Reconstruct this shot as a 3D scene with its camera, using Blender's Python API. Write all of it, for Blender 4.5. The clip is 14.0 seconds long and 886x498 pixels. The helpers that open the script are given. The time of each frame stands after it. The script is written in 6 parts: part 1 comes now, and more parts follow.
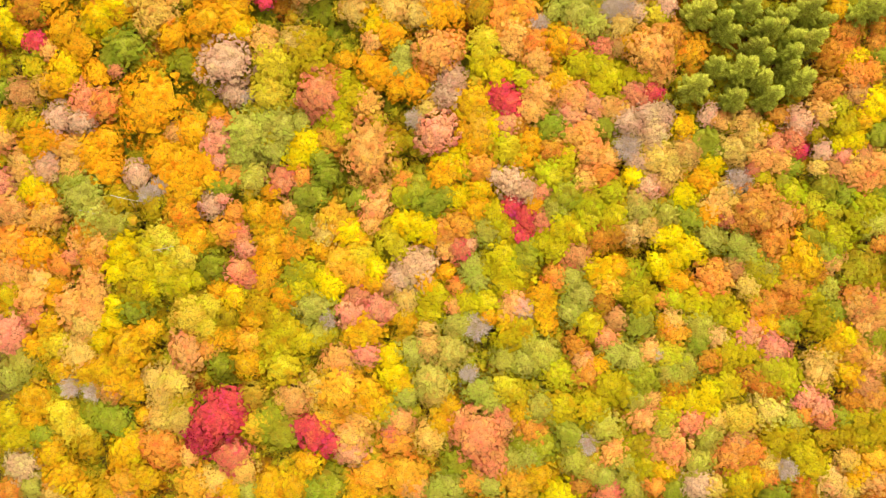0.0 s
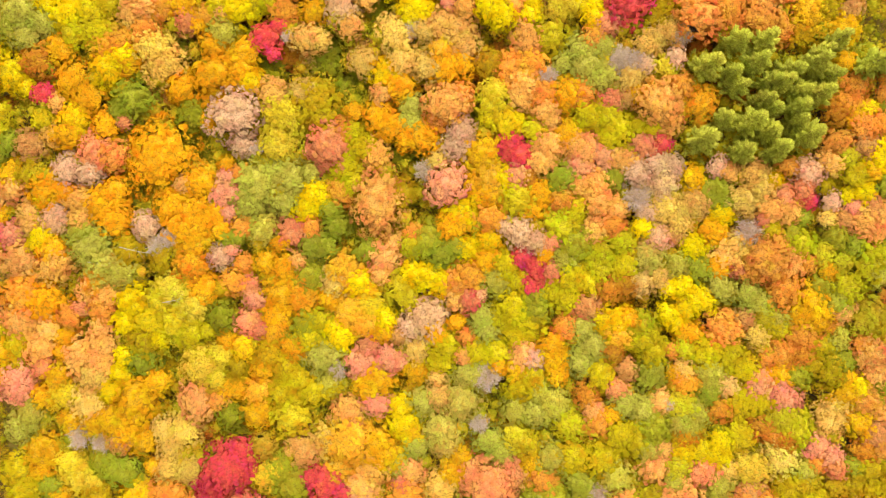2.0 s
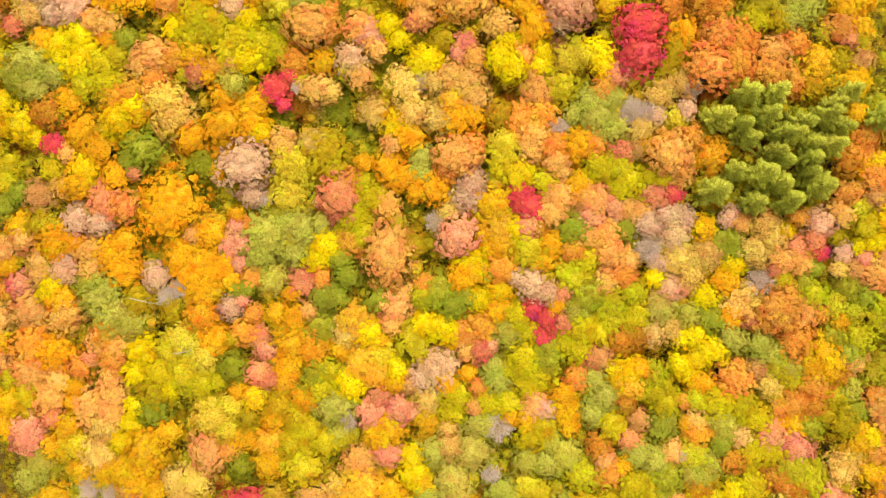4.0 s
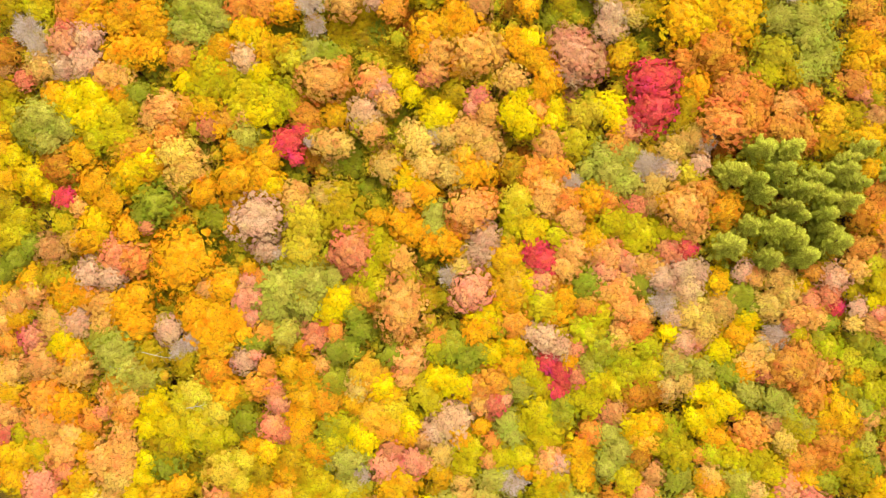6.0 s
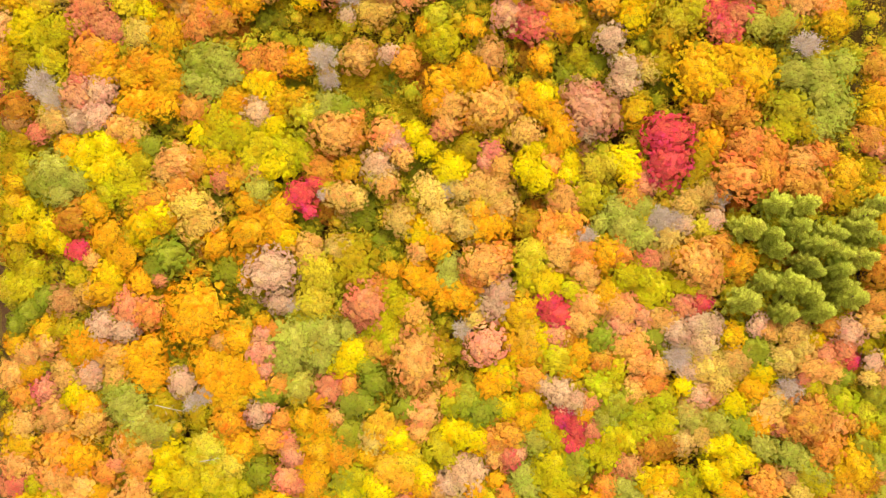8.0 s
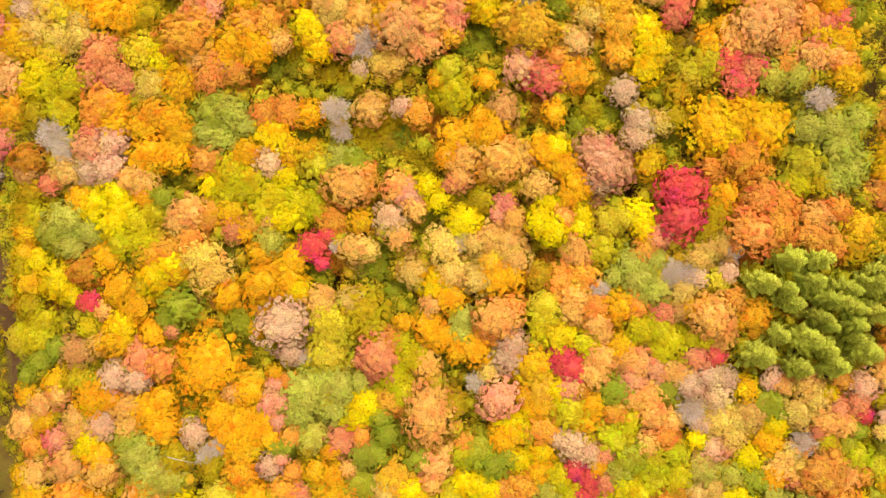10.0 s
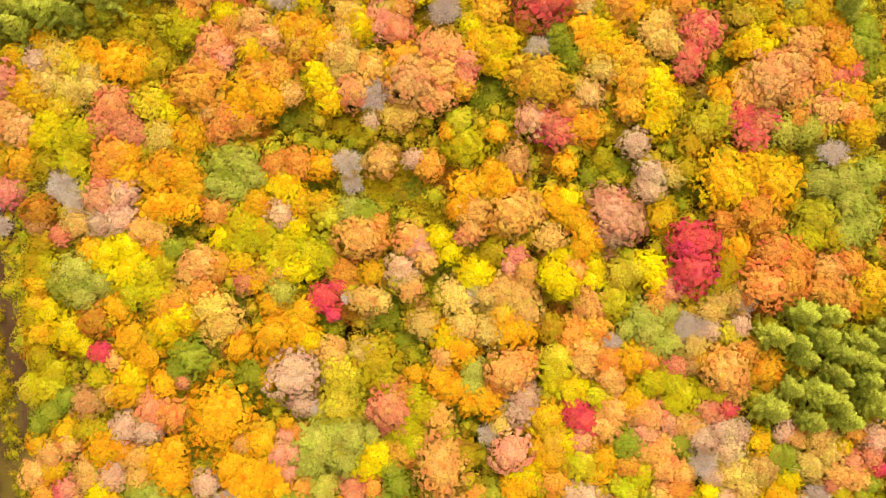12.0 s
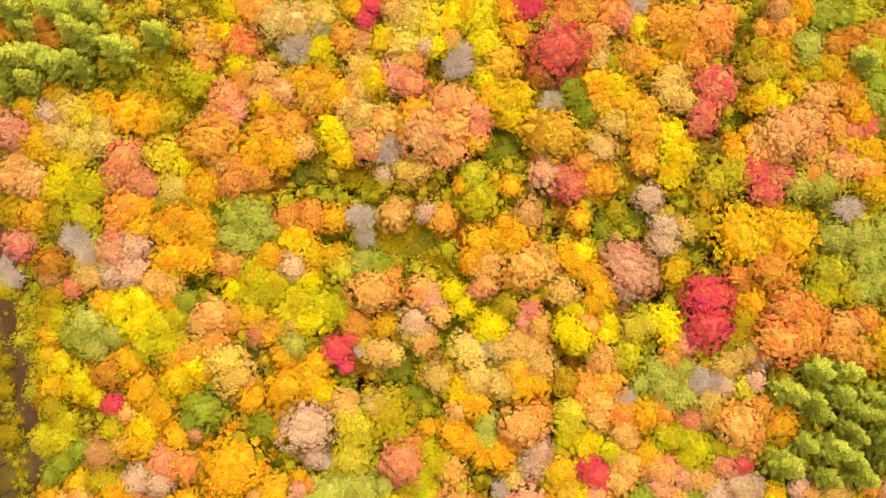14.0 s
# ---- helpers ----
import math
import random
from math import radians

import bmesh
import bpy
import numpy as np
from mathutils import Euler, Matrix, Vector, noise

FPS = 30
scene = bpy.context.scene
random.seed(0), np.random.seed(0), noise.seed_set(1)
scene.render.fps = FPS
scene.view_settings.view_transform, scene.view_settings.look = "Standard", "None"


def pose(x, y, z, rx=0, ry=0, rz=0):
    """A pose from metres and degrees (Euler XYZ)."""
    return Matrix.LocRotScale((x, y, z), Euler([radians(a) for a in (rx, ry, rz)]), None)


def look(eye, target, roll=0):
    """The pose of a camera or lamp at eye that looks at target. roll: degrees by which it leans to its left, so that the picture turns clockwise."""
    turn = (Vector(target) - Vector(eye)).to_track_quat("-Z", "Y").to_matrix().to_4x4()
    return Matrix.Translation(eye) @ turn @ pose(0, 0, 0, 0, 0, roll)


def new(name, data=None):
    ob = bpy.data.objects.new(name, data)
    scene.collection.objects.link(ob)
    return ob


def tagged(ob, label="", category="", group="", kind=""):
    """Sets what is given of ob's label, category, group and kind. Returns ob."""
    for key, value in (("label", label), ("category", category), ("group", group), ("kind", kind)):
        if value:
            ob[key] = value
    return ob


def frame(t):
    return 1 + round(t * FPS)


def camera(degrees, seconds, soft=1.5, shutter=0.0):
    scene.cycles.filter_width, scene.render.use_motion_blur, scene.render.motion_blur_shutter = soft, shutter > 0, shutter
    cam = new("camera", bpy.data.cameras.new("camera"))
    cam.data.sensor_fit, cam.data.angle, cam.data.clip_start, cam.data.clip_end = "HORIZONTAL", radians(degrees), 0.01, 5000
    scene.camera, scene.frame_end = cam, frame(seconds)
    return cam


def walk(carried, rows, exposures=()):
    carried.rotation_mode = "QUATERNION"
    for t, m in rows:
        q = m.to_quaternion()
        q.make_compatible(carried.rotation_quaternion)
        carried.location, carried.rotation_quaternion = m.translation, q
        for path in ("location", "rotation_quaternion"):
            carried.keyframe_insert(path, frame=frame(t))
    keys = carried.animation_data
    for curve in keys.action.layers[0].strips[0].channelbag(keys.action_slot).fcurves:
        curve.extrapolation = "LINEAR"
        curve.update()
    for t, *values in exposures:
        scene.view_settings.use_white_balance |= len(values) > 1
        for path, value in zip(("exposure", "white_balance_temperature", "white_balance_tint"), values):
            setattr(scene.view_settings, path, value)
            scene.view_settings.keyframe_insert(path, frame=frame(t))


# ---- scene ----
cam = camera(61.8, 14.0, soft=0.7)
METRES, EYE, TILT, LEAN, TURN = 52.0, 122.0, -90.0, 0.0, 0.0
ROWS = [
    (0.0, 0.0, 0.0, 0.0, 0.0, 0.0, -0.0),
    (0.5, -0.0073, 0.0004, 0.0326, -0.04, 0.07, 0.08),
    (1.0, -0.0152, 0.0007, 0.0643, -0.06, 0.17, 0.17),
    (1.5, -0.0234, 0.0011, 0.0962, -0.1, 0.28, 0.25),
    (2.0, -0.0314, 0.0016, 0.1305, -0.13, 0.33, 0.33),
    (2.5, -0.04, 0.002, 0.1639, -0.16, 0.39, 0.4),
    (3.0, -0.0477, 0.0023, 0.1941, -0.18, 0.48, 0.47),
    (5.5, -0.0903, 0.0043, 0.371, -0.23, 0.71, 0.76),
    (6.0, -0.0995, 0.0045, 0.4068, -0.23, 0.73, 0.82),
    (6.5, -0.1086, 0.0046, 0.443, -0.23, 0.76, 0.88),
    (7.0, -0.117, 0.0044, 0.4782, -0.2, 0.81, 0.93),
    (7.5, -0.1265, 0.0041, 0.5123, -0.21, 0.89, 0.97),
    (8.0, -0.1344, 0.0045, 0.548, -0.19, 0.91, 0.99),
    (10.5, -0.1739, 0.0068, 0.7284, -0.2, 0.9, 1.1),
    (11.0, -0.1802, 0.0066, 0.7626, -0.18, 0.93, 1.12),
    (11.5, -0.1875, 0.0066, 0.7971, -0.17, 0.98, 1.15),
    (12.0, -0.1949, 0.0068, 0.8321, -0.16, 1.01, 1.18),
    (12.5, -0.2021, 0.007, 0.8672, -0.14, 1.07, 1.19),
    (13.0, -0.2097, 0.0072, 0.9032, -0.12, 1.08, 1.2),
    (13.5, -0.2176, 0.0073, 0.9388, -0.09, 1.12, 1.22),
    (14.0, -0.2258, 0.0074, 0.9739, -0.09, 1.17, 1.23),
]
walk(cam, [(t, pose(0, 0, EYE, TILT, LEAN, TURN) @ pose(METRES * x, METRES * y, METRES * z, 90 + pitch, roll, yaw)) for t, x, y, z, yaw, pitch, roll in ROWS])

import colorsys

# the lie of the land
TRACK_X, TRACK_Y, TRACK_SLOPE = -84.3, 60.0, -0.133
GX, GY, G0 = 0.0883, 0.068, 0.9
VIEW_W, VIEW_E, VIEW_S, VIEW_N = -80, 63, -39, 91

# ---------------------------------------------------------------- world, sun, exposure
world = bpy.data.worlds.new("overcast_sky")
scene.world = world
world.use_nodes = True
wn, wl = world.node_tree.nodes, world.node_tree.links
sky = wn.new("ShaderNodeTexSky")
sky.sky_type = "NISHITA"
sky.sun_disc = False
sky.sun_elevation, sky.sun_rotation = radians(58), radians(20)
sky.dust_density = 4.0
veil = wn.new("ShaderNodeHueSaturation")     # a closed cloud cover takes the blue out of the sky
veil.inputs["Saturation"].default_value = 0.04
wl.new(sky.outputs["Color"], veil.inputs["Color"])
wl.new(veil.outputs["Color"], wn["Background"].inputs["Color"])
wn["Background"].inputs["Strength"].default_value = 0.15

sun = new("sun", bpy.data.lights.new("sun", "SUN"))
sun.data.energy, sun.data.angle, sun.data.color = 0.6, radians(40), (1.0, 0.95, 0.86)
sun.matrix_world = look((20, 55, 90), (0, 0, 0))
scene.view_settings.exposure = 1.02


# ---------------------------------------------------------------- materials
def material(name):
    m = bpy.data.materials.new(name)
    m.use_nodes = True
    n = m.node_tree.nodes
    return m, n, m.node_tree.links, n["Principled BSDF"]


def mathnode(n, l, op, a, b):
    k = n.new("ShaderNodeMath")
    k.operation = op
    for i, v in enumerate((a, b)):
        if isinstance(v, (int, float)):
            k.inputs[i].default_value = v
        else:
            l.new(v, k.inputs[i])
    return k.outputs[0]


def ramp(n, l, source, stops):
    k = n.new("ShaderNodeValToRGB")
    e = k.color_ramp.elements
    while len(e) < len(stops):
        e.new(0.5)
    for item, (at, c) in zip(e, stops):
        item.position, item.color = at, (*c, 1)
    l.new(source, k.inputs[0])
    return k.outputs[0]


def noise_at(n, l, scale, detail=3.0, vector=None):
    k = n.new("ShaderNodeTexNoise")
    k.inputs["Scale"].default_value, k.inputs["Detail"].default_value = scale, detail
    if vector:
        l.new(vector, k.inputs["Vector"])
    return k.outputs["Fac"]


def leaf_material(name, translucent, hue_swing, value_low, value_high):
    """Leaves that take their tree's own colour, with drifts of hue over the crown and from leaf to leaf."""
    m, n, l, p = material(name)
    info, geo, pos = n.new("ShaderNodeObjectInfo"), n.new("ShaderNodeNewGeometry"), n.new("ShaderNodeNewGeometry")
    patch = noise_at(n, l, 0.55, 2.0, pos.outputs["Position"])
    spray = noise_at(n, l, 4.5, 4.0, pos.outputs["Position"])
    island = geo.outputs["Random Per Island"]
    tone = n.new("ShaderNodeHueSaturation")
    hue = mathnode(n, l, "MULTIPLY_ADD", mathnode(n, l, "SUBTRACT", patch, 0.5), hue_swing)
    hue.node.inputs[2].default_value = 0.5
    hue = mathnode(n, l, "ADD", hue, mathnode(n, l, "MULTIPLY", mathnode(n, l, "SUBTRACT", island, 0.5), 0.02))
    branch = n.new("ShaderNodeMapRange")      # whole branches that have turned to the tree's second colour
    branch.inputs["From Min"].default_value, branch.inputs["From Max"].default_value = 0.46, 0.58
    l.new(noise_at(n, l, 0.42, 2.5, pos.outputs["Position"]), branch.inputs["Value"])
    turned = mathnode(n, l, "MULTIPLY", mathnode(n, l, "SUBTRACT", info.outputs["Alpha"], 0.5), 0.2)
    hue = mathnode(n, l, "ADD", hue, mathnode(n, l, "MULTIPLY", turned, branch.outputs[0]))
    value = mathnode(n, l, "ADD", value_low, mathnode(n, l, "MULTIPLY", island, value_high - value_low))
    value = mathnode(n, l, "MULTIPLY", value, mathnode(n, l, "ADD", 0.8, mathnode(n, l, "MULTIPLY", spray, 0.4)))
    drift = noise_at(n, l, 0.33, 3.0, pos.outputs["Position"])
    value = mathnode(n, l, "MULTIPLY", value, mathnode(n, l, "ADD", 0.75, mathnode(n, l, "MULTIPLY", drift, 0.5)))
    l.new(hue, tone.inputs["Hue"])
    l.new(value, tone.inputs["Value"])
    l.new(info.outputs["Color"], tone.inputs["Color"])
    l.new(tone.outputs["Color"], p.inputs["Base Color"])
    p.inputs["Roughness"].default_value = 0.6
    p.inputs["Specular IOR Level"].default_value = 0.02
    thin, both = n.new("ShaderNodeBsdfTranslucent"), n.new("ShaderNodeMixShader")
    l.new(tone.outputs["Color"], thin.inputs["Color"])
    both.inputs[0].default_value = translucent
    l.new(p.outputs[0], both.inputs[1])
    l.new(thin.outputs[0], both.inputs[2])
    l.new(both.outputs[0], n["Material Output"].inputs["Surface"])
    return m


def wood_material(name, dark, light, scale):
    m, n, l, p = material(name)
    pos = n.new("ShaderNodeNewGeometry")
    l.new(ramp(n, l, noise_at(n, l, scale, 6.0, pos.outputs["Position"]), ((0.3, dark), (0.7, light))), p.inputs["Base Color"])
    p.inputs["Roughness"].default_value = 0.9
    p.inputs["Specular IOR Level"].default_value = 0.06
    bump = n.new("ShaderNodeBump")
    bump.inputs["Strength"].default_value = 0.5
    l.new(noise_at(n, l, scale * 4, 4.0, pos.outputs["Position"]), bump.inputs["Height"])
    l.new(bump.outputs[0], p.inputs["Normal"])
    return m


LEAVES = leaf_material("autumn_leaves", 0.4, 0.10, 0.92, 1.08)
NEEDLES = leaf_material("pine_needles", 0.4, 0.03, 0.75, 1.3)


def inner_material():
    """The older leaves inside a crown, in the tree's colour, with brown twigs and painted-in shade between them."""
    m, n, l, p = material("inner_leaves_and_shade")
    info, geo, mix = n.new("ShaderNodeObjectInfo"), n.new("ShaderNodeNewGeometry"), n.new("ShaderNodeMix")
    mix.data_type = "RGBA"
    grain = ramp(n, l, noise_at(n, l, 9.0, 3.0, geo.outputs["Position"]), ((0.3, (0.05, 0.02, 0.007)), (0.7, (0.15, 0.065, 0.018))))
    # dark brown specks put the shade of gaps between leaf clumps into the colour
    gap_shade = n.new("ShaderNodeMapRange")
    gap_shade.inputs["From Min"].default_value, gap_shade.inputs["From Max"].default_value = 0.40, 0.52
    gap_shade.inputs["To Min"].default_value, gap_shade.inputs["To Max"].default_value = 0.6, 0.12
    l.new(noise_at(n, l, 5.0, 4.0, geo.outputs["Position"]), gap_shade.inputs["Value"])
    l.new(gap_shade.outputs[0], mix.inputs[0])
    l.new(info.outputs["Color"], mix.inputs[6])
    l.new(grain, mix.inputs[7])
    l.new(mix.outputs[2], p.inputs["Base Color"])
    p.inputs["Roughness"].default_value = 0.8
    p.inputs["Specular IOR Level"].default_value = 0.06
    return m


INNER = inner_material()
TWIGS = wood_material("inner_twigs", (0.16, 0.08, 0.018), (0.36, 0.2, 0.045), 3.0)
BARK = wood_material("bark", (0.06, 0.045, 0.035), (0.2, 0.16, 0.12), 5.0)
PALE_WOOD = wood_material("weathered_wood", (0.36, 0.3, 0.2), (0.58, 0.5, 0.37), 3.0)
PALE_TWIGS = wood_material("bare_grey_twigs", (0.54, 0.41, 0.31), (0.76, 0.59, 0.46), 4.0)


def undergrowth_material():
    m, n, l, p = material("undergrowth_leaves")
    geo = n.new("ShaderNodeNewGeometry")
    patch = noise_at(n, l, 0.35, 3.0, geo.outputs["Position"])
    pick = mathnode(n, l, "ADD", mathnode(n, l, "MULTIPLY", patch, 0.75), mathnode(n, l, "MULTIPLY", geo.outputs["Random Per Island"], 0.25))
    colour = ramp(n, l, pick, ((0.34, (0.33, 0.32, 0.012)), (0.46, (0.52, 0.42, 0.014)), (0.56, (0.62, 0.43, 0.016)), (0.7, (0.68, 0.34, 0.024))))
    grain = n.new("ShaderNodeHueSaturation")
    l.new(mathnode(n, l, "ADD", 0.58, noise_at(n, l, 4.0, 4.0, geo.outputs["Position"])), grain.inputs["Value"])
    l.new(colour, grain.inputs["Color"])
    colour = grain.outputs["Color"]
    l.new(colour, p.inputs["Base Color"])
    p.inputs["Roughness"].default_value = 0.6
    p.inputs["Specular IOR Level"].default_value = 0.02
    thin, both = n.new("ShaderNodeBsdfTranslucent"), n.new("ShaderNodeMixShader")
    l.new(colour, thin.inputs["Color"])
    both.inputs[0].default_value = 0.3
    l.new(p.outputs[0], both.inputs[1])
    l.new(thin.outputs[0], both.inputs[2])
    l.new(both.outputs[0], n["Material Output"].inputs["Surface"])
    return m


def ground_material(name, stops, bump_strength):
    m, n, l, p = material(name)
    geo = n.new("ShaderNodeNewGeometry")
    at = geo.outputs["Position"]
    mixed = mathnode(n, l, "ADD", mathnode(n, l, "MULTIPLY", noise_at(n, l, 0.18, 4.0, at), 0.5), mathnode(n, l, "MULTIPLY", noise_at(n, l, 4.5, 6.0, at), 0.5))
    l.new(ramp(n, l, mixed, stops), p.inputs["Base Color"])
    p.inputs["Roughness"].default_value = 0.95
    p.inputs["Specular IOR Level"].default_value = 0.06
    bump = n.new("ShaderNodeBump")
    bump.inputs["Strength"].default_value, bump.inputs["Distance"].default_value = bump_strength, 0.1
    l.new(noise_at(n, l, 9.0, 6.0, at), bump.inputs["Height"])
    l.new(bump.outputs[0], p.inputs["Normal"])
    return m


LITTER = ground_material("leaf_litter", ((0.36, (0.08, 0.045, 0.012)), (0.46, (0.15, 0.085, 0.02)), (0.55, (0.26, 0.16, 0.025)), (0.64, (0.17, 0.15, 0.02))), 0.8)
DIRT = ground_material("bare_earth", ((0.36, (0.075, 0.034, 0.012)), (0.5, (0.115, 0.055, 0.02)), (0.62, (0.17, 0.09, 0.036))), 0.6)
VERGE = ground_material("dry_grass", ((0.36, (0.1, 0.052, 0.018)), (0.48, (0.15, 0.085, 0.025)), (0.6, (0.19, 0.13, 0.025))), 0.9)
BRUSH = undergrowth_material()


# ---------------------------------------------------------------- ground and track
def track_line(y):
    """The middle of the forest track, x at y."""
    return TRACK_X + TRACK_SLOPE * (y - TRACK_Y) + 0.9 * math.sin(0.07 * (y - TRACK_Y))


def ground_height(x, y):
    """A hillside that rises gently, and levels off far away."""
    far = 160.0
    rise = GX * far * math.tanh(x / far) + GY * far * math.tanh(y / far) + G0
    return rise + 0.5 * math.sin(0.11 * x + 0.05 * y) + 0.4 * math.sin(0.09 * y - 0.04 * x)


def mesh_from(name, verts, faces, materials, slots=None, smooth=False, normals=None):
    me = bpy.data.meshes.new(name)
    me.from_pydata([tuple(v) for v in verts], [], [tuple(f) for f in faces])
    for m in materials:
        me.materials.append(m)
    if slots is not None:
        me.polygons.foreach_set("material_index", np.asarray(slots, dtype=np.int32))
    if smooth or normals is not None:
        me.polygons.foreach_set("use_smooth", np.ones(len(me.polygons), dtype=bool))
    me.update()
    if normals is not None:                    # leaves take the soft shading of the mass they belong to
        me.normals_split_custom_set_from_vertices(np.asarray(normals, dtype=np.float32))
    return me


def build_ground():
    near = list(range(-120, 121, 3))
    out = [150, 200, 280, 400, 600, 1000, 1700, 2800]
    line = [-v for v in reversed(out)] + near + out
    xs, ys = line, [v + 25 for v in line]
    verts = [(x, y, ground_height(x, y)) for y in ys for x in xs]
    w = len(xs)
    faces = [(j * w + i, j * w + i + 1, (j + 1) * w + i + 1, (j + 1) * w + i) for j in range(len(ys) - 1) for i in range(w - 1)]
    tagged(new("ground", mesh_from("ground", verts, faces, [LITTER], smooth=True)), "forest floor covered in brown leaf litter", "ground", kind="structure")


def strip(name, label, off, half, lift, mat, wobble):
    """A ribbon along the track, off metres from its middle, that lies on the ground."""
    verts, faces, cols = [], [], 5
    rng = random.Random(len(name))
    steps = [TRACK_Y - 45 + 1.0 * k for k in range(101)]
    for y in steps:
        mid, wide = track_line(y) + off, half + wobble * noise.noise((0.0, 0.4 * y, off))
        for c in range(cols):
            u = -1 + 2 * c / (cols - 1)
            x = mid + u * wide + 0.12 * rng.uniform(-1, 1)
            verts.append((x, y, ground_height(x, y) + lift * (1 - 0.5 * u * u) + 0.02 * rng.random()))
    for j in range(len(steps) - 1):
        for c in range(cols - 1):
            a = j * cols + c
            faces.append((a, a + 1, a + cols + 1, a + cols))
    tagged(new(name, mesh_from(name, verts, faces, [mat], smooth=True)), label, "track", kind="structure")


build_ground()
strip("track_verge", "dry yellowish grass beside the earth track", 0.0, 4.2, 0.10, VERGE, 0.8)
strip("track_rut", "bare brown earth wheel rut of a forest track", -1.6, 1.35, 0.18, DIRT, 0.6)
strip("track_rut", "bare brown earth wheel rut of a forest track", 1.8, 1.2, 0.18, DIRT, 0.6)


# ---------------------------------------------------------------- tree parts
def spread(rng, n, low):
    """n directions spread evenly over a sphere, from the height low up to the top."""
    turn = rng.uniform(0, 6.28)
    k = (np.arange(n) + 0.5) / n
    z = 1 - k * (1 - low) + rng.uniform(-0.04, 0.04, n)
    z = np.clip(z, -1, 1)
    a = turn + np.arange(n) * 2.39996 + rng.uniform(-0.25, 0.25, n)
    s = np.sqrt(1 - z * z)
    return np.stack((s * np.cos(a), s * np.sin(a), z), axis=1)


def unit(v):
    return v / (np.linalg.norm(v, axis=1, keepdims=True) + 1e-9)


def leaf_sprays(rng, points, facing, shade, length):
    """A small pointed leaf spray, one triangle, at each point, turned to the side from which its mass is lit."""
    n = len(points)
    facing = np.where(np.sum(facing * shade, axis=1, keepdims=True) < 0, -facing, facing)
    t = unit(np.cross(facing, rng.normal(size=(n, 3))))
    b = np.cross(facing, t)
    size = rng.uniform(0.65, 1.3, (n, 1)) * length
    verts = np.stack((points + t * size * 0.62, points - t * size * 0.36 + b * size * 0.5, points - t * size * 0.36 - b * size * 0.5), axis=1).reshape(-1, 3)
    return verts, np.arange(3 * n).reshape(-1, 3), np.repeat(shade, 3, axis=0)


def bell(d):
    """Draws the directions under the widest part of a crown out into a hanging skirt of lower branches."""
    low = d[:, 2] < 0
    d = d.copy()
    d[low, :2] = unit(d[low, :2]) * (1 - 0.2 * d[low, 2:])
    return d


def crown_arrays(seed, lobes, clumps, per, leaf, flat=0.8, depth=0.28, holes=0.6, core=0.76, inner=1, loose=0.25, cols=9):
    """Corners, faces, material slots and normals of a leafy crown of radius 1: a dome of
    limb heads with seams between them, each head a crust of small leaf clumps."""
    rng = np.random.default_rng(seed)
    heads = spread(rng, lobes, -0.05)
    waves = rng.uniform(0, 6.28, 3)
    shape = np.array([1.0, 1.0, flat])

    def surface(d):
        dots = np.sort(d @ heads.T, axis=1)
        seam = np.clip((dots[:, -1] - dots[:, -2]) / 0.10, 0, 1)
        az = np.arctan2(d[:, 1], d[:, 0])
        edge = np.clip(1 - d[:, 2] ** 2, 0, 1)
        outline = 1 + edge * (0.07 * np.sin(2 * az + waves[0]) + 0.06 * np.sin(3 * az + waves[1]) + 0.045 * np.sin(7 * az + waves[2]))
        return outline * (1 - depth * (1 - seam) ** 1.6), seam

    c = bell(spread(rng, clumps, -0.5))
    reach, seam = surface(c)
    size = 0.54 * math.sqrt(9.0 / clumps) * rng.uniform(0.6, 1.35, clumps)
    mid = c * (reach * rng.uniform(0.92, 1.05, clumps) - 0.62 * size)[:, None] * shape
    keep = rng.random(clumps) > holes * (1 - seam)
    c, mid, size = c[keep], mid[keep], size[keep]
    own = heads[np.argmax(c @ heads.T, axis=1)]
    swell = unit(mid - 0.6 * own * shape)
    dome = unit(c / shape + np.array([0, 0, 0.2]))
    c, mid, size, swell, dome = (np.repeat(k, per, axis=0) for k in (c, mid, size, swell, dome))
    v = unit(rng.normal(size=c.shape) + 0.8 * dome)
    pts = mid + v * (size * rng.uniform(0.6, 1.05, len(c)))[:, None]
    shade = unit(0.3 * dome + 0.4 * swell + 0.4 * v + np.array([0, 0, 0.6]))
    facing = unit(0.7 * v + 0.5 * dome + loose * rng.normal(size=v.shape))
    lv, lf, ln = leaf_sprays(rng, pts, facing, shade, leaf)
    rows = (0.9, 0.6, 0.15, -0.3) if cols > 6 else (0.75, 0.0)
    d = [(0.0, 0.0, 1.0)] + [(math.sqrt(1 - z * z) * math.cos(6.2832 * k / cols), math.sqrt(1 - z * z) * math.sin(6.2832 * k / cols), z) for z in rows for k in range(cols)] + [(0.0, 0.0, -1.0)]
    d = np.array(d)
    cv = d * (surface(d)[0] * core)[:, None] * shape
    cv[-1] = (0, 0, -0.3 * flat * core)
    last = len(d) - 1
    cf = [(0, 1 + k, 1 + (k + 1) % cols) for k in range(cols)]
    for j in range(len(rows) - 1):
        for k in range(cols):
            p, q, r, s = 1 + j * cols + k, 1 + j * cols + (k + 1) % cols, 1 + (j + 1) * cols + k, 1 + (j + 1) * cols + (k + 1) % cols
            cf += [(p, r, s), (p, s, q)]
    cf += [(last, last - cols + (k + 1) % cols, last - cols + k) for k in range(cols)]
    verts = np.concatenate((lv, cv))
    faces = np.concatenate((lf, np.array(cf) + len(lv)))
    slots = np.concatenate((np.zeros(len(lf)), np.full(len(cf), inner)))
    return verts, faces, slots, np.concatenate((ln, unit(d / shape)))


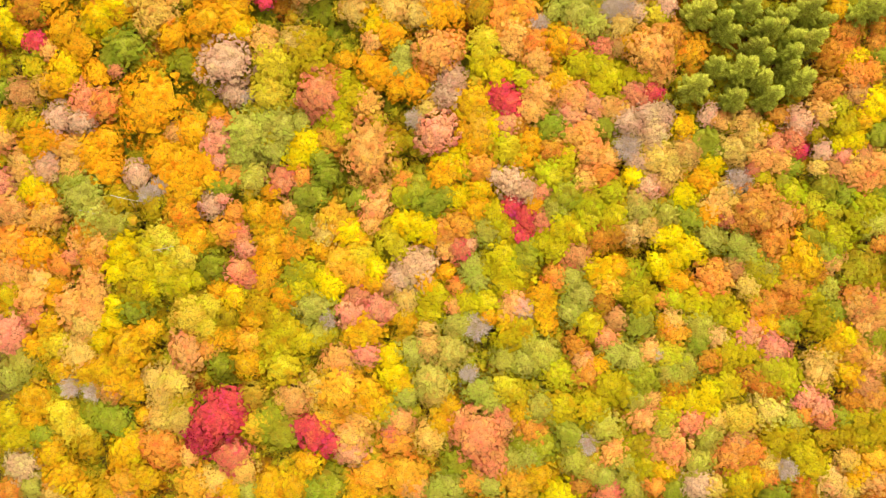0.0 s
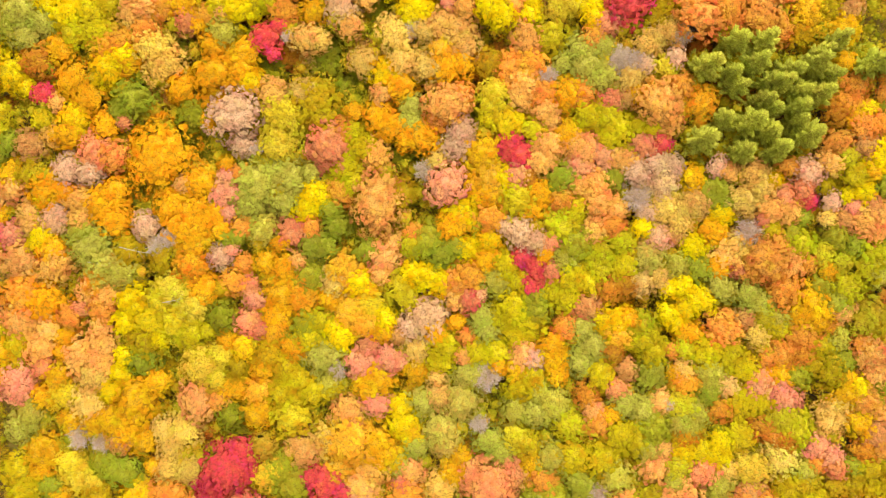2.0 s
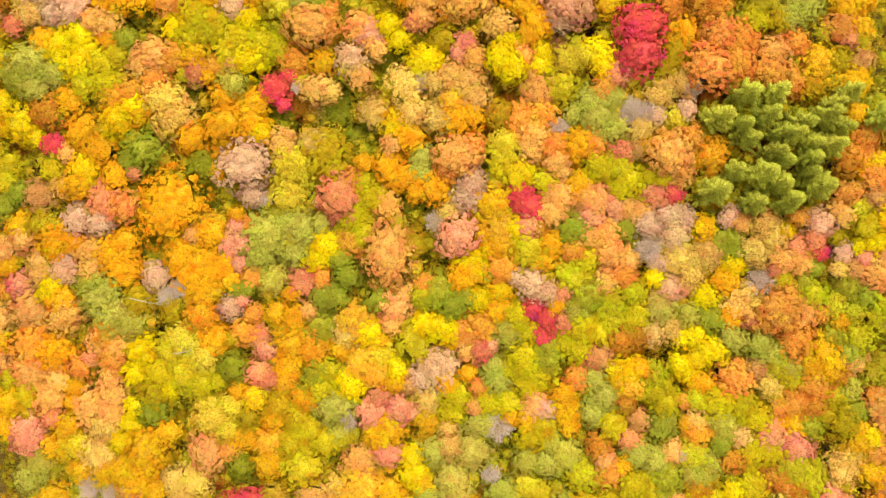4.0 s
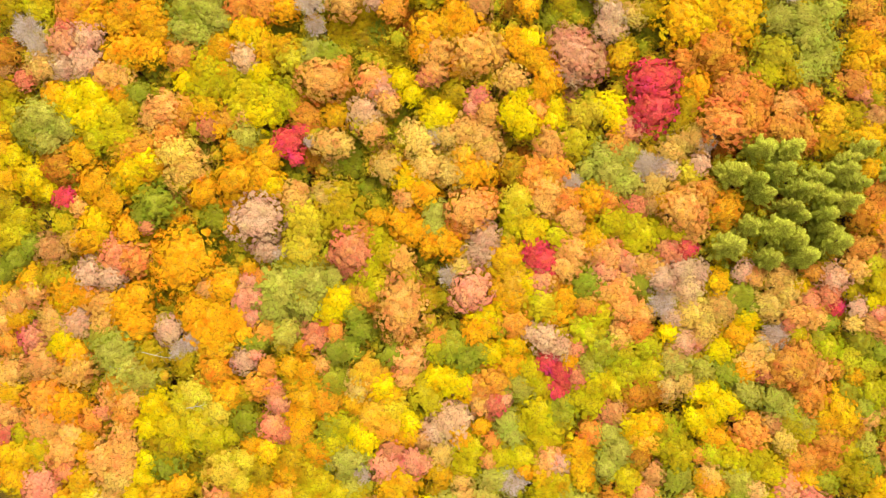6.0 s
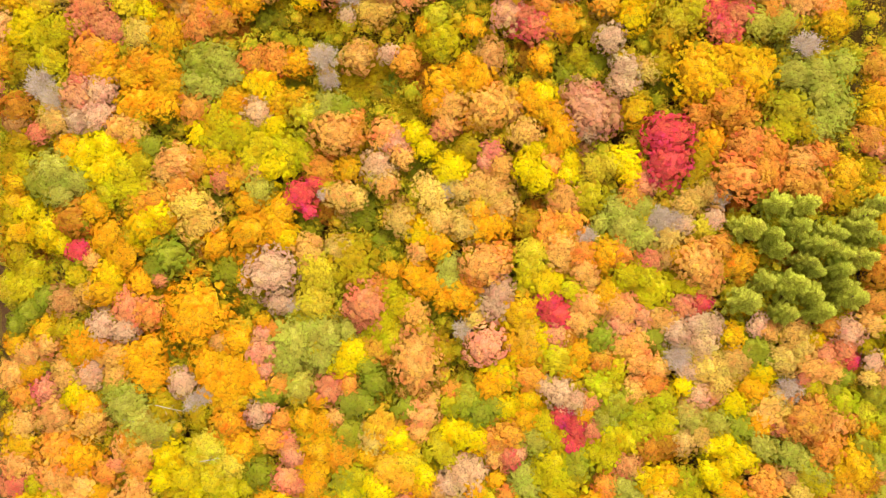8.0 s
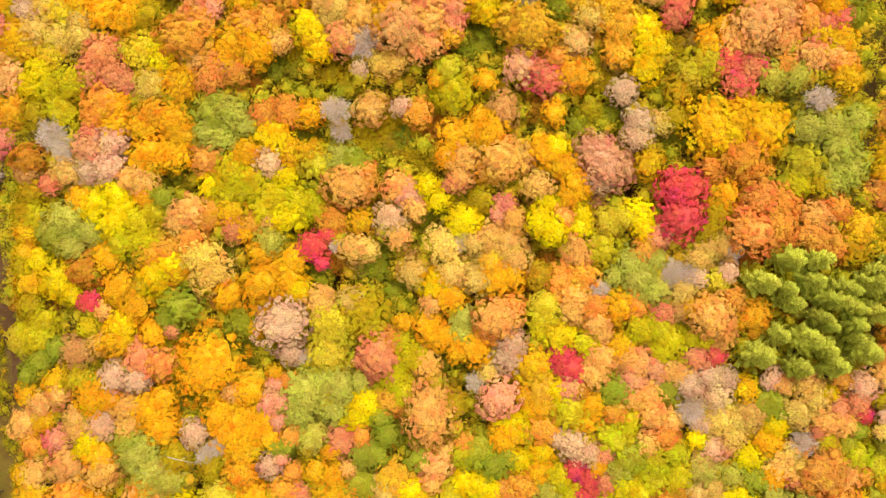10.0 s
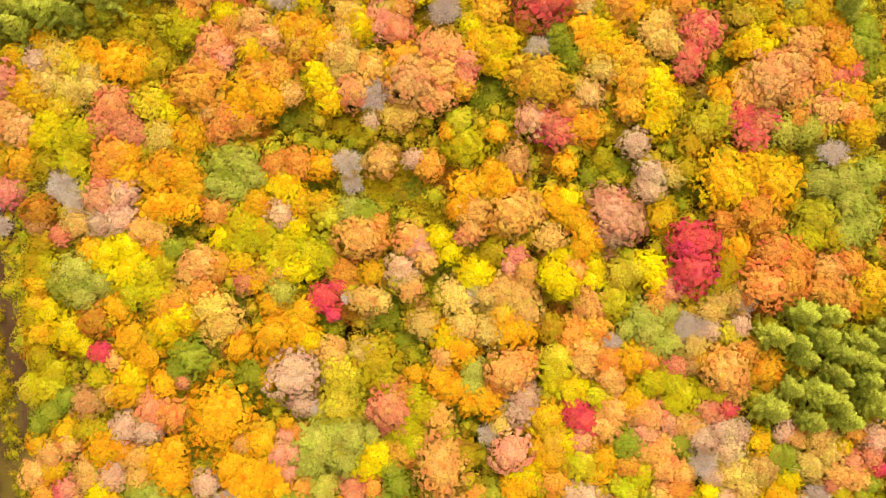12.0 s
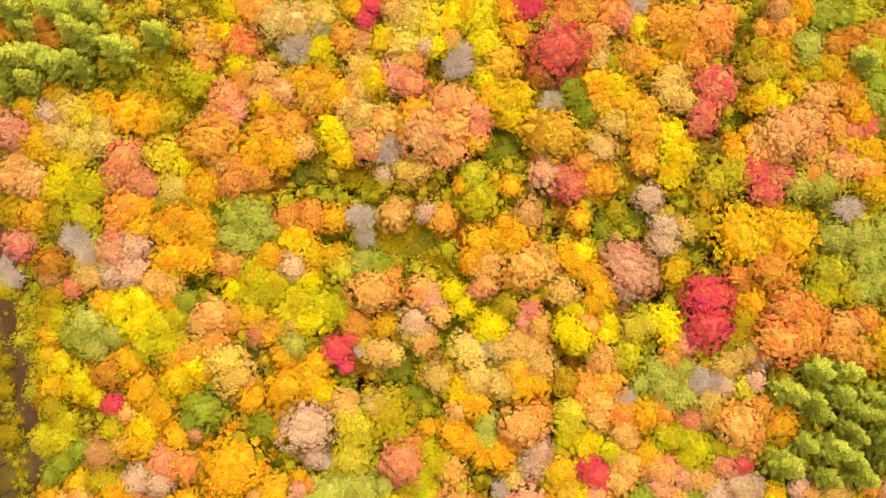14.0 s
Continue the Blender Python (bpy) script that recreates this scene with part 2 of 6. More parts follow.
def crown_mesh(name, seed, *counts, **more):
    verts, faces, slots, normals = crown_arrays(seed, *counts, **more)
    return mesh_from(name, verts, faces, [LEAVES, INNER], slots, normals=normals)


def sticks(rng, starts, ends, thick):
    """Thin three-sided tapering twigs."""
    n = len(starts)
    d = unit(ends - starts)
    a = unit(np.cross(d, rng.normal(size=(n, 3))))
    b = np.cross(d, a)
    ring = [a, -0.5 * a + 0.87 * b, -0.5 * a - 0.87 * b]
    verts = np.stack([starts + r * thick for r in ring] + [ends], axis=1).reshape(-1, 3)
    base = 4 * np.arange(n)[:, None]
    faces = np.concatenate([base + np.array([f]) for f in ([0, 1, 3], [1, 2, 3], [2, 0, 3])], axis=1).reshape(-1, 3)
    return verts, faces


def bare_crown_mesh(name, seed, twigs, leaves):
    """A leafless or nearly leafless crown: fine twigs that fan out from the middle, with a few leaves left."""
    rng = np.random.default_rng(seed)
    limbs = spread(rng, 24, -0.1) * rng.uniform(0.6, 0.9, (24, 1))
    limbs[:, 2] = limbs[:, 2] * 0.9 + 0.05
    bv, bf = sticks(rng, np.tile([[0, 0, -0.6]], (24, 1)) + rng.normal(size=(24, 3)) * 0.03, limbs * 0.85, 0.02)
    own = limbs[rng.integers(0, 24, twigs)]
    starts = own * rng.uniform(0.35, 0.95, (twigs, 1)) + rng.normal(size=(twigs, 3)) * 0.12
    tips = starts + unit(unit(own) + np.array([0, 0, 0.25]) + rng.normal(size=(twigs, 3)) * 0.45) * rng.uniform(0.08, 0.2, (twigs, 1))
    sv, sf = sticks(rng, starts, tips, 0.009)
    p = tips[rng.integers(0, twigs, leaves)] * rng.uniform(0.8, 1.0, (leaves, 1))
    up = unit(p + np.array([0, 0, 0.8]))
    lv, lf, ln = leaf_sprays(rng, p, unit(rng.normal(size=(leaves, 3)) + up), up, 0.075)
    verts = np.concatenate((sv, bv, lv))
    faces = np.concatenate((sf, bf + len(sv), lf + len(sv) + len(bv)))
    slots = np.concatenate((np.zeros(len(sf) + len(bf)), np.ones(len(lf))))
    return mesh_from(name, verts, faces, [PALE_TWIGS, LEAVES], slots)


def pine_crown_mesh(name, seed):
    """Whorls of upswept boughs, each a plume of needle sprays; radius 1, from -1.8 up to 1.9."""
    rng = np.random.default_rng(seed)
    pts, way, soft, b0, b1 = [], [], [], [], []
    for w in range(9):
        z = -1.6 + 3.3 * w / 8
        reach = 1.1 - 0.112 * w
        k = 6 if w < 6 else 4
        turn = rng.uniform(0, 6.28)
        for j in range(k):
            a = turn + 6.283 * j / k + rng.uniform(-0.35, 0.35)
            d = np.array([math.cos(a), math.sin(a), 0.0])
            length = reach * rng.uniform(0.65, 1.15)
            b0.append([0, 0, z])
            b1.append(d * length * 0.9 + np.array([0, 0, z + 0.4 * length]))
            m = int(120 * length / 0.8) + 12
            u = rng.uniform(0.15, 1.0, m) ** 0.7
            wide = 0.26 * np.sqrt(np.clip(1.08 - u, 0, 1)) * np.clip(u * 3, 0, 1)
            side = np.array([-d[1], d[0], 0.0])
            q = rng.uniform(-1, 1, m)
            p = d * (u * length)[:, None] + side * (q * wide)[:, None]
            p[:, 2] += z + 0.48 * u * u * length + 0.16 * (1 - q * q) * rng.uniform(0.3, 1.0, m)
            pts.append(p)
            way.append(unit(d[None] * 0.8 + side[None] * 0.6 * q[:, None] + np.array([[0, 0, 0.5]]) + rng.normal(size=(m, 3)) * 0.2))
            soft.append(unit(d[None] * 0.35 + side[None] * 0.7 * q[:, None] + np.array([[0, 0, 1.0]]) + rng.normal(size=(m, 3)) * 0.15))
    pts, way, soft = np.concatenate(pts), np.concatenate(way), np.concatenate(soft)
    n = len(pts)
    s = unit(np.cross(soft, way))
    size = rng.uniform(0.65, 1.3, (n, 1))
    tip, wing = way * 0.13 * size, s * 0.05 * size
    lv = np.stack((pts - tip * 0.4 - wing, pts + tip, pts - tip * 0.4 + wing), axis=1)
    turned = np.sum(np.cross(lv[:, 1] - lv[:, 0], lv[:, 2] - lv[:, 0]) * soft, axis=1) < 0
    lv[turned] = lv[turned][:, ::-1]
    lv = lv.reshape(-1, 3)
    lf = np.arange(3 * n).reshape(-1, 3)
    sv, sf = sticks(rng, np.array(b0), np.array(b1), 0.03)
    verts, faces = np.concatenate((lv, sv)), np.concatenate((lf, sf + len(lv)))
    normals = np.concatenate((np.repeat(soft, 3, axis=0), np.tile([[0.0, 0.0, 1.0]], (len(sv), 1))))
    return mesh_from(name, verts, faces, [NEEDLES, TWIGS], np.concatenate((np.zeros(len(lf)), np.ones(len(sf)))), normals=normals)


def trunk_mesh(name, seed, limbs):
    """A tapered, slightly bent trunk of height 1 and foot radius 1, with limbs in its upper part."""
    rng = np.random.default_rng(seed)
    bm = bmesh.new()

    def tube(path, radii, sides):
        rings = []
        for (x, y, z), r in zip(path, radii):
            rings.append([bm.verts.new((x + r * math.cos(6.2832 * k / sides), y + r * math.sin(6.2832 * k / sides), z)) for k in range(sides)])
        for lo, hi in zip(rings, rings[1:]):
            for k in range(sides):
                bm.faces.new((lo[k], lo[(k + 1) % sides], hi[(k + 1) % sides], hi[k]))

    bend = rng.uniform(-0.8, 0.8, (4, 2))
    path = [(0, 0, -0.05), (0, 0, 0.03), (*(bend[0] * 0.4), 0.35), (*(bend[1] * 0.6), 0.6), (*(bend[1] * 0.4), 0.75), (*(bend[1] * 0.2), 0.9), (0, 0, 1.0)]
    tube(path, (1.5, 1.0, 0.8, 0.68, 0.56, 0.44, 0.2), 6)
    bm.normal_update()
    bm.faces.ensure_lookup_table()
    roots = [bm.faces[6 * (3 + k % 2) + (2 * k + k // 2) % 6] for k in range(limbs)]
    for face in roots:                         # each limb grows out of one side of the trunk
        out = Vector((face.normal.x, face.normal.y, 0)).normalized()
        length = rng.uniform(6, 11)
        for step, rise, narrow, thin in ((0.5, 0.05, 0.7, 0.35), (0.5, 0.12, 0.4, 0.5)):
            face = bmesh.ops.extrude_discrete_faces(bm, faces=[face])["faces"][0]
            mid = face.calc_center_median()
            for v in face.verts:
                d = v.co - mid
                v.co = mid + Vector((d.x * narrow, d.y * narrow, d.z * thin)) + out * length * step + Vector((0, 0, rise))
    me = bpy.data.meshes.new(name)
    bm.to_mesh(me)
    bm.free()
    me.materials.append(BARK)
    return me


HUGE = [crown_mesh("crown_huge", 140 + i, 40, 560, 28, 0.046) for i in range(4)]
BIG = [crown_mesh("crown_big", 10 + i, 26, 330, 27, 0.062) for i in range(6)]
MIDDLE = [crown_mesh("crown_middle", 30 + i, 16, 140, 19, 0.096) for i in range(10)]
SMALL = [crown_mesh("crown_small", 50 + i, 9, 70, 16, 0.135) for i in range(8)]
FINE = [crown_mesh("crown_fine", 70 + i, 18, 230, 14, 0.078, holes=0.4, loose=0.5) for i in range(6)]
SHAGGY = [crown_mesh("crown_shaggy", 160 + i, 9, 130, 16, 0.105, depth=0.32, holes=0.6, core=0.66, loose=0.5) for i in range(6)]
BARE = [bare_crown_mesh("crown_bare", 90 + i, 2200, 1000) for i in range(4)]
PINES = [pine_crown_mesh("crown_pine", 100 + i) for i in range(4)]
TRUNKS = [trunk_mesh("trunk", 120 + i, 4) for i in range(4)]
POLES = [trunk_mesh("pole", 130 + i, 0) for i in range(2)]

# leaf colour of each kind, and the words for it
KINDS = {
    "Y": ((0.800, 0.600, 0.003), "broadleaf tree in bright yellow autumn leaf", "yellow_broadleaf"),
    "A": ((0.800, 0.415, 0.009), "broadleaf tree in golden amber autumn leaf", "golden_broadleaf"),
    "O": ((0.780, 0.330, 0.040), "broadleaf tree in orange autumn leaf", "orange_broadleaf"),
    "S": ((0.800, 0.420, 0.085), "broadleaf tree in peach orange autumn leaf", "peach_broadleaf"),
    "P": ((0.790, 0.340, 0.160), "broadleaf tree in salmon pink autumn leaf", "salmon_broadleaf"),
    "R": ((0.720, 0.075, 0.070), "broadleaf tree in crimson red autumn leaf", "crimson_broadleaf"),
    "V": ((0.750, 0.275, 0.100), "broadleaf tree in rust red autumn leaf", "rust_broadleaf"),
    "T": ((0.650, 0.330, 0.080), "broadleaf tree in tan brown fading leaf", "tan_broadleaf"),
    "F": ((0.700, 0.430, 0.220), "broadleaf tree in thinning pinkish tan leaf", "fading_broadleaf"),
    "C": ((0.750, 0.490, 0.090), "broadleaf tree in pale straw yellow leaf", "straw_broadleaf"),
    "E": ((0.730, 0.550, 0.030), "broadleaf tree in pale lemon green leaf", "lemon_broadleaf"),
    "L": ((0.600, 0.475, 0.008), "broadleaf tree in lime yellow-green leaf", "lime_broadleaf"),
    "G": ((0.360, 0.360, 0.020), "broadleaf tree still in green leaf", "green_broadleaf"),
    "K": ((0.500, 0.450, 0.055), "broadleaf tree in dull sage green leaf", "sage_broadleaf"),
    "D": ((0.340, 0.320, 0.014), "broadleaf tree in dark green leaf under its neighbours", "dark_broadleaf"),
    "M": ((0.540, 0.370, 0.008), "broadleaf tree in olive mustard leaf", "mustard_broadleaf"),
    "B": ((0.620, 0.260, 0.020), "broadleaf tree in russet brown leaf", "russet_broadleaf"),
    "W": ((0.600, 0.430, 0.240), "leafless tree of bare grey twigs", "bare_tree"),
    "N": ((0.570, 0.540, 0.055), "green pine with upswept feathery boughs", "pine_tree"),
}
PLANTING = random.Random(7)
PLANTED, LOW = [], []


def plant(kind, x, y, radius, height):
    """One tree at x, y: its crown's radius, and the height of the crown's middle over the ground."""
    main, second = kind[0], kind[-1]
    one, two = KINDS[main][0], KINDS[second][0]
    share = 0.8 if second != main else 1.0
    jitter = PLANTING.uniform(0.9, 1.1)
    colour = [jitter * (share * a + (1 - share) * b) for a, b in zip(one, two)]
    swing = colorsys.rgb_to_hsv(*two)[0] - colorsys.rgb_to_hsv(*one)[0]
    swing = (swing + 0.5) % 1.0 - 0.5
    swing = max(-0.1, min(0.1, 0.6 * swing + PLANTING.uniform(-0.012, 0.012)))
    name, words = KINDS[main][2], KINDS[main][1]
    height += 2.4 if 5 < height < 9.5 else 0
    z = ground_height(x, y)
    tree = new(name)
    tree.empty_display_size = 0.5
    tree.location = (x, y, z)
    tree.rotation_euler = (0, 0, PLANTING.uniform(0, 6.28))
    size_word = "tall" if height > 16 else "low" if height < 11 else "slender" if radius < 1.7 else "broad" if radius > 3.2 else "full"
    tagged(tree, size_word + " " + words, "tree", "trees of the autumn forest")
    if main == "N":
        mesh = PLANTING.choice(PINES)
    elif main == "W":
        mesh = PLANTING.choice(BARE)
    elif main in "DMB" or height < 11:
        mesh = PLANTING.choice(SHAGGY)
    elif main in "FCTEK":
        mesh = PLANTING.choice(FINE if radius > 1.6 else MIDDLE)
    else:
        mesh = PLANTING.choice(HUGE if radius > 3.3 else BIG if radius > 2.8 else MIDDLE if radius > 1.75 else SMALL)
    crown = new("crown", mesh)
    crown.parent = tree
    crown.location = (0, 0, height)
    tall = 1.15 if main == "N" else PLANTING.uniform(0.72, 1.05)
    wide = PLANTING.uniform(0.92, 1.09)
    crown.scale = (radius * 1.22 * wide, radius * 1.22 / wide, radius * tall)
    crown.rotation_euler = (PLANTING.uniform(-0.12, 0.12), PLANTING.uniform(-0.12, 0.12), 0)
    crown.color = (*colour, 0.5 + 5 * swing)
    stem = new("trunk", PLANTING.choice(POLES if main == "N" else TRUNKS))
    stem.parent = tree
    foot = 0.06 * radius + 0.04
    top = height + 1.7 * radius if main == "N" else height - 0.1 * radius
    stem.scale = (foot, foot, top)
    PLANTED.append((x, y, radius))
    if height < 11:
        LOW.append((x, y, radius))
    return tree


# ---------------------------------------------------------------- the trees
plant("YM", -65.7, 34.0, 2.7, 13.1)
plant("YM", -63.3, 32.0, 1.5, 13.5)
plant("B", -61.4, 35.9, 2.4, 13.2)
plant("A", -61.7, 38.0, 1.9, 7.9)
plant("D", -56.6, 37.9, 1.8, 7.9)
plant("R", -60.9, 30.9, 1.6, 13.5)
plant("S", -58.9, 29.6, 1.3, 13.5)
plant("A", -56.4, 32.9, 2.5, 13.1)
plant("A", -53.9, 30.4, 2.5, 13.1)
plant("YA", -50.8, 34.7, 2.9, 13.0)
plant("A", -47.6, 35.2, 1.8, 13.4)
plant("CA", -42.7, 35.2, 3.2, 12.9)
plant("G", -40.7, 37.8, 1.8, 7.9)
plant("G", -47.3, 30.0, 2.9, 13.0)
plant("G", -49.4, 28.2, 1.5, 13.5)
plant("S", -44.3, 31.0, 1.4, 8.0)
plant("A", -39.7, 31.5, 2.2, 13.3)
plant("O", -42.5, 30.8, 1.6, 8.0)
plant("D", -38.0, 27.3, 2.2, 13.3)
plant("D", -38.6, 24.7, 2.2, 7.8)
plant("YA", -56.1, 27.3, 2.4, 13.2)
plant("A", -57.1, 25.1, 2.5, 13.1)
plant("SA", -59.8, 24.7, 1.5, 13.5)
plant("L", -61.3, 27.3, 1.4, 13.5)
plant("G", -66.6, 24.0, 1.7, 13.4)
plant("T", -63.5, 23.6, 2.4, 13.2)
plant("B", -68.2, 29.7, 1.6, 8.0)
plant("A", -51.3, 26.2, 2.0, 13.3)
plant("V", -48.5, 26.5, 1.0, 13.7)
plant("V", -53.2, 22.5, 2.7, 13.1)
plant("OV", -50.1, 21.6, 2.2, 13.3)
plant("F", -57.7, 19.6, 2.2, 13.3)
plant("F", -54.1, 19.1, 1.9, 13.4)
plant("A", -43.1, 21.4, 4.7, 13.9)
plant("AM", -66.5, 19.0, 2.1, 13.3)
plant("M", -63.7, 19.3, 2.1, 13.3)
plant("ST", -66.5, 16.8, 1.9, 13.4)
plant("A", -61.1, 16.8, 2.9, 13.0)
plant("Y", -61.4, 15.6, 1.5, 13.5)
plant("A", -58.2, 16.2, 1.7, 13.4)
plant("ST", -63.8, 13.4, 1.7, 13.4)
plant("D", -69.6, 14.1, 1.4, 8.0)
plant("F", -59.2, 12.9, 1.9, 13.4)
plant("SA", -55.6, 15.0, 2.4, 13.2)
plant("A", -52.1, 14.9, 2.9, 13.0)
plant("A", -50.2, 16.1, 2.0, 13.3)
plant("M", -50.3, 18.2, 1.4, 8.0)
plant("D", -48.6, 17.4, 2.3, 7.8)
plant("G", -48.1, 15.1, 1.8, 7.9)
plant("M", -45.3, 17.3, 1.6, 8.0)
plant("A", -37.2, 17.5, 2.3, 13.2)
plant("S", -39.7, 17.2, 1.3, 13.5)
plant("A", -41.5, 14.0, 2.4, 13.2)
plant("A", -38.2, 13.1, 2.9, 13.0)
plant("A", -34.6, 12.6, 1.8, 13.4)
plant("P", -33.3, 18.4, 1.3, 13.5)
plant("P", -34.0, 15.6, 1.8, 13.4)
plant("P", -32.9, 13.0, 1.2, 13.6)
plant("D", -37.3, 22.1, 2.1, 7.8)
plant("A", -33.3, 20.1, 1.2, 13.6)
plant("A", -35.0, 33.1, 2.5, 14.6)
plant("A", -32.8, 35.1, 1.8, 13.4)
plant("A", -35.0, 29.8, 2.2, 13.3)
plant("A", -36.0, 26.4, 1.2, 13.6)
plant("A", -31.2, 33.5, 2.5, 13.1)
plant("YA", -29.4, 32.1, 1.8, 13.4)
plant("R", -25.9, 36.0, 1.0, 13.7)
plant("D", -27.7, 35.7, 1.4, 8.0)
plant("G", -26.0, 35.3, 1.7, 7.9)
plant("F", -31.8, 27.4, 3.5, 14.3)
plant("F", -30.8, 23.0, 1.8, 13.4)
plant("SC", -26.1, 30.4, 2.2, 13.3)
plant("EY", -24.5, 27.6, 3.7, 12.7)
plant("E", -25.4, 23.0, 3.0, 13.0)
plant("W", -28.6, 22.5, 1.2, 13.6)
plant("C", -21.8, 30.6, 1.8, 13.4)
plant("M", -19.8, 29.0, 3.0, 13.0)
plant("M", -18.5, 26.1, 2.5, 13.1)
plant("B", -23.3, 36.5, 1.9, 7.9)
plant("C", -21.1, 36.0, 1.9, 7.9)
plant("D", -18.0, 35.5, 2.8, 7.6)
plant("C", -12.5, 34.3, 2.0, 13.3)
plant("D", -15.4, 31.5, 2.2, 7.8)
plant("M", -17.6, 31.5, 1.4, 8.0)
plant("A", -14.0, 27.3, 1.3, 13.5)
plant("D", -12.3, 33.0, 1.5, 8.0)
plant("V", -17.9, 22.5, 2.9, 14.5)
plant("O", -16.0, 24.3, 2.1, 13.3)
plant("V", -18.5, 20.3, 1.5, 13.5)
plant("P", -20.5, 21.9, 1.0, 13.7)
plant("L", -14.3, 24.2, 1.6, 13.4)
plant("LY", -13.0, 22.2, 2.1, 13.3)
plant("LY", -14.7, 20.6, 2.0, 13.3)
plant("L", -16.0, 19.0, 1.8, 13.4)
plant("L", -14.3, 17.0, 1.8, 13.4)
plant("SA", -11.0, 21.3, 2.0, 13.3)
plant("YA", -9.3, 32.5, 2.3, 13.2)
plant("A", -7.6, 30.9, 2.3, 13.2)
plant("S", -10.1, 29.7, 1.5, 13.5)
plant("A", -10.5, 26.6, 2.1, 13.3)
plant("A", -8.5, 25.3, 2.3, 13.2)
plant("K", -5.6, 27.9, 1.6, 13.4)
plant("K", -5.6, 25.6, 1.9, 13.3)
plant("A", -4.0, 23.6, 2.3, 13.2)
plant("A", -6.4, 23.2, 1.6, 13.4)
plant("SO", -0.7, 27.9, 2.7, 14.5)
plant("O", -1.9, 25.9, 1.9, 13.3)
plant("D", -5.5, 22.3, 2.2, 7.8)
plant("D", -7.6, 21.5, 1.9, 7.9)
plant("G", -3.7, 23.4, 1.7, 7.9)
plant("WK", -4.0, 18.7, 1.6, 13.4)
plant("C", -1.9, 20.2, 1.5, 13.5)
plant("P", -0.7, 16.5, 2.7, 14.5)
plant("SO", -10.5, 14.6, 4.1, 14.1)
plant("M", -6.9, 15.6, 1.8, 13.4)
plant("D", -6.8, 14.7, 1.9, 7.9)
plant("OA", -16.0, 15.8, 2.1, 13.3)
plant("Y", -19.8, 15.8, 2.2, 13.3)
plant("Y", -21.1, 13.8, 2.3, 13.2)
plant("Y", -18.9, 14.6, 1.3, 13.5)
plant("G", -17.7, 13.3, 1.5, 13.5)
plant("K", -28.8, 17.3, 3.4, 12.9)
plant("K", -26.2, 18.9, 2.5, 13.1)
plant("K", -23.7, 18.0, 2.7, 13.1)
plant("K", -20.6, 18.7, 1.5, 13.5)
plant("K", -29.7, 14.3, 2.8, 13.0)
plant("K", -24.5, 14.7, 2.3, 13.2)
plant("O", -31.2, 18.8, 1.3, 13.5)
plant("P", -32.5, 15.9, 1.5, 13.5)
plant("V", -28.4, 13.2, 1.9, 7.9)
plant("C", -6.8, 34.4, 2.3, 13.2)
plant("C", -3.5, 33.5, 2.3, 13.2)
plant("A", -0.7, 33.8, 2.4, 13.1)
plant("A", 1.3, 33.7, 1.9, 13.3)
plant("B", 3.5, 33.8, 2.4, 7.7)
plant("MB", 5.3, 33.6, 1.9, 13.3)
plant("O", 1.3, 29.3, 1.9, 13.3)
plant("A", 0.5, 27.3, 1.4, 13.5)
plant("D", 3.5, 28.3, 2.2, 7.8)
plant("EL", 6.1, 29.6, 2.1, 13.3)
plant("LE", 5.7, 27.7, 2.1, 13.3)
plant("LY", 5.3, 26.0, 1.4, 13.5)
plant("O", 8.5, 32.8, 2.4, 13.1)
plant("OA", 11.2, 33.5, 2.2, 13.2)
plant("S", 10.0, 30.8, 2.2, 13.2)
plant("S", 9.6, 28.7, 1.8, 13.4)
plant("YE", 7.7, 24.9, 2.1, 13.3)
plant("Y", 8.7, 25.2, 1.3, 13.5)
plant("L", 11.6, 24.0, 1.9, 13.3)
plant("FP", 1.3, 24.2, 2.1, 13.3)
plant("F", 0.9, 22.2, 2.3, 13.2)
plant("AM", 4.5, 21.0, 2.6, 13.1)
plant("R", 8.1, 22.4, 1.8, 13.4)
plant("R", 9.4, 20.9, 2.2, 13.2)
plant("W", 13.6, 31.8, 1.4, 13.5)
plant("K", 15.5, 33.4, 1.3, 13.5)
plant("O", 13.2, 29.1, 2.1, 13.3)
plant("A", 16.4, 29.1, 2.4, 13.1)
plant("O", 18.0, 29.5, 2.1, 13.3)
plant("S", 13.2, 26.7, 1.8, 13.4)
plant("S", 14.0, 25.5, 1.3, 13.5)
plant("S", 13.6, 22.4, 2.2, 13.2)
plant("A", 16.4, 23.6, 1.9, 13.3)
plant("K", 19.2, 33.1, 2.9, 13.0)
plant("K", 21.1, 31.4, 2.1, 13.3)
plant("A", 23.3, 32.5, 1.2, 8.1)
plant("V", 22.4, 28.2, 1.6, 13.4)
plant("T", 24.6, 28.5, 1.4, 13.5)
plant("W", 23.4, 33.3, 1.7, 13.4)
plant("W", 25.7, 33.2, 1.9, 13.3)
plant("C", 25.0, 31.3, 2.1, 13.3)
plant("F", 27.2, 33.1, 1.3, 13.5)
plant("E", 29.9, 32.7, 1.6, 13.4)
plant("L", 19.2, 25.7, 2.1, 13.3)
plant("LG", 21.9, 26.3, 1.9, 13.3)
plant("L", 23.1, 23.9, 2.2, 13.2)
plant("L", 21.9, 22.7, 1.4, 13.5)
plant("L", 26.2, 24.6, 1.3, 13.5)
plant("L", 28.1, 24.2, 1.3, 13.5)
plant("A", 25.7, 28.9, 1.4, 13.5)
plant("SO", 29.0, 27.4, 3.0, 14.4)
plant("O", 28.1, 28.9, 1.7, 13.4)
plant("SO", 30.2, 25.0, 2.1, 13.3)
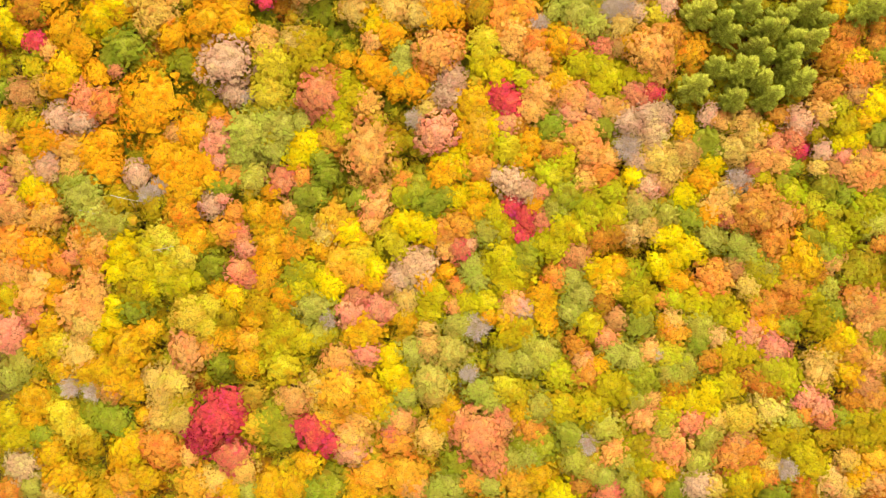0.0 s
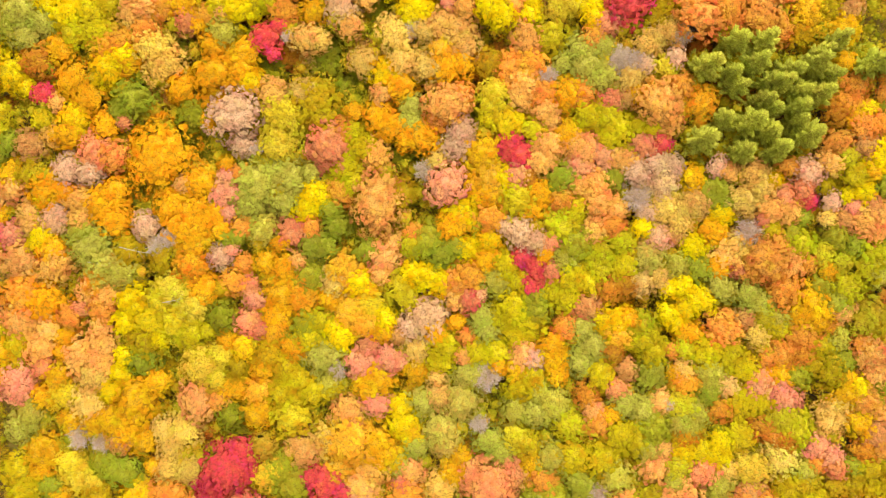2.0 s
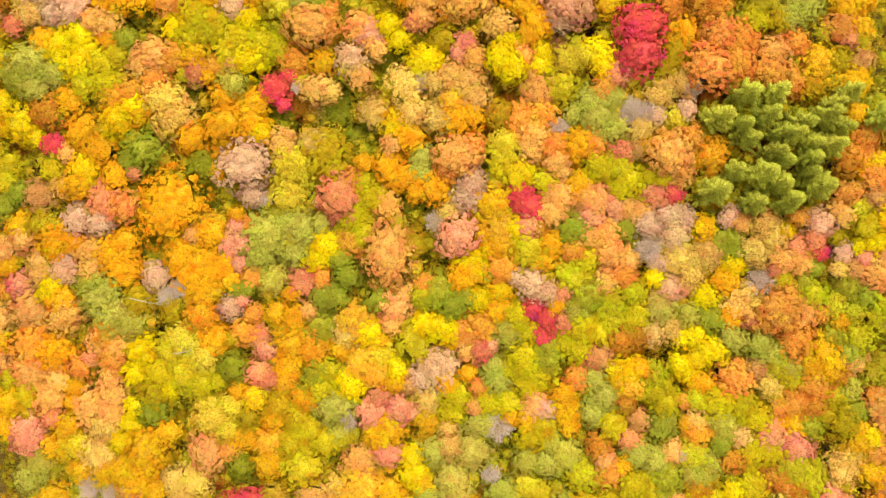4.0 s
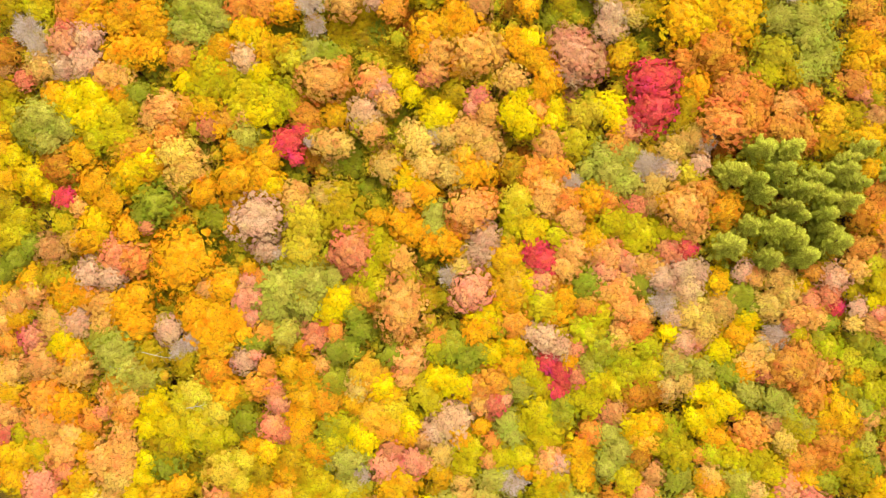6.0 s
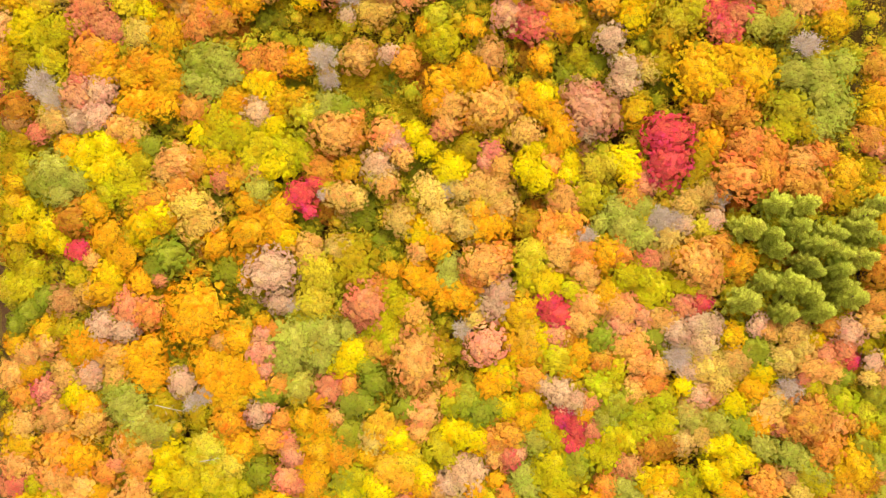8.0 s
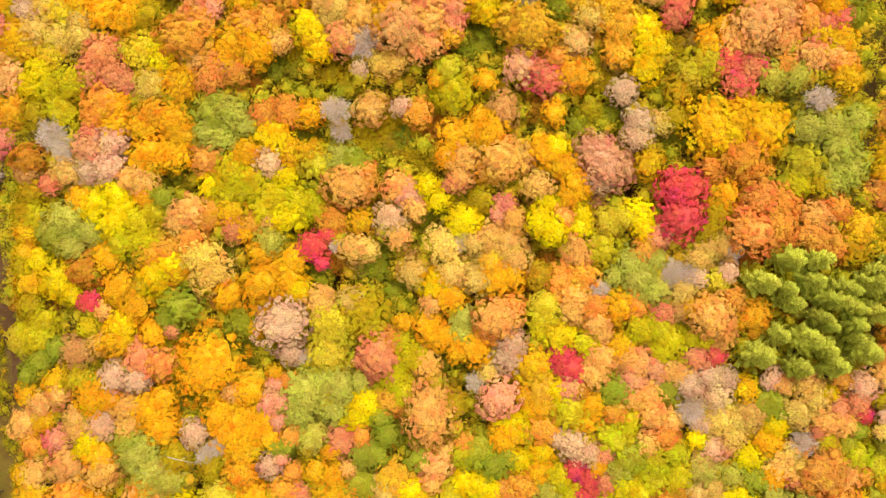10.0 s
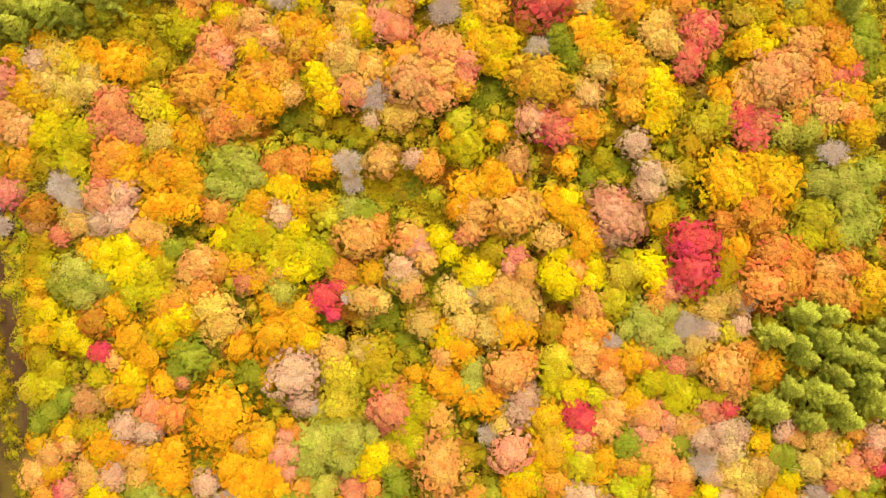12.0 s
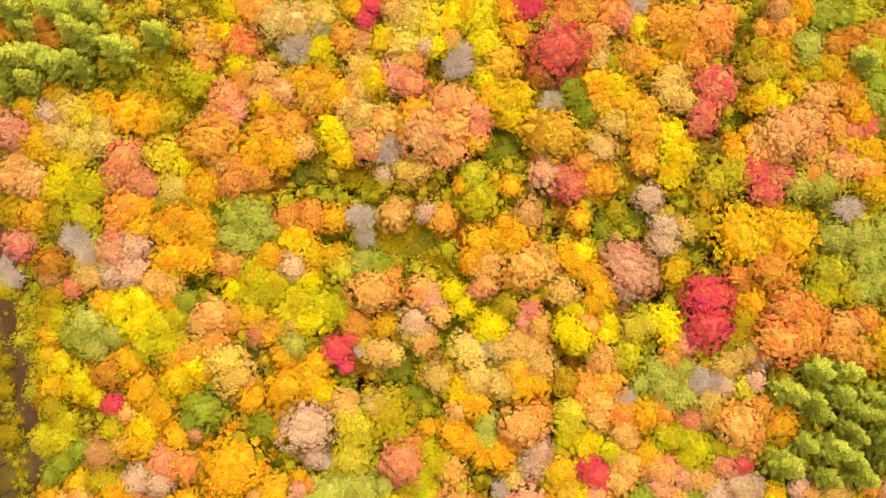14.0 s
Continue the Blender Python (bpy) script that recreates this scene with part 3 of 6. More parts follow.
plant("SP", 18.8, 21.2, 2.2, 13.2)
plant("PS", 21.2, 20.4, 1.9, 13.3)
plant("S", 17.2, 22.0, 1.9, 13.3)
plant("PS", 18.0, 18.8, 1.8, 13.4)
plant("S", 12.5, 19.7, 2.2, 13.2)
plant("VF", 9.3, 17.7, 1.8, 13.4)
plant("B", 10.9, 17.2, 1.1, 13.6)
plant("G", 15.5, 17.3, 2.1, 13.3)
plant("G", 22.8, 17.4, 1.6, 13.4)
plant("SO", 17.7, 16.5, 1.9, 13.3)
plant("SO", 20.1, 16.5, 2.2, 13.2)
plant("VP", 27.1, 21.9, 1.9, 13.3)
plant("R", 29.4, 22.2, 1.4, 13.5)
plant("S", 24.3, 19.6, 1.8, 13.4)
plant("F", 26.0, 18.0, 2.2, 13.2)
plant("F", 29.1, 19.2, 2.2, 13.2)
plant("FC", 29.6, 16.4, 2.4, 13.1)
plant("S", 23.1, 19.9, 1.3, 13.5)
plant("AC", 5.7, 17.0, 3.4, 12.8)
plant("A", 3.3, 16.6, 1.6, 13.4)
plant("Y", 7.7, 17.3, 1.8, 13.4)
plant("A", 4.9, 15.0, 1.9, 13.3)
plant("LE", 9.3, 14.6, 2.7, 13.0)
plant("A", 12.5, 15.3, 1.9, 13.3)
plant("A", 11.3, 13.3, 1.8, 13.4)
plant("Y", 1.3, 12.7, 2.4, 13.1)
plant("Y", 3.3, 14.6, 1.1, 13.6)
plant("OA", 15.7, 14.1, 1.8, 13.4)
plant("L", 17.3, 12.9, 1.8, 13.4)
plant("SO", 20.9, 14.1, 2.4, 13.1)
plant("S", 23.2, 12.9, 1.4, 13.5)
plant("WF", 26.1, 14.5, 2.1, 13.3)
plant("C", 30.1, 12.9, 2.6, 13.1)
plant("F", 27.6, 12.5, 1.4, 13.5)
plant("N", 35.0, 32.3, 2.0, 14.3)
plant("N", 38.3, 31.3, 1.4, 14.5)
plant("N", 41.2, 32.4, 2.0, 14.3)
plant("N", 43.5, 30.0, 1.5, 14.4)
plant("N", 44.6, 29.6, 1.7, 14.4)
plant("N", 42.5, 27.4, 1.5, 14.4)
plant("N", 43.6, 26.3, 1.4, 14.5)
plant("N", 47.0, 26.6, 1.8, 14.3)
plant("N", 47.1, 28.8, 1.5, 14.4)
plant("N", 49.4, 28.0, 2.0, 14.3)
plant("N", 48.9, 31.7, 2.1, 14.2)
plant("N", 45.6, 31.4, 1.7, 14.4)
plant("N", 47.0, 24.7, 1.5, 14.4)
plant("N", 51.0, 30.5, 1.4, 14.5)
plant("N", 37.4, 25.0, 1.6, 14.4)
plant("N", 40.9, 24.5, 2.2, 14.2)
plant("NK", 34.9, 22.4, 2.2, 14.2)
plant("N", 39.9, 20.4, 1.9, 14.3)
plant("N", 44.4, 20.7, 2.0, 14.3)
plant("N", 43.4, 23.3, 1.7, 14.4)
plant("N", 48.3, 22.8, 2.2, 14.2)
plant("N", 39.1, 29.4, 1.4, 14.5)
plant("N", 56.2, 31.9, 2.3, 14.1)
plant("N", 58.2, 31.8, 1.4, 14.5)
plant("AM", 53.2, 32.3, 1.4, 13.5)
plant("OB", 55.0, 29.3, 2.0, 13.3)
plant("OB", 54.4, 27.4, 2.2, 13.2)
plant("B", 52.6, 25.9, 1.9, 13.3)
plant("AM", 54.7, 25.5, 1.5, 13.4)
plant("AY", 56.5, 26.2, 1.2, 13.5)
plant("OB", 58.6, 28.0, 1.2, 13.5)
plant("B", 58.8, 30.2, 1.1, 13.6)
plant("G", 59.4, 26.1, 1.2, 13.5)
plant("OT", 56.4, 24.0, 2.0, 13.3)
plant("OB", 58.1, 24.3, 1.7, 13.4)
plant("OS", 52.8, 21.8, 1.9, 13.3)
plant("S", 52.2, 19.1, 1.7, 13.4)
plant("T", 56.9, 21.3, 1.9, 13.3)
plant("LK", 54.3, 19.8, 1.4, 13.5)
plant("Y", 59.3, 19.8, 2.5, 13.1)
plant("AM", 58.1, 17.9, 1.5, 13.4)
plant("LM", 55.7, 17.2, 2.0, 13.3)
plant("G", 59.8, 15.6, 1.7, 13.4)
plant("Y", 56.5, 14.9, 1.7, 13.4)
plant("Y", 54.6, 14.5, 1.1, 13.6)
plant("FV", 49.4, 17.7, 2.2, 13.2)
plant("OB", 46.6, 18.5, 1.3, 13.5)
plant("V", 48.7, 15.4, 1.6, 13.4)
plant("VP", 46.5, 14.3, 1.6, 13.4)
plant("R", 49.5, 13.6, 1.1, 13.6)
plant("F", 52.5, 13.8, 1.4, 13.5)
plant("M", 51.6, 15.7, 1.1, 13.6)
plant("P", 55.4, 12.9, 1.2, 13.5)
plant("T", 57.7, 12.9, 1.6, 13.4)
plant("S", 59.6, 11.8, 1.9, 13.3)
plant("S", 47.0, 12.3, 1.7, 13.4)
plant("S", 44.8, 12.7, 2.1, 13.3)
plant("C", 43.2, 16.3, 2.4, 13.1)
plant("SC", 42.3, 17.8, 1.9, 13.3)
plant("YA", 44.8, 16.7, 1.1, 13.6)
plant("C", 41.0, 14.0, 2.4, 13.1)
plant("AY", 33.8, 17.4, 1.7, 13.4)
plant("G", 37.1, 15.2, 2.4, 13.1)
plant("F", 37.2, 18.7, 1.4, 13.5)
plant("CS", 34.4, 13.7, 2.4, 13.1)
plant("C", 32.4, 12.8, 1.8, 13.4)
plant("Y", 37.9, 11.9, 1.6, 13.4)
plant("O", 31.9, 30.0, 1.7, 13.4)
plant("AO", 34.7, 27.6, 2.2, 13.2)
plant("B", 41.6, 28.4, 2.1, 7.8)
plant("B", 38.7, 30.9, 1.3, 8.0)
plant("F", 31.0, 18.7, 1.6, 13.4)
plant("F", 31.1, 33.8, 1.4, 13.5)
plant("S", 38.8, 17.9, 1.4, 13.5)
plant("A", 35.8, 20.4, 1.3, 8.0)
plant("G", 48.8, 11.5, 1.1, 13.6)
plant("C", 52.2, 11.4, 1.3, 13.5)
plant("PR", -67.0, 10.0, 2.1, 13.3)
plant("ST", -63.9, 11.7, 1.9, 13.4)
plant("FO", -59.8, 12.1, 2.1, 13.3)
plant("S", -55.6, 12.4, 1.9, 13.4)
plant("A", -50.3, 11.9, 2.4, 13.2)
plant("Y", -61.7, 9.9, 1.9, 13.4)
plant("YM", -63.0, 8.7, 1.5, 13.5)
plant("A", -60.4, 7.8, 2.2, 13.3)
plant("ST", -65.7, 6.1, 2.8, 13.1)
plant("SA", -60.1, 5.2, 2.8, 13.1)
plant("GK", -55.7, 10.3, 2.4, 13.2)
plant("K", -54.1, 8.6, 3.1, 13.0)
plant("K", -52.4, 5.6, 3.2, 12.9)
plant("KM", -50.1, 4.3, 2.9, 13.0)
plant("M", -48.5, 7.3, 2.0, 13.3)
plant("D", -48.7, 5.4, 2.0, 7.9)
plant("D", -50.7, 2.8, 2.0, 7.9)
plant("F", -45.4, 11.0, 2.0, 13.3)
plant("W", -41.9, 9.3, 1.5, 13.5)
plant("W", -43.6, 8.1, 1.7, 13.4)
plant("M", -43.2, 6.4, 1.7, 13.4)
plant("A", -40.3, 11.0, 2.9, 13.0)
plant("A", -37.3, 11.8, 2.3, 13.2)
plant("A", -38.6, 8.5, 2.4, 13.2)
plant("A", -34.2, 10.5, 1.8, 13.4)
plant("G", -33.3, 9.3, 1.3, 13.5)
plant("FP", -34.3, 6.4, 1.8, 13.4)
plant("P", -32.5, 7.6, 1.0, 13.7)
plant("AO", -38.6, 5.1, 2.5, 13.1)
plant("A", -36.9, 1.8, 2.2, 13.3)
plant("EK", -41.7, 1.8, 2.7, 13.1)
plant("LE", -43.5, 0.1, 2.4, 13.2)
plant("EK", -38.3, -0.8, 2.4, 13.2)
plant("LE", -41.0, -3.3, 2.9, 13.0)
plant("L", -39.2, -5.0, 2.2, 13.3)
plant("L", -36.5, -4.5, 1.3, 13.5)
plant("Y", -47.9, -0.3, 2.7, 13.1)
plant("Y", -48.8, -3.3, 2.0, 13.3)
plant("LY", -45.3, -3.3, 2.2, 13.3)
plant("D", -34.4, -2.4, 2.2, 13.3)
plant("M", -34.3, 1.8, 1.2, 13.6)
plant("AS", -53.2, 3.1, 2.4, 13.2)
plant("S", -54.6, 1.8, 2.0, 13.3)
plant("SA", -51.8, 0.9, 2.0, 13.3)
plant("D", -66.6, 2.8, 1.8, 7.9)
plant("OA", -65.5, 1.0, 3.3, 12.9)
plant("A", -61.8, 0.1, 3.1, 13.0)
plant("SO", -65.7, -3.4, 3.5, 12.9)
plant("S", -61.9, -4.2, 2.9, 13.0)
plant("SO", -62.9, -6.9, 2.6, 13.1)
plant("O", -57.9, -2.5, 1.9, 13.4)
plant("V", -55.9, -1.2, 1.2, 13.6)
plant("O", -52.8, -1.6, 1.9, 13.4)
plant("G", -59.1, -4.0, 1.1, 8.2)
plant("S", -52.9, -3.8, 1.9, 13.4)
plant("A", -58.9, -5.5, 1.4, 13.5)
plant("A", -59.4, -7.7, 1.2, 13.6)
plant("S", -56.5, -8.6, 2.9, 13.0)
plant("S", -53.2, -6.8, 2.6, 13.1)
plant("S", -53.2, -9.4, 1.9, 13.4)
plant("LM", -66.4, -6.9, 1.9, 13.4)
plant("M", -69.4, -10.0, 1.8, 7.9)
plant("M", -45.9, -6.3, 2.6, 13.1)
plant("Y", -44.0, -5.8, 1.5, 13.5)
plant("G", -46.4, -8.9, 2.2, 13.3)
plant("Y", -49.4, -8.5, 1.5, 13.5)
plant("YM", -50.0, -11.1, 1.7, 13.4)
plant("AM", -44.7, -12.3, 1.9, 13.4)
plant("C", -54.3, -11.6, 2.6, 13.1)
plant("AM", -60.3, -12.1, 2.3, 13.3)
plant("P", -66.8, -12.6, 2.6, 13.1)
plant("V", -62.8, -10.3, 1.6, 13.5)
plant("EC", -37.3, -10.1, 3.2, 12.9)
plant("E", -38.4, -8.4, 1.7, 13.4)
plant("E", -34.5, -8.4, 1.9, 13.4)
plant("E", -35.1, -11.8, 1.9, 13.4)
plant("M", -44.1, -9.7, 2.0, 7.9)
plant("D", -43.2, -12.0, 1.6, 8.0)
plant("A", -33.6, -5.8, 1.3, 13.5)
plant("O", -30.8, 10.9, 1.7, 13.4)
plant("G", -31.7, 9.3, 1.3, 13.5)
plant("KE", -27.9, 10.5, 2.2, 13.3)
plant("V", -23.7, 10.1, 2.2, 13.3)
plant("O", -20.7, 10.5, 1.5, 13.5)
plant("A", -25.3, 8.4, 1.2, 13.6)
plant("D", -32.0, 8.4, 2.1, 7.8)
plant("GK", -20.3, 8.0, 2.2, 13.3)
plant("G", -18.6, 8.0, 1.7, 13.4)
plant("G", -16.9, 10.9, 1.8, 13.4)
plant("D", -15.6, 11.0, 2.1, 7.8)
plant("G", -11.9, 7.9, 2.2, 13.3)
plant("S", -11.0, 10.8, 1.5, 13.5)
plant("D", -9.4, 10.5, 1.9, 7.9)
plant("SP", -9.8, 6.7, 2.5, 13.1)
plant("S", -10.3, 4.2, 1.7, 13.4)
plant("S", -8.6, 8.3, 1.5, 13.5)
plant("O", -5.6, 9.9, 1.3, 13.5)
plant("LG", -5.7, 8.3, 1.8, 13.4)
plant("GL", -3.6, 8.7, 2.6, 13.1)
plant("G", -1.1, 7.0, 2.3, 13.2)
plant("A", -0.3, 10.7, 2.0, 13.3)
plant("O", -30.8, 5.5, 1.3, 13.5)
plant("AM", -27.5, 5.5, 1.8, 13.4)
plant("A", -25.0, 4.7, 2.0, 13.3)
plant("S", -22.8, 5.9, 1.3, 13.5)
plant("GL", -20.8, 3.4, 2.3, 13.2)
plant("OA", -32.2, 2.6, 2.0, 13.3)
plant("V", -30.1, 2.2, 1.5, 13.5)
plant("PV", -29.2, 0.1, 1.5, 13.5)
plant("VP", -30.2, -3.3, 2.0, 13.3)
plant("V", -28.9, -4.1, 1.7, 13.4)
plant("A", -25.5, 0.9, 2.9, 13.0)
plant("A", -26.0, -2.0, 2.4, 13.2)
plant("AO", -22.2, 0.5, 2.7, 13.1)
plant("AO", -26.4, -4.5, 1.8, 13.4)
plant("GL", -21.8, -4.1, 2.5, 13.1)
plant("L", -20.5, -2.9, 2.0, 13.3)
plant("L", -21.4, -5.4, 2.2, 13.3)
plant("AC", -15.8, 4.3, 2.8, 13.0)
plant("C", -17.4, 2.6, 2.2, 13.3)
plant("Y", -13.7, 2.6, 2.3, 13.2)
plant("A", -12.0, 1.3, 1.3, 13.5)
plant("A", -17.9, 0.1, 1.5, 13.5)
plant("AC", -15.0, -1.6, 2.9, 13.0)
plant("YC", -12.0, -0.8, 2.2, 13.3)
plant("AC", -12.9, -3.3, 2.3, 13.2)
plant("Y", -9.9, -2.8, 1.8, 13.4)
plant("A", -10.4, -4.9, 1.7, 13.4)
plant("Y", -16.7, -5.4, 2.2, 13.3)
plant("Y", -17.5, -4.1, 1.3, 13.5)
plant("Y", -5.3, 3.8, 2.0, 13.3)
plant("Y", -3.2, 3.4, 2.5, 13.1)
plant("YA", -1.6, 2.5, 1.8, 13.4)
plant("LE", -7.0, 1.3, 2.8, 13.0)
plant("FT", -3.7, -2.4, 3.2, 12.9)
plant("F", -6.2, -4.1, 2.0, 13.3)
plant("T", -7.8, -5.3, 1.3, 13.5)
plant("C", -5.3, -7.4, 2.2, 13.3)
plant("A", -2.4, -4.9, 1.8, 13.4)
plant("L", -1.2, -6.6, 2.3, 13.2)
plant("L", -2.0, -9.1, 1.8, 13.4)
plant("VP", -12.5, -7.0, 1.8, 13.4)
plant("P", -13.4, -9.2, 2.4, 13.2)
plant("PV", -9.6, -8.7, 2.2, 13.3)
plant("P", -7.9, -9.1, 1.3, 13.5)
plant("AM", -11.3, -11.3, 2.9, 13.0)
plant("AM", -5.4, -10.4, 2.0, 13.3)
plant("C", -2.4, -11.6, 1.3, 13.5)
plant("K", -19.3, -8.4, 3.0, 13.0)
plant("W", -17.2, -10.4, 1.5, 13.5)
plant("AM", -20.7, -11.9, 1.2, 8.1)
plant("AY", -31.1, -7.1, 2.0, 13.3)
plant("MA", -27.4, -8.4, 2.4, 13.2)
plant("A", -28.2, -10.0, 1.9, 13.4)
plant("A", -23.9, -7.1, 1.9, 13.4)
plant("M", -24.8, -10.0, 2.0, 13.3)
plant("LM", -23.2, -12.2, 2.4, 13.2)
plant("M", -32.0, -10.0, 1.7, 13.4)
plant("M", -32.9, -11.8, 1.5, 13.5)
plant("KL", -18.5, -12.6, 2.0, 13.3)
plant("A", 1.3, 11.4, 2.3, 13.2)
plant("OA", 5.3, 11.8, 2.1, 13.3)
plant("Y", 2.5, 7.4, 1.8, 13.4)
plant("YA", 5.3, 8.6, 1.8, 13.4)
plant("A", 5.0, 6.2, 2.1, 13.3)
plant("LY", 7.8, 5.0, 2.1, 13.3)
plant("KL", 6.6, 2.9, 2.4, 13.1)
plant("L", 9.4, 2.9, 1.8, 13.4)
plant("G", 0.5, 7.8, 1.6, 13.4)
plant("OS", 0.5, 2.5, 2.1, 13.3)
plant("OA", 2.9, 3.8, 2.3, 13.2)
plant("VR", 2.5, 0.1, 1.8, 13.4)
plant("P", 3.8, 0.9, 1.1, 13.6)
plant("S", 0.5, 0.1, 1.6, 13.4)
plant("O", 2.1, -5.3, 1.3, 13.5)
plant("S", 1.7, -8.2, 1.3, 13.5)
plant("A", 0.5, -3.2, 1.2, 13.6)
plant("F", 9.8, 9.8, 2.4, 13.1)
plant("FT", 11.8, 8.5, 1.9, 13.3)
plant("F", 7.7, 10.5, 1.3, 13.5)
plant("VP", 14.0, 8.3, 1.3, 13.5)
plant("R", 9.8, 6.1, 1.5, 13.5)
plant("R", 11.8, 4.5, 1.9, 13.3)
plant("R", 11.4, 2.1, 1.5, 13.5)
plant("V", 14.2, 4.1, 1.6, 13.4)
plant("A", 13.0, 6.5, 1.3, 13.5)
plant("LG", 15.4, 10.5, 2.7, 13.0)
plant("GL", 17.4, 7.7, 2.9, 13.0)
plant("LG", 20.6, 6.9, 2.4, 13.1)
plant("KL", 16.2, 6.1, 2.1, 13.3)
plant("LG", 21.0, 4.9, 2.1, 13.3)
plant("SC", 20.1, 9.7, 1.8, 13.4)
plant("O", 22.5, 10.5, 1.8, 13.4)
plant("LG", 24.1, 8.5, 1.6, 13.4)
plant("Y", 26.9, 10.3, 1.4, 13.5)
plant("FO", 29.3, 8.9, 1.9, 13.3)
plant("L", 24.2, 4.9, 2.1, 13.3)
plant("KC", 27.8, 6.1, 2.4, 13.1)
plant("CF", 26.7, 2.5, 1.8, 13.4)
plant("C", 29.5, 3.3, 1.9, 13.3)
plant("LY", 16.7, 3.3, 2.3, 13.2)
plant("LY", 19.1, 2.9, 2.1, 13.3)
plant("L", 14.7, 1.3, 1.9, 13.3)
plant("L", 16.3, 0.1, 1.9, 13.3)
plant("G", 12.2, 0.5, 1.6, 13.4)
plant("B", 22.3, 1.7, 1.8, 13.4)
plant("B", 24.7, 2.1, 1.8, 13.4)
plant("TV", 19.1, -1.1, 2.1, 13.3)
plant("A", 25.1, -0.8, 1.2, 8.1)
plant("YA", 22.8, -3.2, 2.6, 13.1)
plant("AC", 23.6, -4.8, 2.3, 13.2)
plant("A", 25.1, -2.7, 1.5, 13.5)
plant("LY", 8.7, -1.1, 2.5, 13.1)
plant("L", 10.7, -2.4, 2.8, 13.0)
plant("GL", 11.9, -1.1, 2.1, 13.3)
plant("LY", 9.5, -4.8, 2.1, 13.3)
plant("L", 7.0, -2.8, 1.6, 13.4)
plant("K", 4.2, -2.4, 2.0, 13.3)
plant("K", 5.0, -4.4, 2.0, 13.3)
plant("L", 3.8, -7.4, 2.0, 13.3)
plant("L", 6.3, -7.7, 2.1, 13.3)
plant("K", 2.6, -10.7, 2.5, 13.1)
plant("W", 5.1, -11.1, 2.2, 13.3)
plant("A", 6.7, -9.8, 1.2, 13.6)
plant("SP", 10.3, -8.1, 2.3, 13.2)
plant("F", 11.9, -8.5, 1.6, 13.4)
plant("AM", 9.5, -10.6, 1.8, 13.4)
plant("LM", 11.6, -11.4, 2.0, 13.3)
plant("O", 16.3, -4.0, 1.8, 13.4)
plant("A", 14.4, -6.4, 2.0, 13.3)
plant("AY", 14.8, -8.5, 2.1, 13.3)
plant("AM", 15.2, -10.5, 1.6, 13.4)
plant("K", 18.3, -4.0, 1.8, 13.4)
plant("K", 20.0, -6.4, 2.4, 13.1)
plant("K", 18.4, -8.9, 2.0, 13.3)
plant("B", 22.8, -7.6, 1.5, 13.5)
plant("LM", 21.3, -10.5, 2.3, 13.2)
plant("T", 24.8, -10.0, 1.6, 13.4)
plant("L", 27.2, -5.6, 2.4, 13.1)
plant("L", 28.8, -7.6, 2.1, 13.3)
plant("MG", 27.2, -4.0, 2.1, 13.3)
plant("GK", 28.5, -10.5, 2.4, 13.1)
plant("Y", 31.0, 1.7, 1.4, 13.5)
plant("Y", 30.7, -2.3, 1.6, 13.4)
plant("O", 31.1, -7.2, 1.1, 13.6)
plant("AM", 31.5, -10.4, 1.1, 13.6)
plant("C", 32.1, 10.9, 1.8, 13.4)
plant("T", 31.3, 9.3, 1.4, 13.5)
plant("Y", 34.1, 7.7, 1.9, 13.3)
plant("A", 36.8, 9.7, 1.9, 13.3)
plant("WF", 41.5, 9.6, 2.2, 13.2)
plant("LM", 44.8, 10.0, 1.4, 13.5)
plant("V", 43.6, 11.2, 1.1, 13.6)
plant("SC", 39.0, 6.5, 2.6, 13.1)
plant("A", 37.7, 4.9, 1.8, 13.4)
plant("V", 40.4, 4.5, 1.4, 13.5)
plant("C", 40.0, 7.7, 1.8, 13.4)
plant("OT", 43.9, 5.6, 2.8, 14.5)
plant("OT", 42.8, 4.5, 2.1, 13.3)
plant("SO", 47.8, 5.7, 2.5, 13.1)
plant("OT", 45.7, 8.0, 1.6, 13.4)
plant("OB", 45.5, 3.7, 1.9, 13.3)
plant("OB", 49.9, 5.2, 1.3, 13.5)
plant("LG", 48.8, 7.6, 2.1, 13.3)
plant("GL", 47.5, 9.2, 1.4, 13.5)
plant("LK", 51.8, 6.4, 1.9, 13.3)
plant("GL", 53.2, 8.7, 1.9, 13.3)
plant("G", 55.7, 7.5, 1.4, 13.5)
plant("LK", 54.4, 5.6, 1.7, 13.4)
plant("AM", 52.6, 4.0, 1.4, 13.5)
plant("LG", 58.0, 5.2, 3.0, 12.9)
plant("LG", 59.2, 6.3, 2.0, 13.3)
plant("KL", 59.7, 3.6, 2.2, 13.2)
plant("S", 56.8, 11.0, 2.2, 13.2)
plant("SO", 59.1, 10.2, 2.3, 13.1)
plant("T", 54.4, 11.0, 1.4, 13.5)
plant("G", 60.0, 7.5, 1.1, 13.6)
plant("KL", 31.8, 4.9, 1.8, 13.4)
plant("G", 35.0, 4.5, 1.8, 13.4)
plant("Y", 32.7, 2.1, 1.9, 13.3)
plant("Y", 35.1, 0.1, 2.1, 13.3)
plant("Y", 33.1, -1.5, 1.6, 13.4)
plant("Y", 31.5, -3.1, 1.5, 13.5)
plant("A", 33.6, -4.8, 1.8, 13.4)
plant("K", 37.9, 1.7, 2.1, 13.3)
plant("A", 38.5, -2.0, 1.2, 8.1)
plant("KG", 42.2, 0.9, 2.2, 13.2)
plant("KG", 43.8, -0.7, 2.2, 13.2)
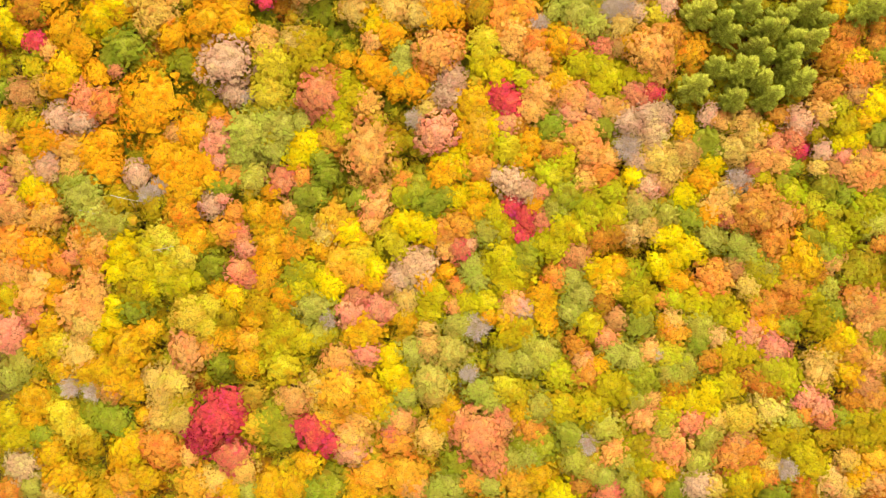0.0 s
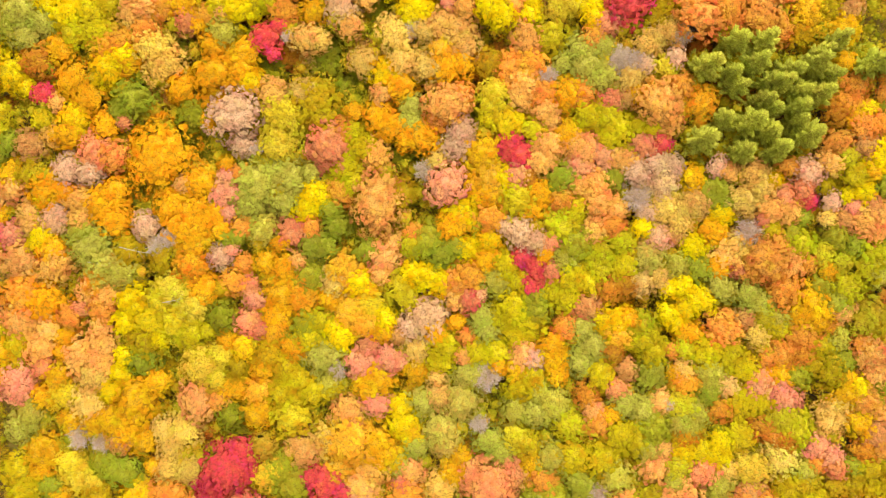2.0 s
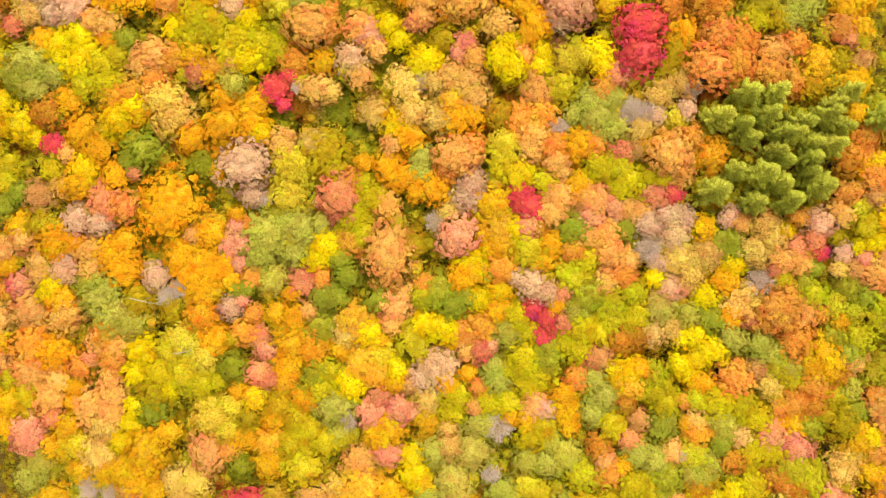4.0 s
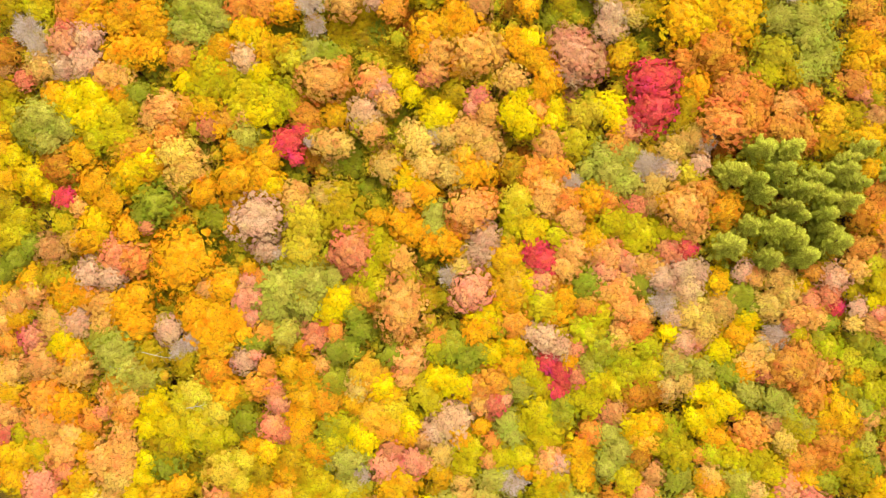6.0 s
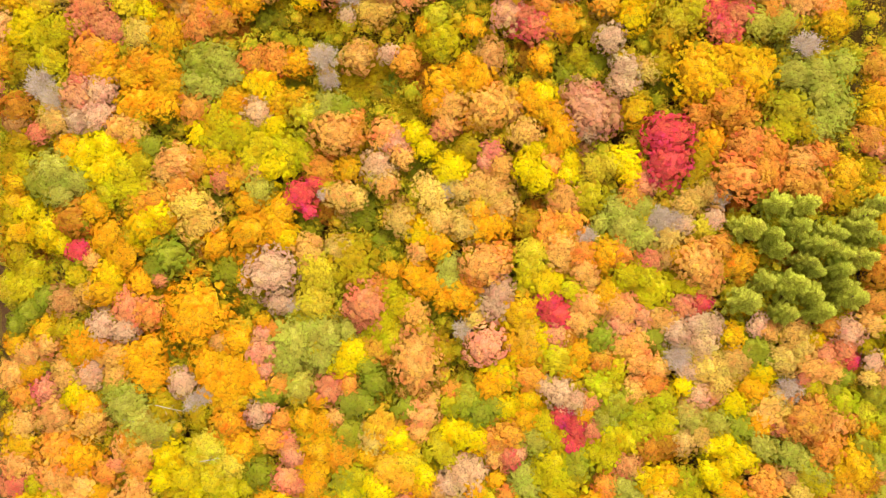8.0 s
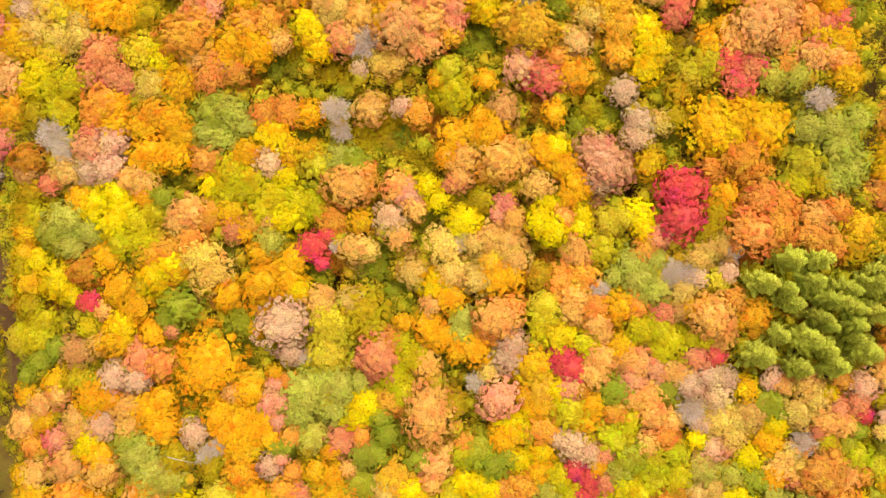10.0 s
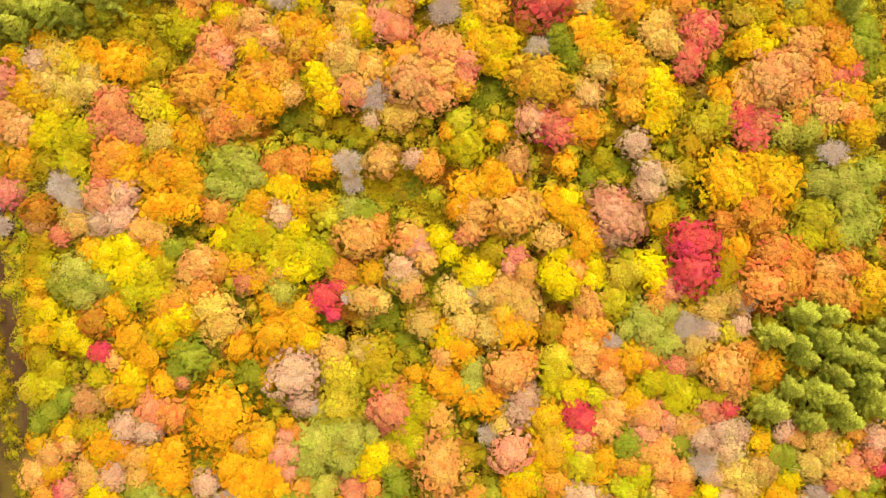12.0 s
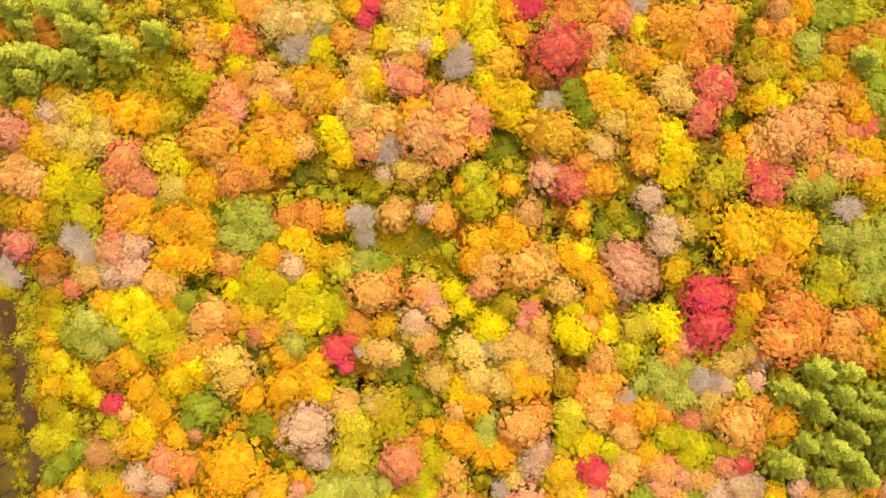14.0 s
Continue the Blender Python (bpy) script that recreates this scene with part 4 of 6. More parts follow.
plant("LK", 44.2, -2.3, 1.9, 13.3)
plant("OB", 46.9, 1.3, 2.6, 13.1)
plant("AY", 50.7, -0.3, 2.6, 13.1)
plant("AM", 48.8, -2.3, 2.2, 13.2)
plant("AM", 52.1, -1.5, 1.7, 13.4)
plant("OB", 49.7, -5.5, 2.6, 13.1)
plant("AM", 51.4, -3.1, 1.7, 13.4)
plant("ST", 54.7, -1.9, 1.6, 13.4)
plant("B", 52.8, -3.9, 1.3, 13.5)
plant("KL", 46.1, -2.7, 1.9, 13.3)
plant("LM", 46.1, -4.3, 1.8, 13.4)
plant("CM", 43.4, -5.1, 1.9, 13.3)
plant("OS", 38.8, -4.0, 2.6, 13.1)
plant("T", 41.4, -2.7, 1.4, 13.5)
plant("O", 37.9, -6.0, 1.6, 13.4)
plant("LY", 36.1, -7.6, 2.6, 13.1)
plant("L", 39.2, -8.0, 2.4, 13.1)
plant("LY", 41.6, -10.0, 2.1, 13.3)
plant("KL", 36.9, -10.4, 2.4, 13.1)
plant("LG", 33.2, -7.2, 1.6, 13.4)
plant("CS", 32.8, -10.4, 1.9, 13.3)
plant("OB", 46.6, -7.5, 2.1, 13.3)
plant("O", 44.6, -8.3, 1.4, 13.5)
plant("AM", 46.3, -10.4, 2.1, 13.3)
plant("SP", 43.9, -11.2, 1.6, 13.4)
plant("BO", 49.2, -7.9, 1.8, 13.4)
plant("LM", 52.2, -6.3, 1.8, 13.4)
plant("KL", 54.0, -5.5, 1.6, 13.4)
plant("GK", 54.0, -0.3, 2.1, 13.3)
plant("GL", 52.0, 1.7, 1.9, 13.3)
plant("LG", 55.0, 1.7, 2.2, 13.2)
plant("MK", 59.2, -2.3, 2.4, 13.1)
plant("MK", 57.3, -3.1, 1.9, 13.3)
plant("OB", 60.7, 0.9, 1.3, 13.5)
plant("M", 60.2, -3.9, 1.6, 13.4)
plant("SO", 58.7, -7.4, 2.9, 13.0)
plant("SO", 60.8, -8.6, 2.2, 13.2)
plant("OB", 57.4, -6.2, 1.6, 13.4)
plant("ST", 59.4, -10.2, 2.1, 13.3)
plant("ML", 53.1, -10.3, 2.1, 13.3)
plant("G", 54.8, -8.7, 1.6, 13.4)
plant("M", 50.8, -9.5, 1.6, 13.4)
plant("GL", 48.9, -10.7, 1.8, 13.4)
plant("AM", 55.2, -11.0, 1.3, 13.5)
plant("PV", -66.8, -13.9, 2.4, 13.2)
plant("AM", -62.2, -14.7, 2.1, 13.3)
plant("YC", -59.5, -14.3, 2.6, 13.1)
plant("C", -55.6, -15.6, 3.1, 13.0)
plant("YM", -52.0, -13.7, 1.7, 13.4)
plant("AM", -47.7, -14.6, 3.3, 12.9)
plant("AM", -48.7, -17.6, 2.6, 13.1)
plant("AM", -51.9, -18.6, 2.4, 13.2)
plant("AM", -54.6, -19.0, 1.9, 13.4)
plant("AM", -49.4, -19.9, 2.9, 13.0)
plant("AM", -58.7, -18.6, 1.7, 13.4)
plant("KM", -65.2, -17.4, 2.6, 13.1)
plant("K", -66.6, -19.6, 2.3, 13.3)
plant("W", -57.1, -20.9, 2.1, 13.3)
plant("WB", -53.9, -21.7, 1.7, 13.4)
plant("TA", -50.7, -21.6, 2.3, 13.3)
plant("AM", -47.0, -21.5, 2.1, 13.3)
plant("AM", -63.3, -23.7, 3.0, 13.0)
plant("AM", -63.7, -26.3, 1.9, 13.4)
plant("LM", -67.4, -26.4, 2.5, 13.2)
plant("LM", -66.6, -29.1, 2.5, 13.2)
plant("EY", -59.2, -25.4, 2.3, 13.3)
plant("E", -58.0, -27.6, 2.6, 13.1)
plant("GL", -53.7, -25.3, 2.1, 13.3)
plant("G", -51.1, -26.1, 2.8, 13.1)
plant("E", -55.6, -28.4, 1.9, 13.4)
plant("G", -62.4, -29.0, 1.8, 13.4)
plant("AM", -60.9, -31.3, 2.5, 13.2)
plant("MA", -54.9, -30.3, 2.5, 13.2)
plant("CY", -40.7, -19.7, 2.6, 13.1)
plant("C", -43.8, -19.7, 1.9, 13.4)
plant("C", -42.6, -21.9, 2.2, 13.3)
plant("CM", -42.8, -25.5, 2.6, 13.1)
plant("CM", -40.0, -25.8, 2.2, 13.3)
plant("AM", -45.8, -25.4, 1.2, 13.6)
plant("SP", -38.4, -15.3, 2.9, 13.0)
plant("OS", -35.1, -14.8, 1.7, 13.4)
plant("B", -37.6, -20.1, 1.8, 7.9)
plant("D", -33.5, -17.4, 1.9, 13.4)
plant("AY", -48.6, -30.6, 3.0, 13.0)
plant("AY", -49.9, -32.4, 2.1, 13.3)
plant("OB", -43.5, -30.0, 2.8, 13.1)
plant("OB", -42.1, -31.7, 2.3, 13.3)
plant("ST", -38.8, -31.5, 1.4, 13.5)
plant("R", -33.9, -25.4, 3.7, 14.2)
plant("R", -36.2, -28.4, 2.9, 13.0)
plant("R", -32.0, -23.4, 2.4, 13.2)
plant("FM", -66.0, -34.0, 2.7, 13.1)
plant("AM", -59.3, -35.4, 3.0, 13.0)
plant("D", -57.4, -37.0, 2.2, 7.8)
plant("AM", -56.1, -37.9, 1.9, 13.4)
plant("OB", -67.8, -38.1, 2.1, 13.3)
plant("K", -64.6, -37.1, 1.8, 13.4)
plant("C", -61.0, -38.0, 1.8, 13.4)
plant("MA", -52.5, -37.9, 2.3, 13.3)
plant("AS", -48.8, -36.0, 2.8, 13.1)
plant("AM", -45.9, -35.4, 2.5, 13.2)
plant("ST", -49.6, -38.2, 1.8, 13.4)
plant("B", -43.4, -36.6, 2.2, 7.8)
plant("AC", -37.8, -36.0, 3.1, 13.0)
plant("C", -34.5, -35.4, 2.4, 13.2)
plant("AM", -32.6, -12.6, 2.4, 13.2)
plant("AC", -29.1, -13.5, 2.0, 13.3)
plant("LM", -24.9, -13.5, 2.9, 13.0)
plant("AM", -29.2, -16.9, 2.4, 13.2)
plant("LE", -24.2, -17.4, 3.2, 12.9)
plant("LM", -20.6, -13.9, 2.0, 13.3)
plant("LM", -18.1, -13.4, 1.5, 13.5)
plant("D", -32.5, -19.6, 1.8, 7.9)
plant("MT", -28.5, -22.1, 2.0, 13.3)
plant("R", -31.6, -25.6, 1.9, 13.4)
plant("AM", -32.3, -29.6, 1.8, 7.9)
plant("VR", -31.8, -31.8, 2.6, 13.1)
plant("VR", -33.0, -30.8, 1.7, 13.4)
plant("EA", -27.7, -26.4, 2.6, 13.1)
plant("GL", -26.0, -25.5, 2.6, 13.1)
plant("GM", -24.3, -27.7, 2.6, 13.1)
plant("BM", -27.8, -34.1, 2.5, 7.7)
plant("CA", -30.4, -33.9, 2.1, 13.3)
plant("AM", -32.3, -36.6, 2.1, 13.3)
plant("AM", -26.1, -36.0, 2.6, 13.1)
plant("AM", -22.6, -35.5, 2.9, 13.0)
plant("K", -29.5, -36.8, 1.4, 13.5)
plant("AM", -20.4, -32.4, 2.2, 13.3)
plant("R", -19.1, -27.6, 2.6, 13.1)
plant("R", -16.9, -29.3, 1.7, 13.4)
plant("R", -21.2, -26.7, 1.5, 13.5)
plant("ST", -22.5, -22.5, 2.6, 13.1)
plant("SO", -15.6, -16.9, 2.7, 13.1)
plant("PV", -11.3, -15.5, 2.0, 13.3)
plant("YM", -7.9, -15.9, 2.0, 13.3)
plant("YM", -7.5, -18.5, 2.2, 13.3)
plant("AM", -6.2, -20.2, 1.7, 13.4)
plant("AM", -12.6, -12.6, 2.2, 13.3)
plant("CA", -18.2, -21.2, 2.9, 13.0)
plant("AC", -15.5, -20.9, 3.4, 14.4)
plant("AC", -16.5, -24.6, 3.1, 13.0)
plant("AM", -11.4, -22.0, 3.2, 12.9)
plant("SA", -12.3, -25.0, 2.9, 13.0)
plant("AM", -9.7, -23.7, 2.4, 13.2)
plant("SC", -14.0, -28.0, 2.9, 13.0)
plant("PS", -13.5, -30.5, 2.2, 13.3)
plant("KG", -5.4, -21.9, 1.9, 13.4)
plant("K", -8.0, -24.9, 1.9, 13.4)
plant("K", -4.1, -15.0, 2.4, 13.2)
plant("CS", -2.0, -14.2, 2.0, 13.3)
plant("KC", -1.6, -19.3, 3.0, 13.0)
plant("CM", -1.2, -21.8, 1.8, 13.4)
plant("OA", -7.1, -28.8, 2.4, 13.2)
plant("SV", -6.3, -25.7, 2.0, 13.3)
plant("V", -7.5, -27.4, 1.4, 13.5)
plant("CA", -1.6, -27.8, 2.7, 13.1)
plant("AM", 0.1, -25.6, 1.9, 13.4)
plant("AS", -5.5, -34.0, 3.7, 12.7)
plant("AS", -10.6, -34.0, 3.4, 12.9)
plant("AM", -12.3, -36.1, 2.6, 13.1)
plant("ST", -4.2, -35.9, 2.0, 13.3)
plant("GL", -17.4, -35.8, 2.9, 13.0)
plant("G", -19.1, -36.6, 1.9, 13.4)
plant("D", -16.9, -33.9, 1.8, 7.9)
plant("KG", -0.8, -36.2, 1.9, 13.4)
plant("KC", 1.3, -15.0, 2.8, 13.0)
plant("W", 3.8, -18.2, 1.5, 13.5)
plant("OB", 7.5, -17.7, 1.2, 8.1)
plant("AM", 8.4, -19.1, 1.4, 8.0)
plant("KL", 9.2, -16.1, 2.2, 13.3)
plant("LY", 10.0, -12.7, 2.3, 13.2)
plant("KL", 12.4, -13.1, 1.8, 13.4)
plant("K", 12.0, -16.4, 2.0, 13.3)
plant("KL", 14.9, -15.5, 2.5, 13.1)
plant("LG", 16.9, -18.0, 2.3, 13.2)
plant("KG", 5.5, -20.8, 2.2, 13.3)
plant("KG", 7.2, -22.4, 2.3, 13.2)
plant("LK", 9.2, -20.3, 2.2, 13.3)
plant("M", 11.3, -21.4, 2.0, 13.3)
plant("OB", 2.7, -21.8, 1.2, 8.1)
plant("AM", 0.9, -23.4, 1.5, 13.5)
plant("VS", 3.0, -26.0, 2.5, 13.1)
plant("VS", 5.5, -27.7, 3.8, 14.2)
plant("VS", 8.8, -25.3, 2.5, 13.1)
plant("V", 7.2, -31.0, 2.9, 13.0)
plant("OB", 13.3, -26.4, 2.5, 13.1)
plant("AM", 11.3, -23.9, 1.8, 13.4)
plant("KL", 14.5, -23.0, 2.5, 13.1)
plant("LM", 17.8, -23.0, 2.8, 13.0)
plant("LM", 21.8, -22.8, 2.6, 13.1)
plant("SP", 20.1, -15.8, 1.6, 13.4)
plant("BO", 19.2, -13.8, 1.8, 13.4)
plant("OB", 20.9, -17.9, 2.0, 13.3)
plant("AM", 22.8, -16.6, 1.3, 13.5)
plant("VS", 23.6, -12.9, 1.6, 13.4)
plant("K", 24.9, -15.0, 2.1, 13.3)
plant("K", 27.3, -15.7, 1.9, 13.3)
plant("ST", 29.6, -14.5, 1.6, 13.4)
plant("W", 30.8, -14.9, 1.1, 13.6)
plant("LM", 24.1, -19.5, 2.3, 13.2)
plant("LM", 26.5, -20.3, 2.4, 13.1)
plant("KL", 28.1, -21.8, 1.9, 13.3)
plant("GL", 28.9, -18.6, 2.4, 13.1)
plant("B", 25.7, -23.4, 1.4, 8.0)
plant("ST", 30.0, -21.4, 1.3, 13.5)
plant("ST", 28.9, -24.3, 2.1, 13.3)
plant("KL", 23.4, -25.7, 2.5, 13.1)
plant("WF", 21.0, -28.2, 1.6, 13.4)
plant("SO", 24.6, -29.3, 2.0, 13.3)
plant("GK", 18.6, -27.1, 2.5, 13.1)
plant("GL", 14.6, -28.9, 2.2, 13.3)
plant("K", 13.0, -29.8, 2.3, 13.2)
plant("K", 11.3, -30.7, 2.2, 13.3)
plant("D", 11.7, -28.5, 1.5, 13.5)
plant("KL", 19.4, -30.8, 2.1, 13.3)
plant("KL", 21.4, -31.9, 2.0, 13.3)
plant("DG", 2.2, -31.9, 2.4, 13.2)
plant("K", 1.4, -35.0, 2.5, 13.1)
plant("K", 7.2, -35.1, 2.0, 13.3)
plant("OB", 4.7, -34.4, 2.0, 13.3)
plant("AC", 11.4, -34.2, 3.2, 12.9)
plant("AM", 14.2, -33.1, 2.2, 13.3)
plant("B", 17.0, -34.2, 1.7, 7.9)
plant("YL", 17.1, -36.0, 2.5, 13.1)
plant("BT", 20.2, -34.4, 1.6, 13.4)
plant("V", 24.2, -35.1, 2.0, 13.3)
plant("K", 23.4, -32.7, 1.8, 13.4)
plant("KL", 26.6, -30.9, 2.4, 13.1)
plant("LM", 29.0, -30.9, 2.4, 13.1)
plant("KL", 27.4, -34.2, 2.0, 13.3)
plant("SV", 30.9, -28.3, 2.1, 13.3)
plant("KL", 31.7, -25.9, 1.9, 13.3)
plant("MG", 28.1, -28.4, 2.0, 13.3)
plant("AM", 31.3, -31.5, 1.3, 13.5)
plant("OB", 30.5, -34.0, 1.6, 13.4)
plant("OB", 29.5, -28.1, 1.7, 7.9)
plant("LK", 32.9, -14.9, 2.3, 13.2)
plant("KL", 34.8, -16.1, 1.9, 13.3)
plant("AS", 33.2, -12.0, 1.9, 13.3)
plant("KL", 36.8, -12.0, 1.8, 13.4)
plant("CF", 39.2, -12.4, 1.6, 13.4)
plant("G", 36.4, -13.6, 1.6, 13.4)
plant("KL", 32.5, -17.7, 1.9, 13.3)
plant("KL", 33.6, -18.1, 1.8, 13.4)
plant("MB", 32.9, -20.2, 1.9, 13.3)
plant("BO", 38.0, -15.7, 1.8, 13.4)
plant("LM", 40.9, -14.9, 2.4, 13.1)
plant("LM", 43.2, -14.4, 2.3, 13.2)
plant("PS", 43.2, -12.0, 2.1, 13.3)
plant("PV", 47.1, -13.6, 2.3, 13.2)
plant("LK", 46.4, -16.8, 2.3, 13.2)
plant("LG", 48.8, -18.4, 2.9, 13.0)
plant("BO", 44.0, -18.4, 1.9, 13.3)
plant("OB", 45.5, -19.2, 1.4, 13.5)
plant("B", 47.1, -20.0, 1.8, 13.4)
plant("LM", 40.9, -19.3, 2.3, 13.2)
plant("YL", 38.0, -20.5, 1.8, 13.4)
plant("LY", 35.3, -21.8, 1.9, 13.3)
plant("YL", 32.9, -21.8, 1.8, 13.4)
plant("YL", 37.6, -22.1, 1.9, 13.3)
plant("LK", 32.1, -23.8, 1.9, 13.3)
plant("V", 35.7, -24.6, 2.1, 13.3)
plant("CM", 39.2, -24.5, 1.6, 13.4)
plant("EC", 42.5, -24.2, 2.7, 13.0)
plant("CK", 46.5, -22.5, 2.7, 13.0)
plant("KL", 49.9, -24.4, 1.8, 13.4)
plant("PV", 51.4, -20.8, 1.9, 13.3)
plant("P", 53.3, -22.3, 1.6, 13.4)
plant("OB", 51.3, -23.5, 1.3, 13.5)
plant("VB", 54.1, -23.9, 1.6, 13.4)
plant("CS", 53.4, -16.7, 2.7, 13.0)
plant("CM", 54.7, -15.1, 1.9, 13.3)
plant("AM", 55.4, -13.5, 2.1, 13.3)
plant("YL", 56.8, -12.2, 1.6, 13.4)
plant("AM", 57.0, -17.4, 2.1, 13.3)
plant("OS", 58.4, -14.6, 2.1, 13.3)
plant("ST", 60.3, -15.0, 2.1, 13.3)
plant("D", 60.5, -12.6, 1.9, 13.3)
plant("TV", 59.3, -19.0, 2.1, 13.3)
plant("OS", 60.4, -21.0, 1.9, 13.3)
plant("B", 57.8, -21.4, 1.8, 13.4)
plant("G", 56.4, -23.5, 1.6, 13.4)
plant("ML", 58.7, -23.9, 2.1, 13.3)
plant("MY", 58.8, -26.3, 2.1, 13.3)
plant("ML", 61.1, -26.2, 2.1, 13.3)
plant("M", 56.5, -26.3, 1.9, 13.3)
plant("SV", 33.0, -28.4, 2.8, 13.0)
plant("KL", 37.7, -26.6, 2.1, 13.3)
plant("KL", 36.5, -30.3, 2.3, 13.2)
plant("SP", 42.4, -27.4, 1.9, 13.3)
plant("OV", 41.8, -29.5, 2.8, 13.0)
plant("OB", 44.0, -28.9, 1.8, 13.4)
plant("ML", 47.6, -27.3, 2.3, 13.2)
plant("M", 49.6, -26.5, 2.1, 13.3)
plant("LM", 51.2, -28.9, 2.3, 13.2)
plant("LM", 52.8, -30.9, 2.3, 13.2)
plant("CM", 46.5, -30.2, 1.9, 13.3)
plant("WF", 48.8, -31.3, 1.8, 13.4)
plant("OB", 46.4, -32.6, 1.6, 13.4)
plant("LM", 42.7, -33.2, 3.1, 12.9)
plant("AM", 44.4, -32.6, 1.5, 13.5)
plant("AY", 32.1, -31.5, 1.5, 13.5)
plant("G", 33.0, -34.8, 1.9, 13.3)
plant("F", 36.6, -33.6, 2.3, 13.2)
plant("CM", 38.9, -33.9, 1.6, 13.4)
plant("G", 47.4, -35.1, 2.1, 13.3)
plant("CF", 55.3, -33.0, 2.4, 13.1)
plant("CA", 57.4, -29.6, 1.9, 13.3)
plant("ST", 60.7, -32.8, 2.2, 13.2)
plant("AM", 59.8, -31.6, 1.8, 13.4)
plant("AC", 61.2, -29.5, 2.1, 13.3)
plant("AM", 58.2, -32.8, 1.3, 13.5)
plant("BO", 51.3, -34.6, 1.9, 13.3)
plant("B", 61.0, -34.8, 1.6, 13.4)
plant("CM", 57.5, -34.5, 1.4, 13.5)
plant("MB", 54.2, -26.4, 1.9, 13.3)
plant("M", -68.0, 58.7, 1.8, 13.4)
plant("LM", -63.9, 59.1, 2.5, 13.1)
plant("W", -64.9, 55.4, 2.7, 13.1)
plant("W", -63.6, 53.3, 2.0, 13.3)
plant("D", -64.6, 57.7, 1.7, 7.9)
plant("O", -58.8, 58.5, 2.1, 13.3)
plant("A", -55.4, 59.6, 2.0, 13.3)
plant("A", -55.9, 56.8, 2.1, 13.3)
plant("AO", -50.5, 58.3, 2.1, 13.3)
plant("A", -51.8, 56.3, 2.1, 13.3)
plant("A", -47.7, 57.5, 2.6, 13.1)
plant("A", -46.0, 55.0, 2.1, 13.3)
plant("A", -51.2, 52.3, 2.7, 13.1)
plant("A", -47.8, 52.6, 2.7, 13.1)
plant("FP", -56.5, 54.4, 2.5, 13.1)
plant("PS", -59.8, 53.6, 2.3, 13.2)
plant("F", -59.6, 50.3, 2.3, 13.2)
plant("F", -57.0, 51.1, 2.5, 13.1)
plant("V", -59.6, 55.6, 1.3, 13.5)
plant("S", -52.5, 48.6, 2.3, 13.2)
plant("S", -54.1, 48.9, 1.7, 13.4)
plant("CT", -63.4, 50.0, 2.2, 13.3)
plant("V", -65.9, 48.4, 1.5, 13.5)
plant("ST", -68.2, 46.2, 1.1, 8.2)
plant("B", -68.9, 52.2, 2.2, 13.3)
plant("T", -69.3, 50.1, 1.7, 13.4)
plant("M", -68.7, 47.3, 1.8, 13.4)
plant("LM", -68.6, 44.0, 2.3, 13.2)
plant("GK", -66.1, 41.4, 2.2, 13.3)
plant("K", -63.5, 43.1, 3.0, 13.0)
plant("K", -63.2, 39.7, 2.3, 13.2)
plant("K", -60.4, 41.3, 2.0, 13.3)
plant("A", -61.4, 46.2, 1.7, 13.4)
plant("Y", -58.9, 45.8, 2.2, 13.3)
plant("Y", -56.3, 46.6, 2.0, 13.3)
plant("Y", -55.2, 44.5, 2.2, 13.3)
plant("Y", -59.7, 44.1, 1.5, 13.5)
plant("YL", -56.6, 42.5, 2.3, 13.2)
plant("LY", -53.2, 42.8, 2.2, 13.3)
plant("L", -51.0, 44.0, 1.8, 13.4)
plant("L", -55.8, 40.0, 2.2, 13.3)
plant("LY", -52.5, 39.9, 2.3, 13.2)
plant("G", -49.2, 46.0, 1.5, 13.5)
plant("A", -52.1, 46.0, 1.3, 13.5)
plant("D", -48.3, 50.6, 2.4, 7.7)
plant("GK", -41.3, 58.5, 2.5, 13.1)
plant("K", -42.2, 55.7, 2.1, 13.3)
plant("KG", -38.8, 58.1, 2.8, 13.0)
plant("KG", -39.8, 54.8, 2.5, 13.1)
plant("K", -36.7, 56.2, 1.6, 13.4)
plant("OS", -42.4, 51.6, 2.3, 13.2)
plant("D", -40.6, 53.8, 1.6, 8.0)
plant("A", -37.3, 51.9, 1.8, 13.4)
plant("LY", -38.8, 49.6, 2.8, 13.0)
plant("Y", -41.7, 47.9, 2.0, 13.3)
plant("L", -39.7, 47.1, 2.5, 13.1)
plant("L", -37.5, 47.4, 2.2, 13.3)
plant("S", -45.3, 43.9, 2.7, 13.1)
plant("S", -47.3, 42.7, 2.0, 13.3)
plant("OA", -42.3, 43.4, 2.0, 13.3)
plant("O", -45.3, 39.8, 2.2, 13.3)
plant("AM", -39.3, 43.8, 2.2, 13.3)
plant("VO", -38.9, 41.3, 1.8, 13.4)
plant("A", -37.2, 40.8, 1.3, 13.5)
plant("AS", -50.9, 37.8, 2.2, 13.3)
plant("OA", -48.7, 38.6, 2.0, 13.3)
plant("CY", -43.8, 37.3, 3.0, 13.0)
plant("Y", -48.8, 36.1, 2.2, 13.3)
plant("AM", -70.2, 38.6, 1.5, 13.5)
plant("YM", -68.6, 37.4, 2.0, 13.3)
plant("A", -58.1, 37.5, 2.0, 13.3)
plant("D", -57.5, 39.1, 1.9, 7.9)
plant("YA", -32.6, 55.0, 2.8, 13.0)
plant("O", -33.7, 58.1, 2.0, 13.3)
plant("O", -30.3, 58.0, 2.1, 13.3)
plant("A", -27.0, 57.4, 1.9, 13.3)
plant("W", -23.0, 57.5, 2.1, 14.8)
plant("W", -22.5, 54.8, 1.6, 13.4)
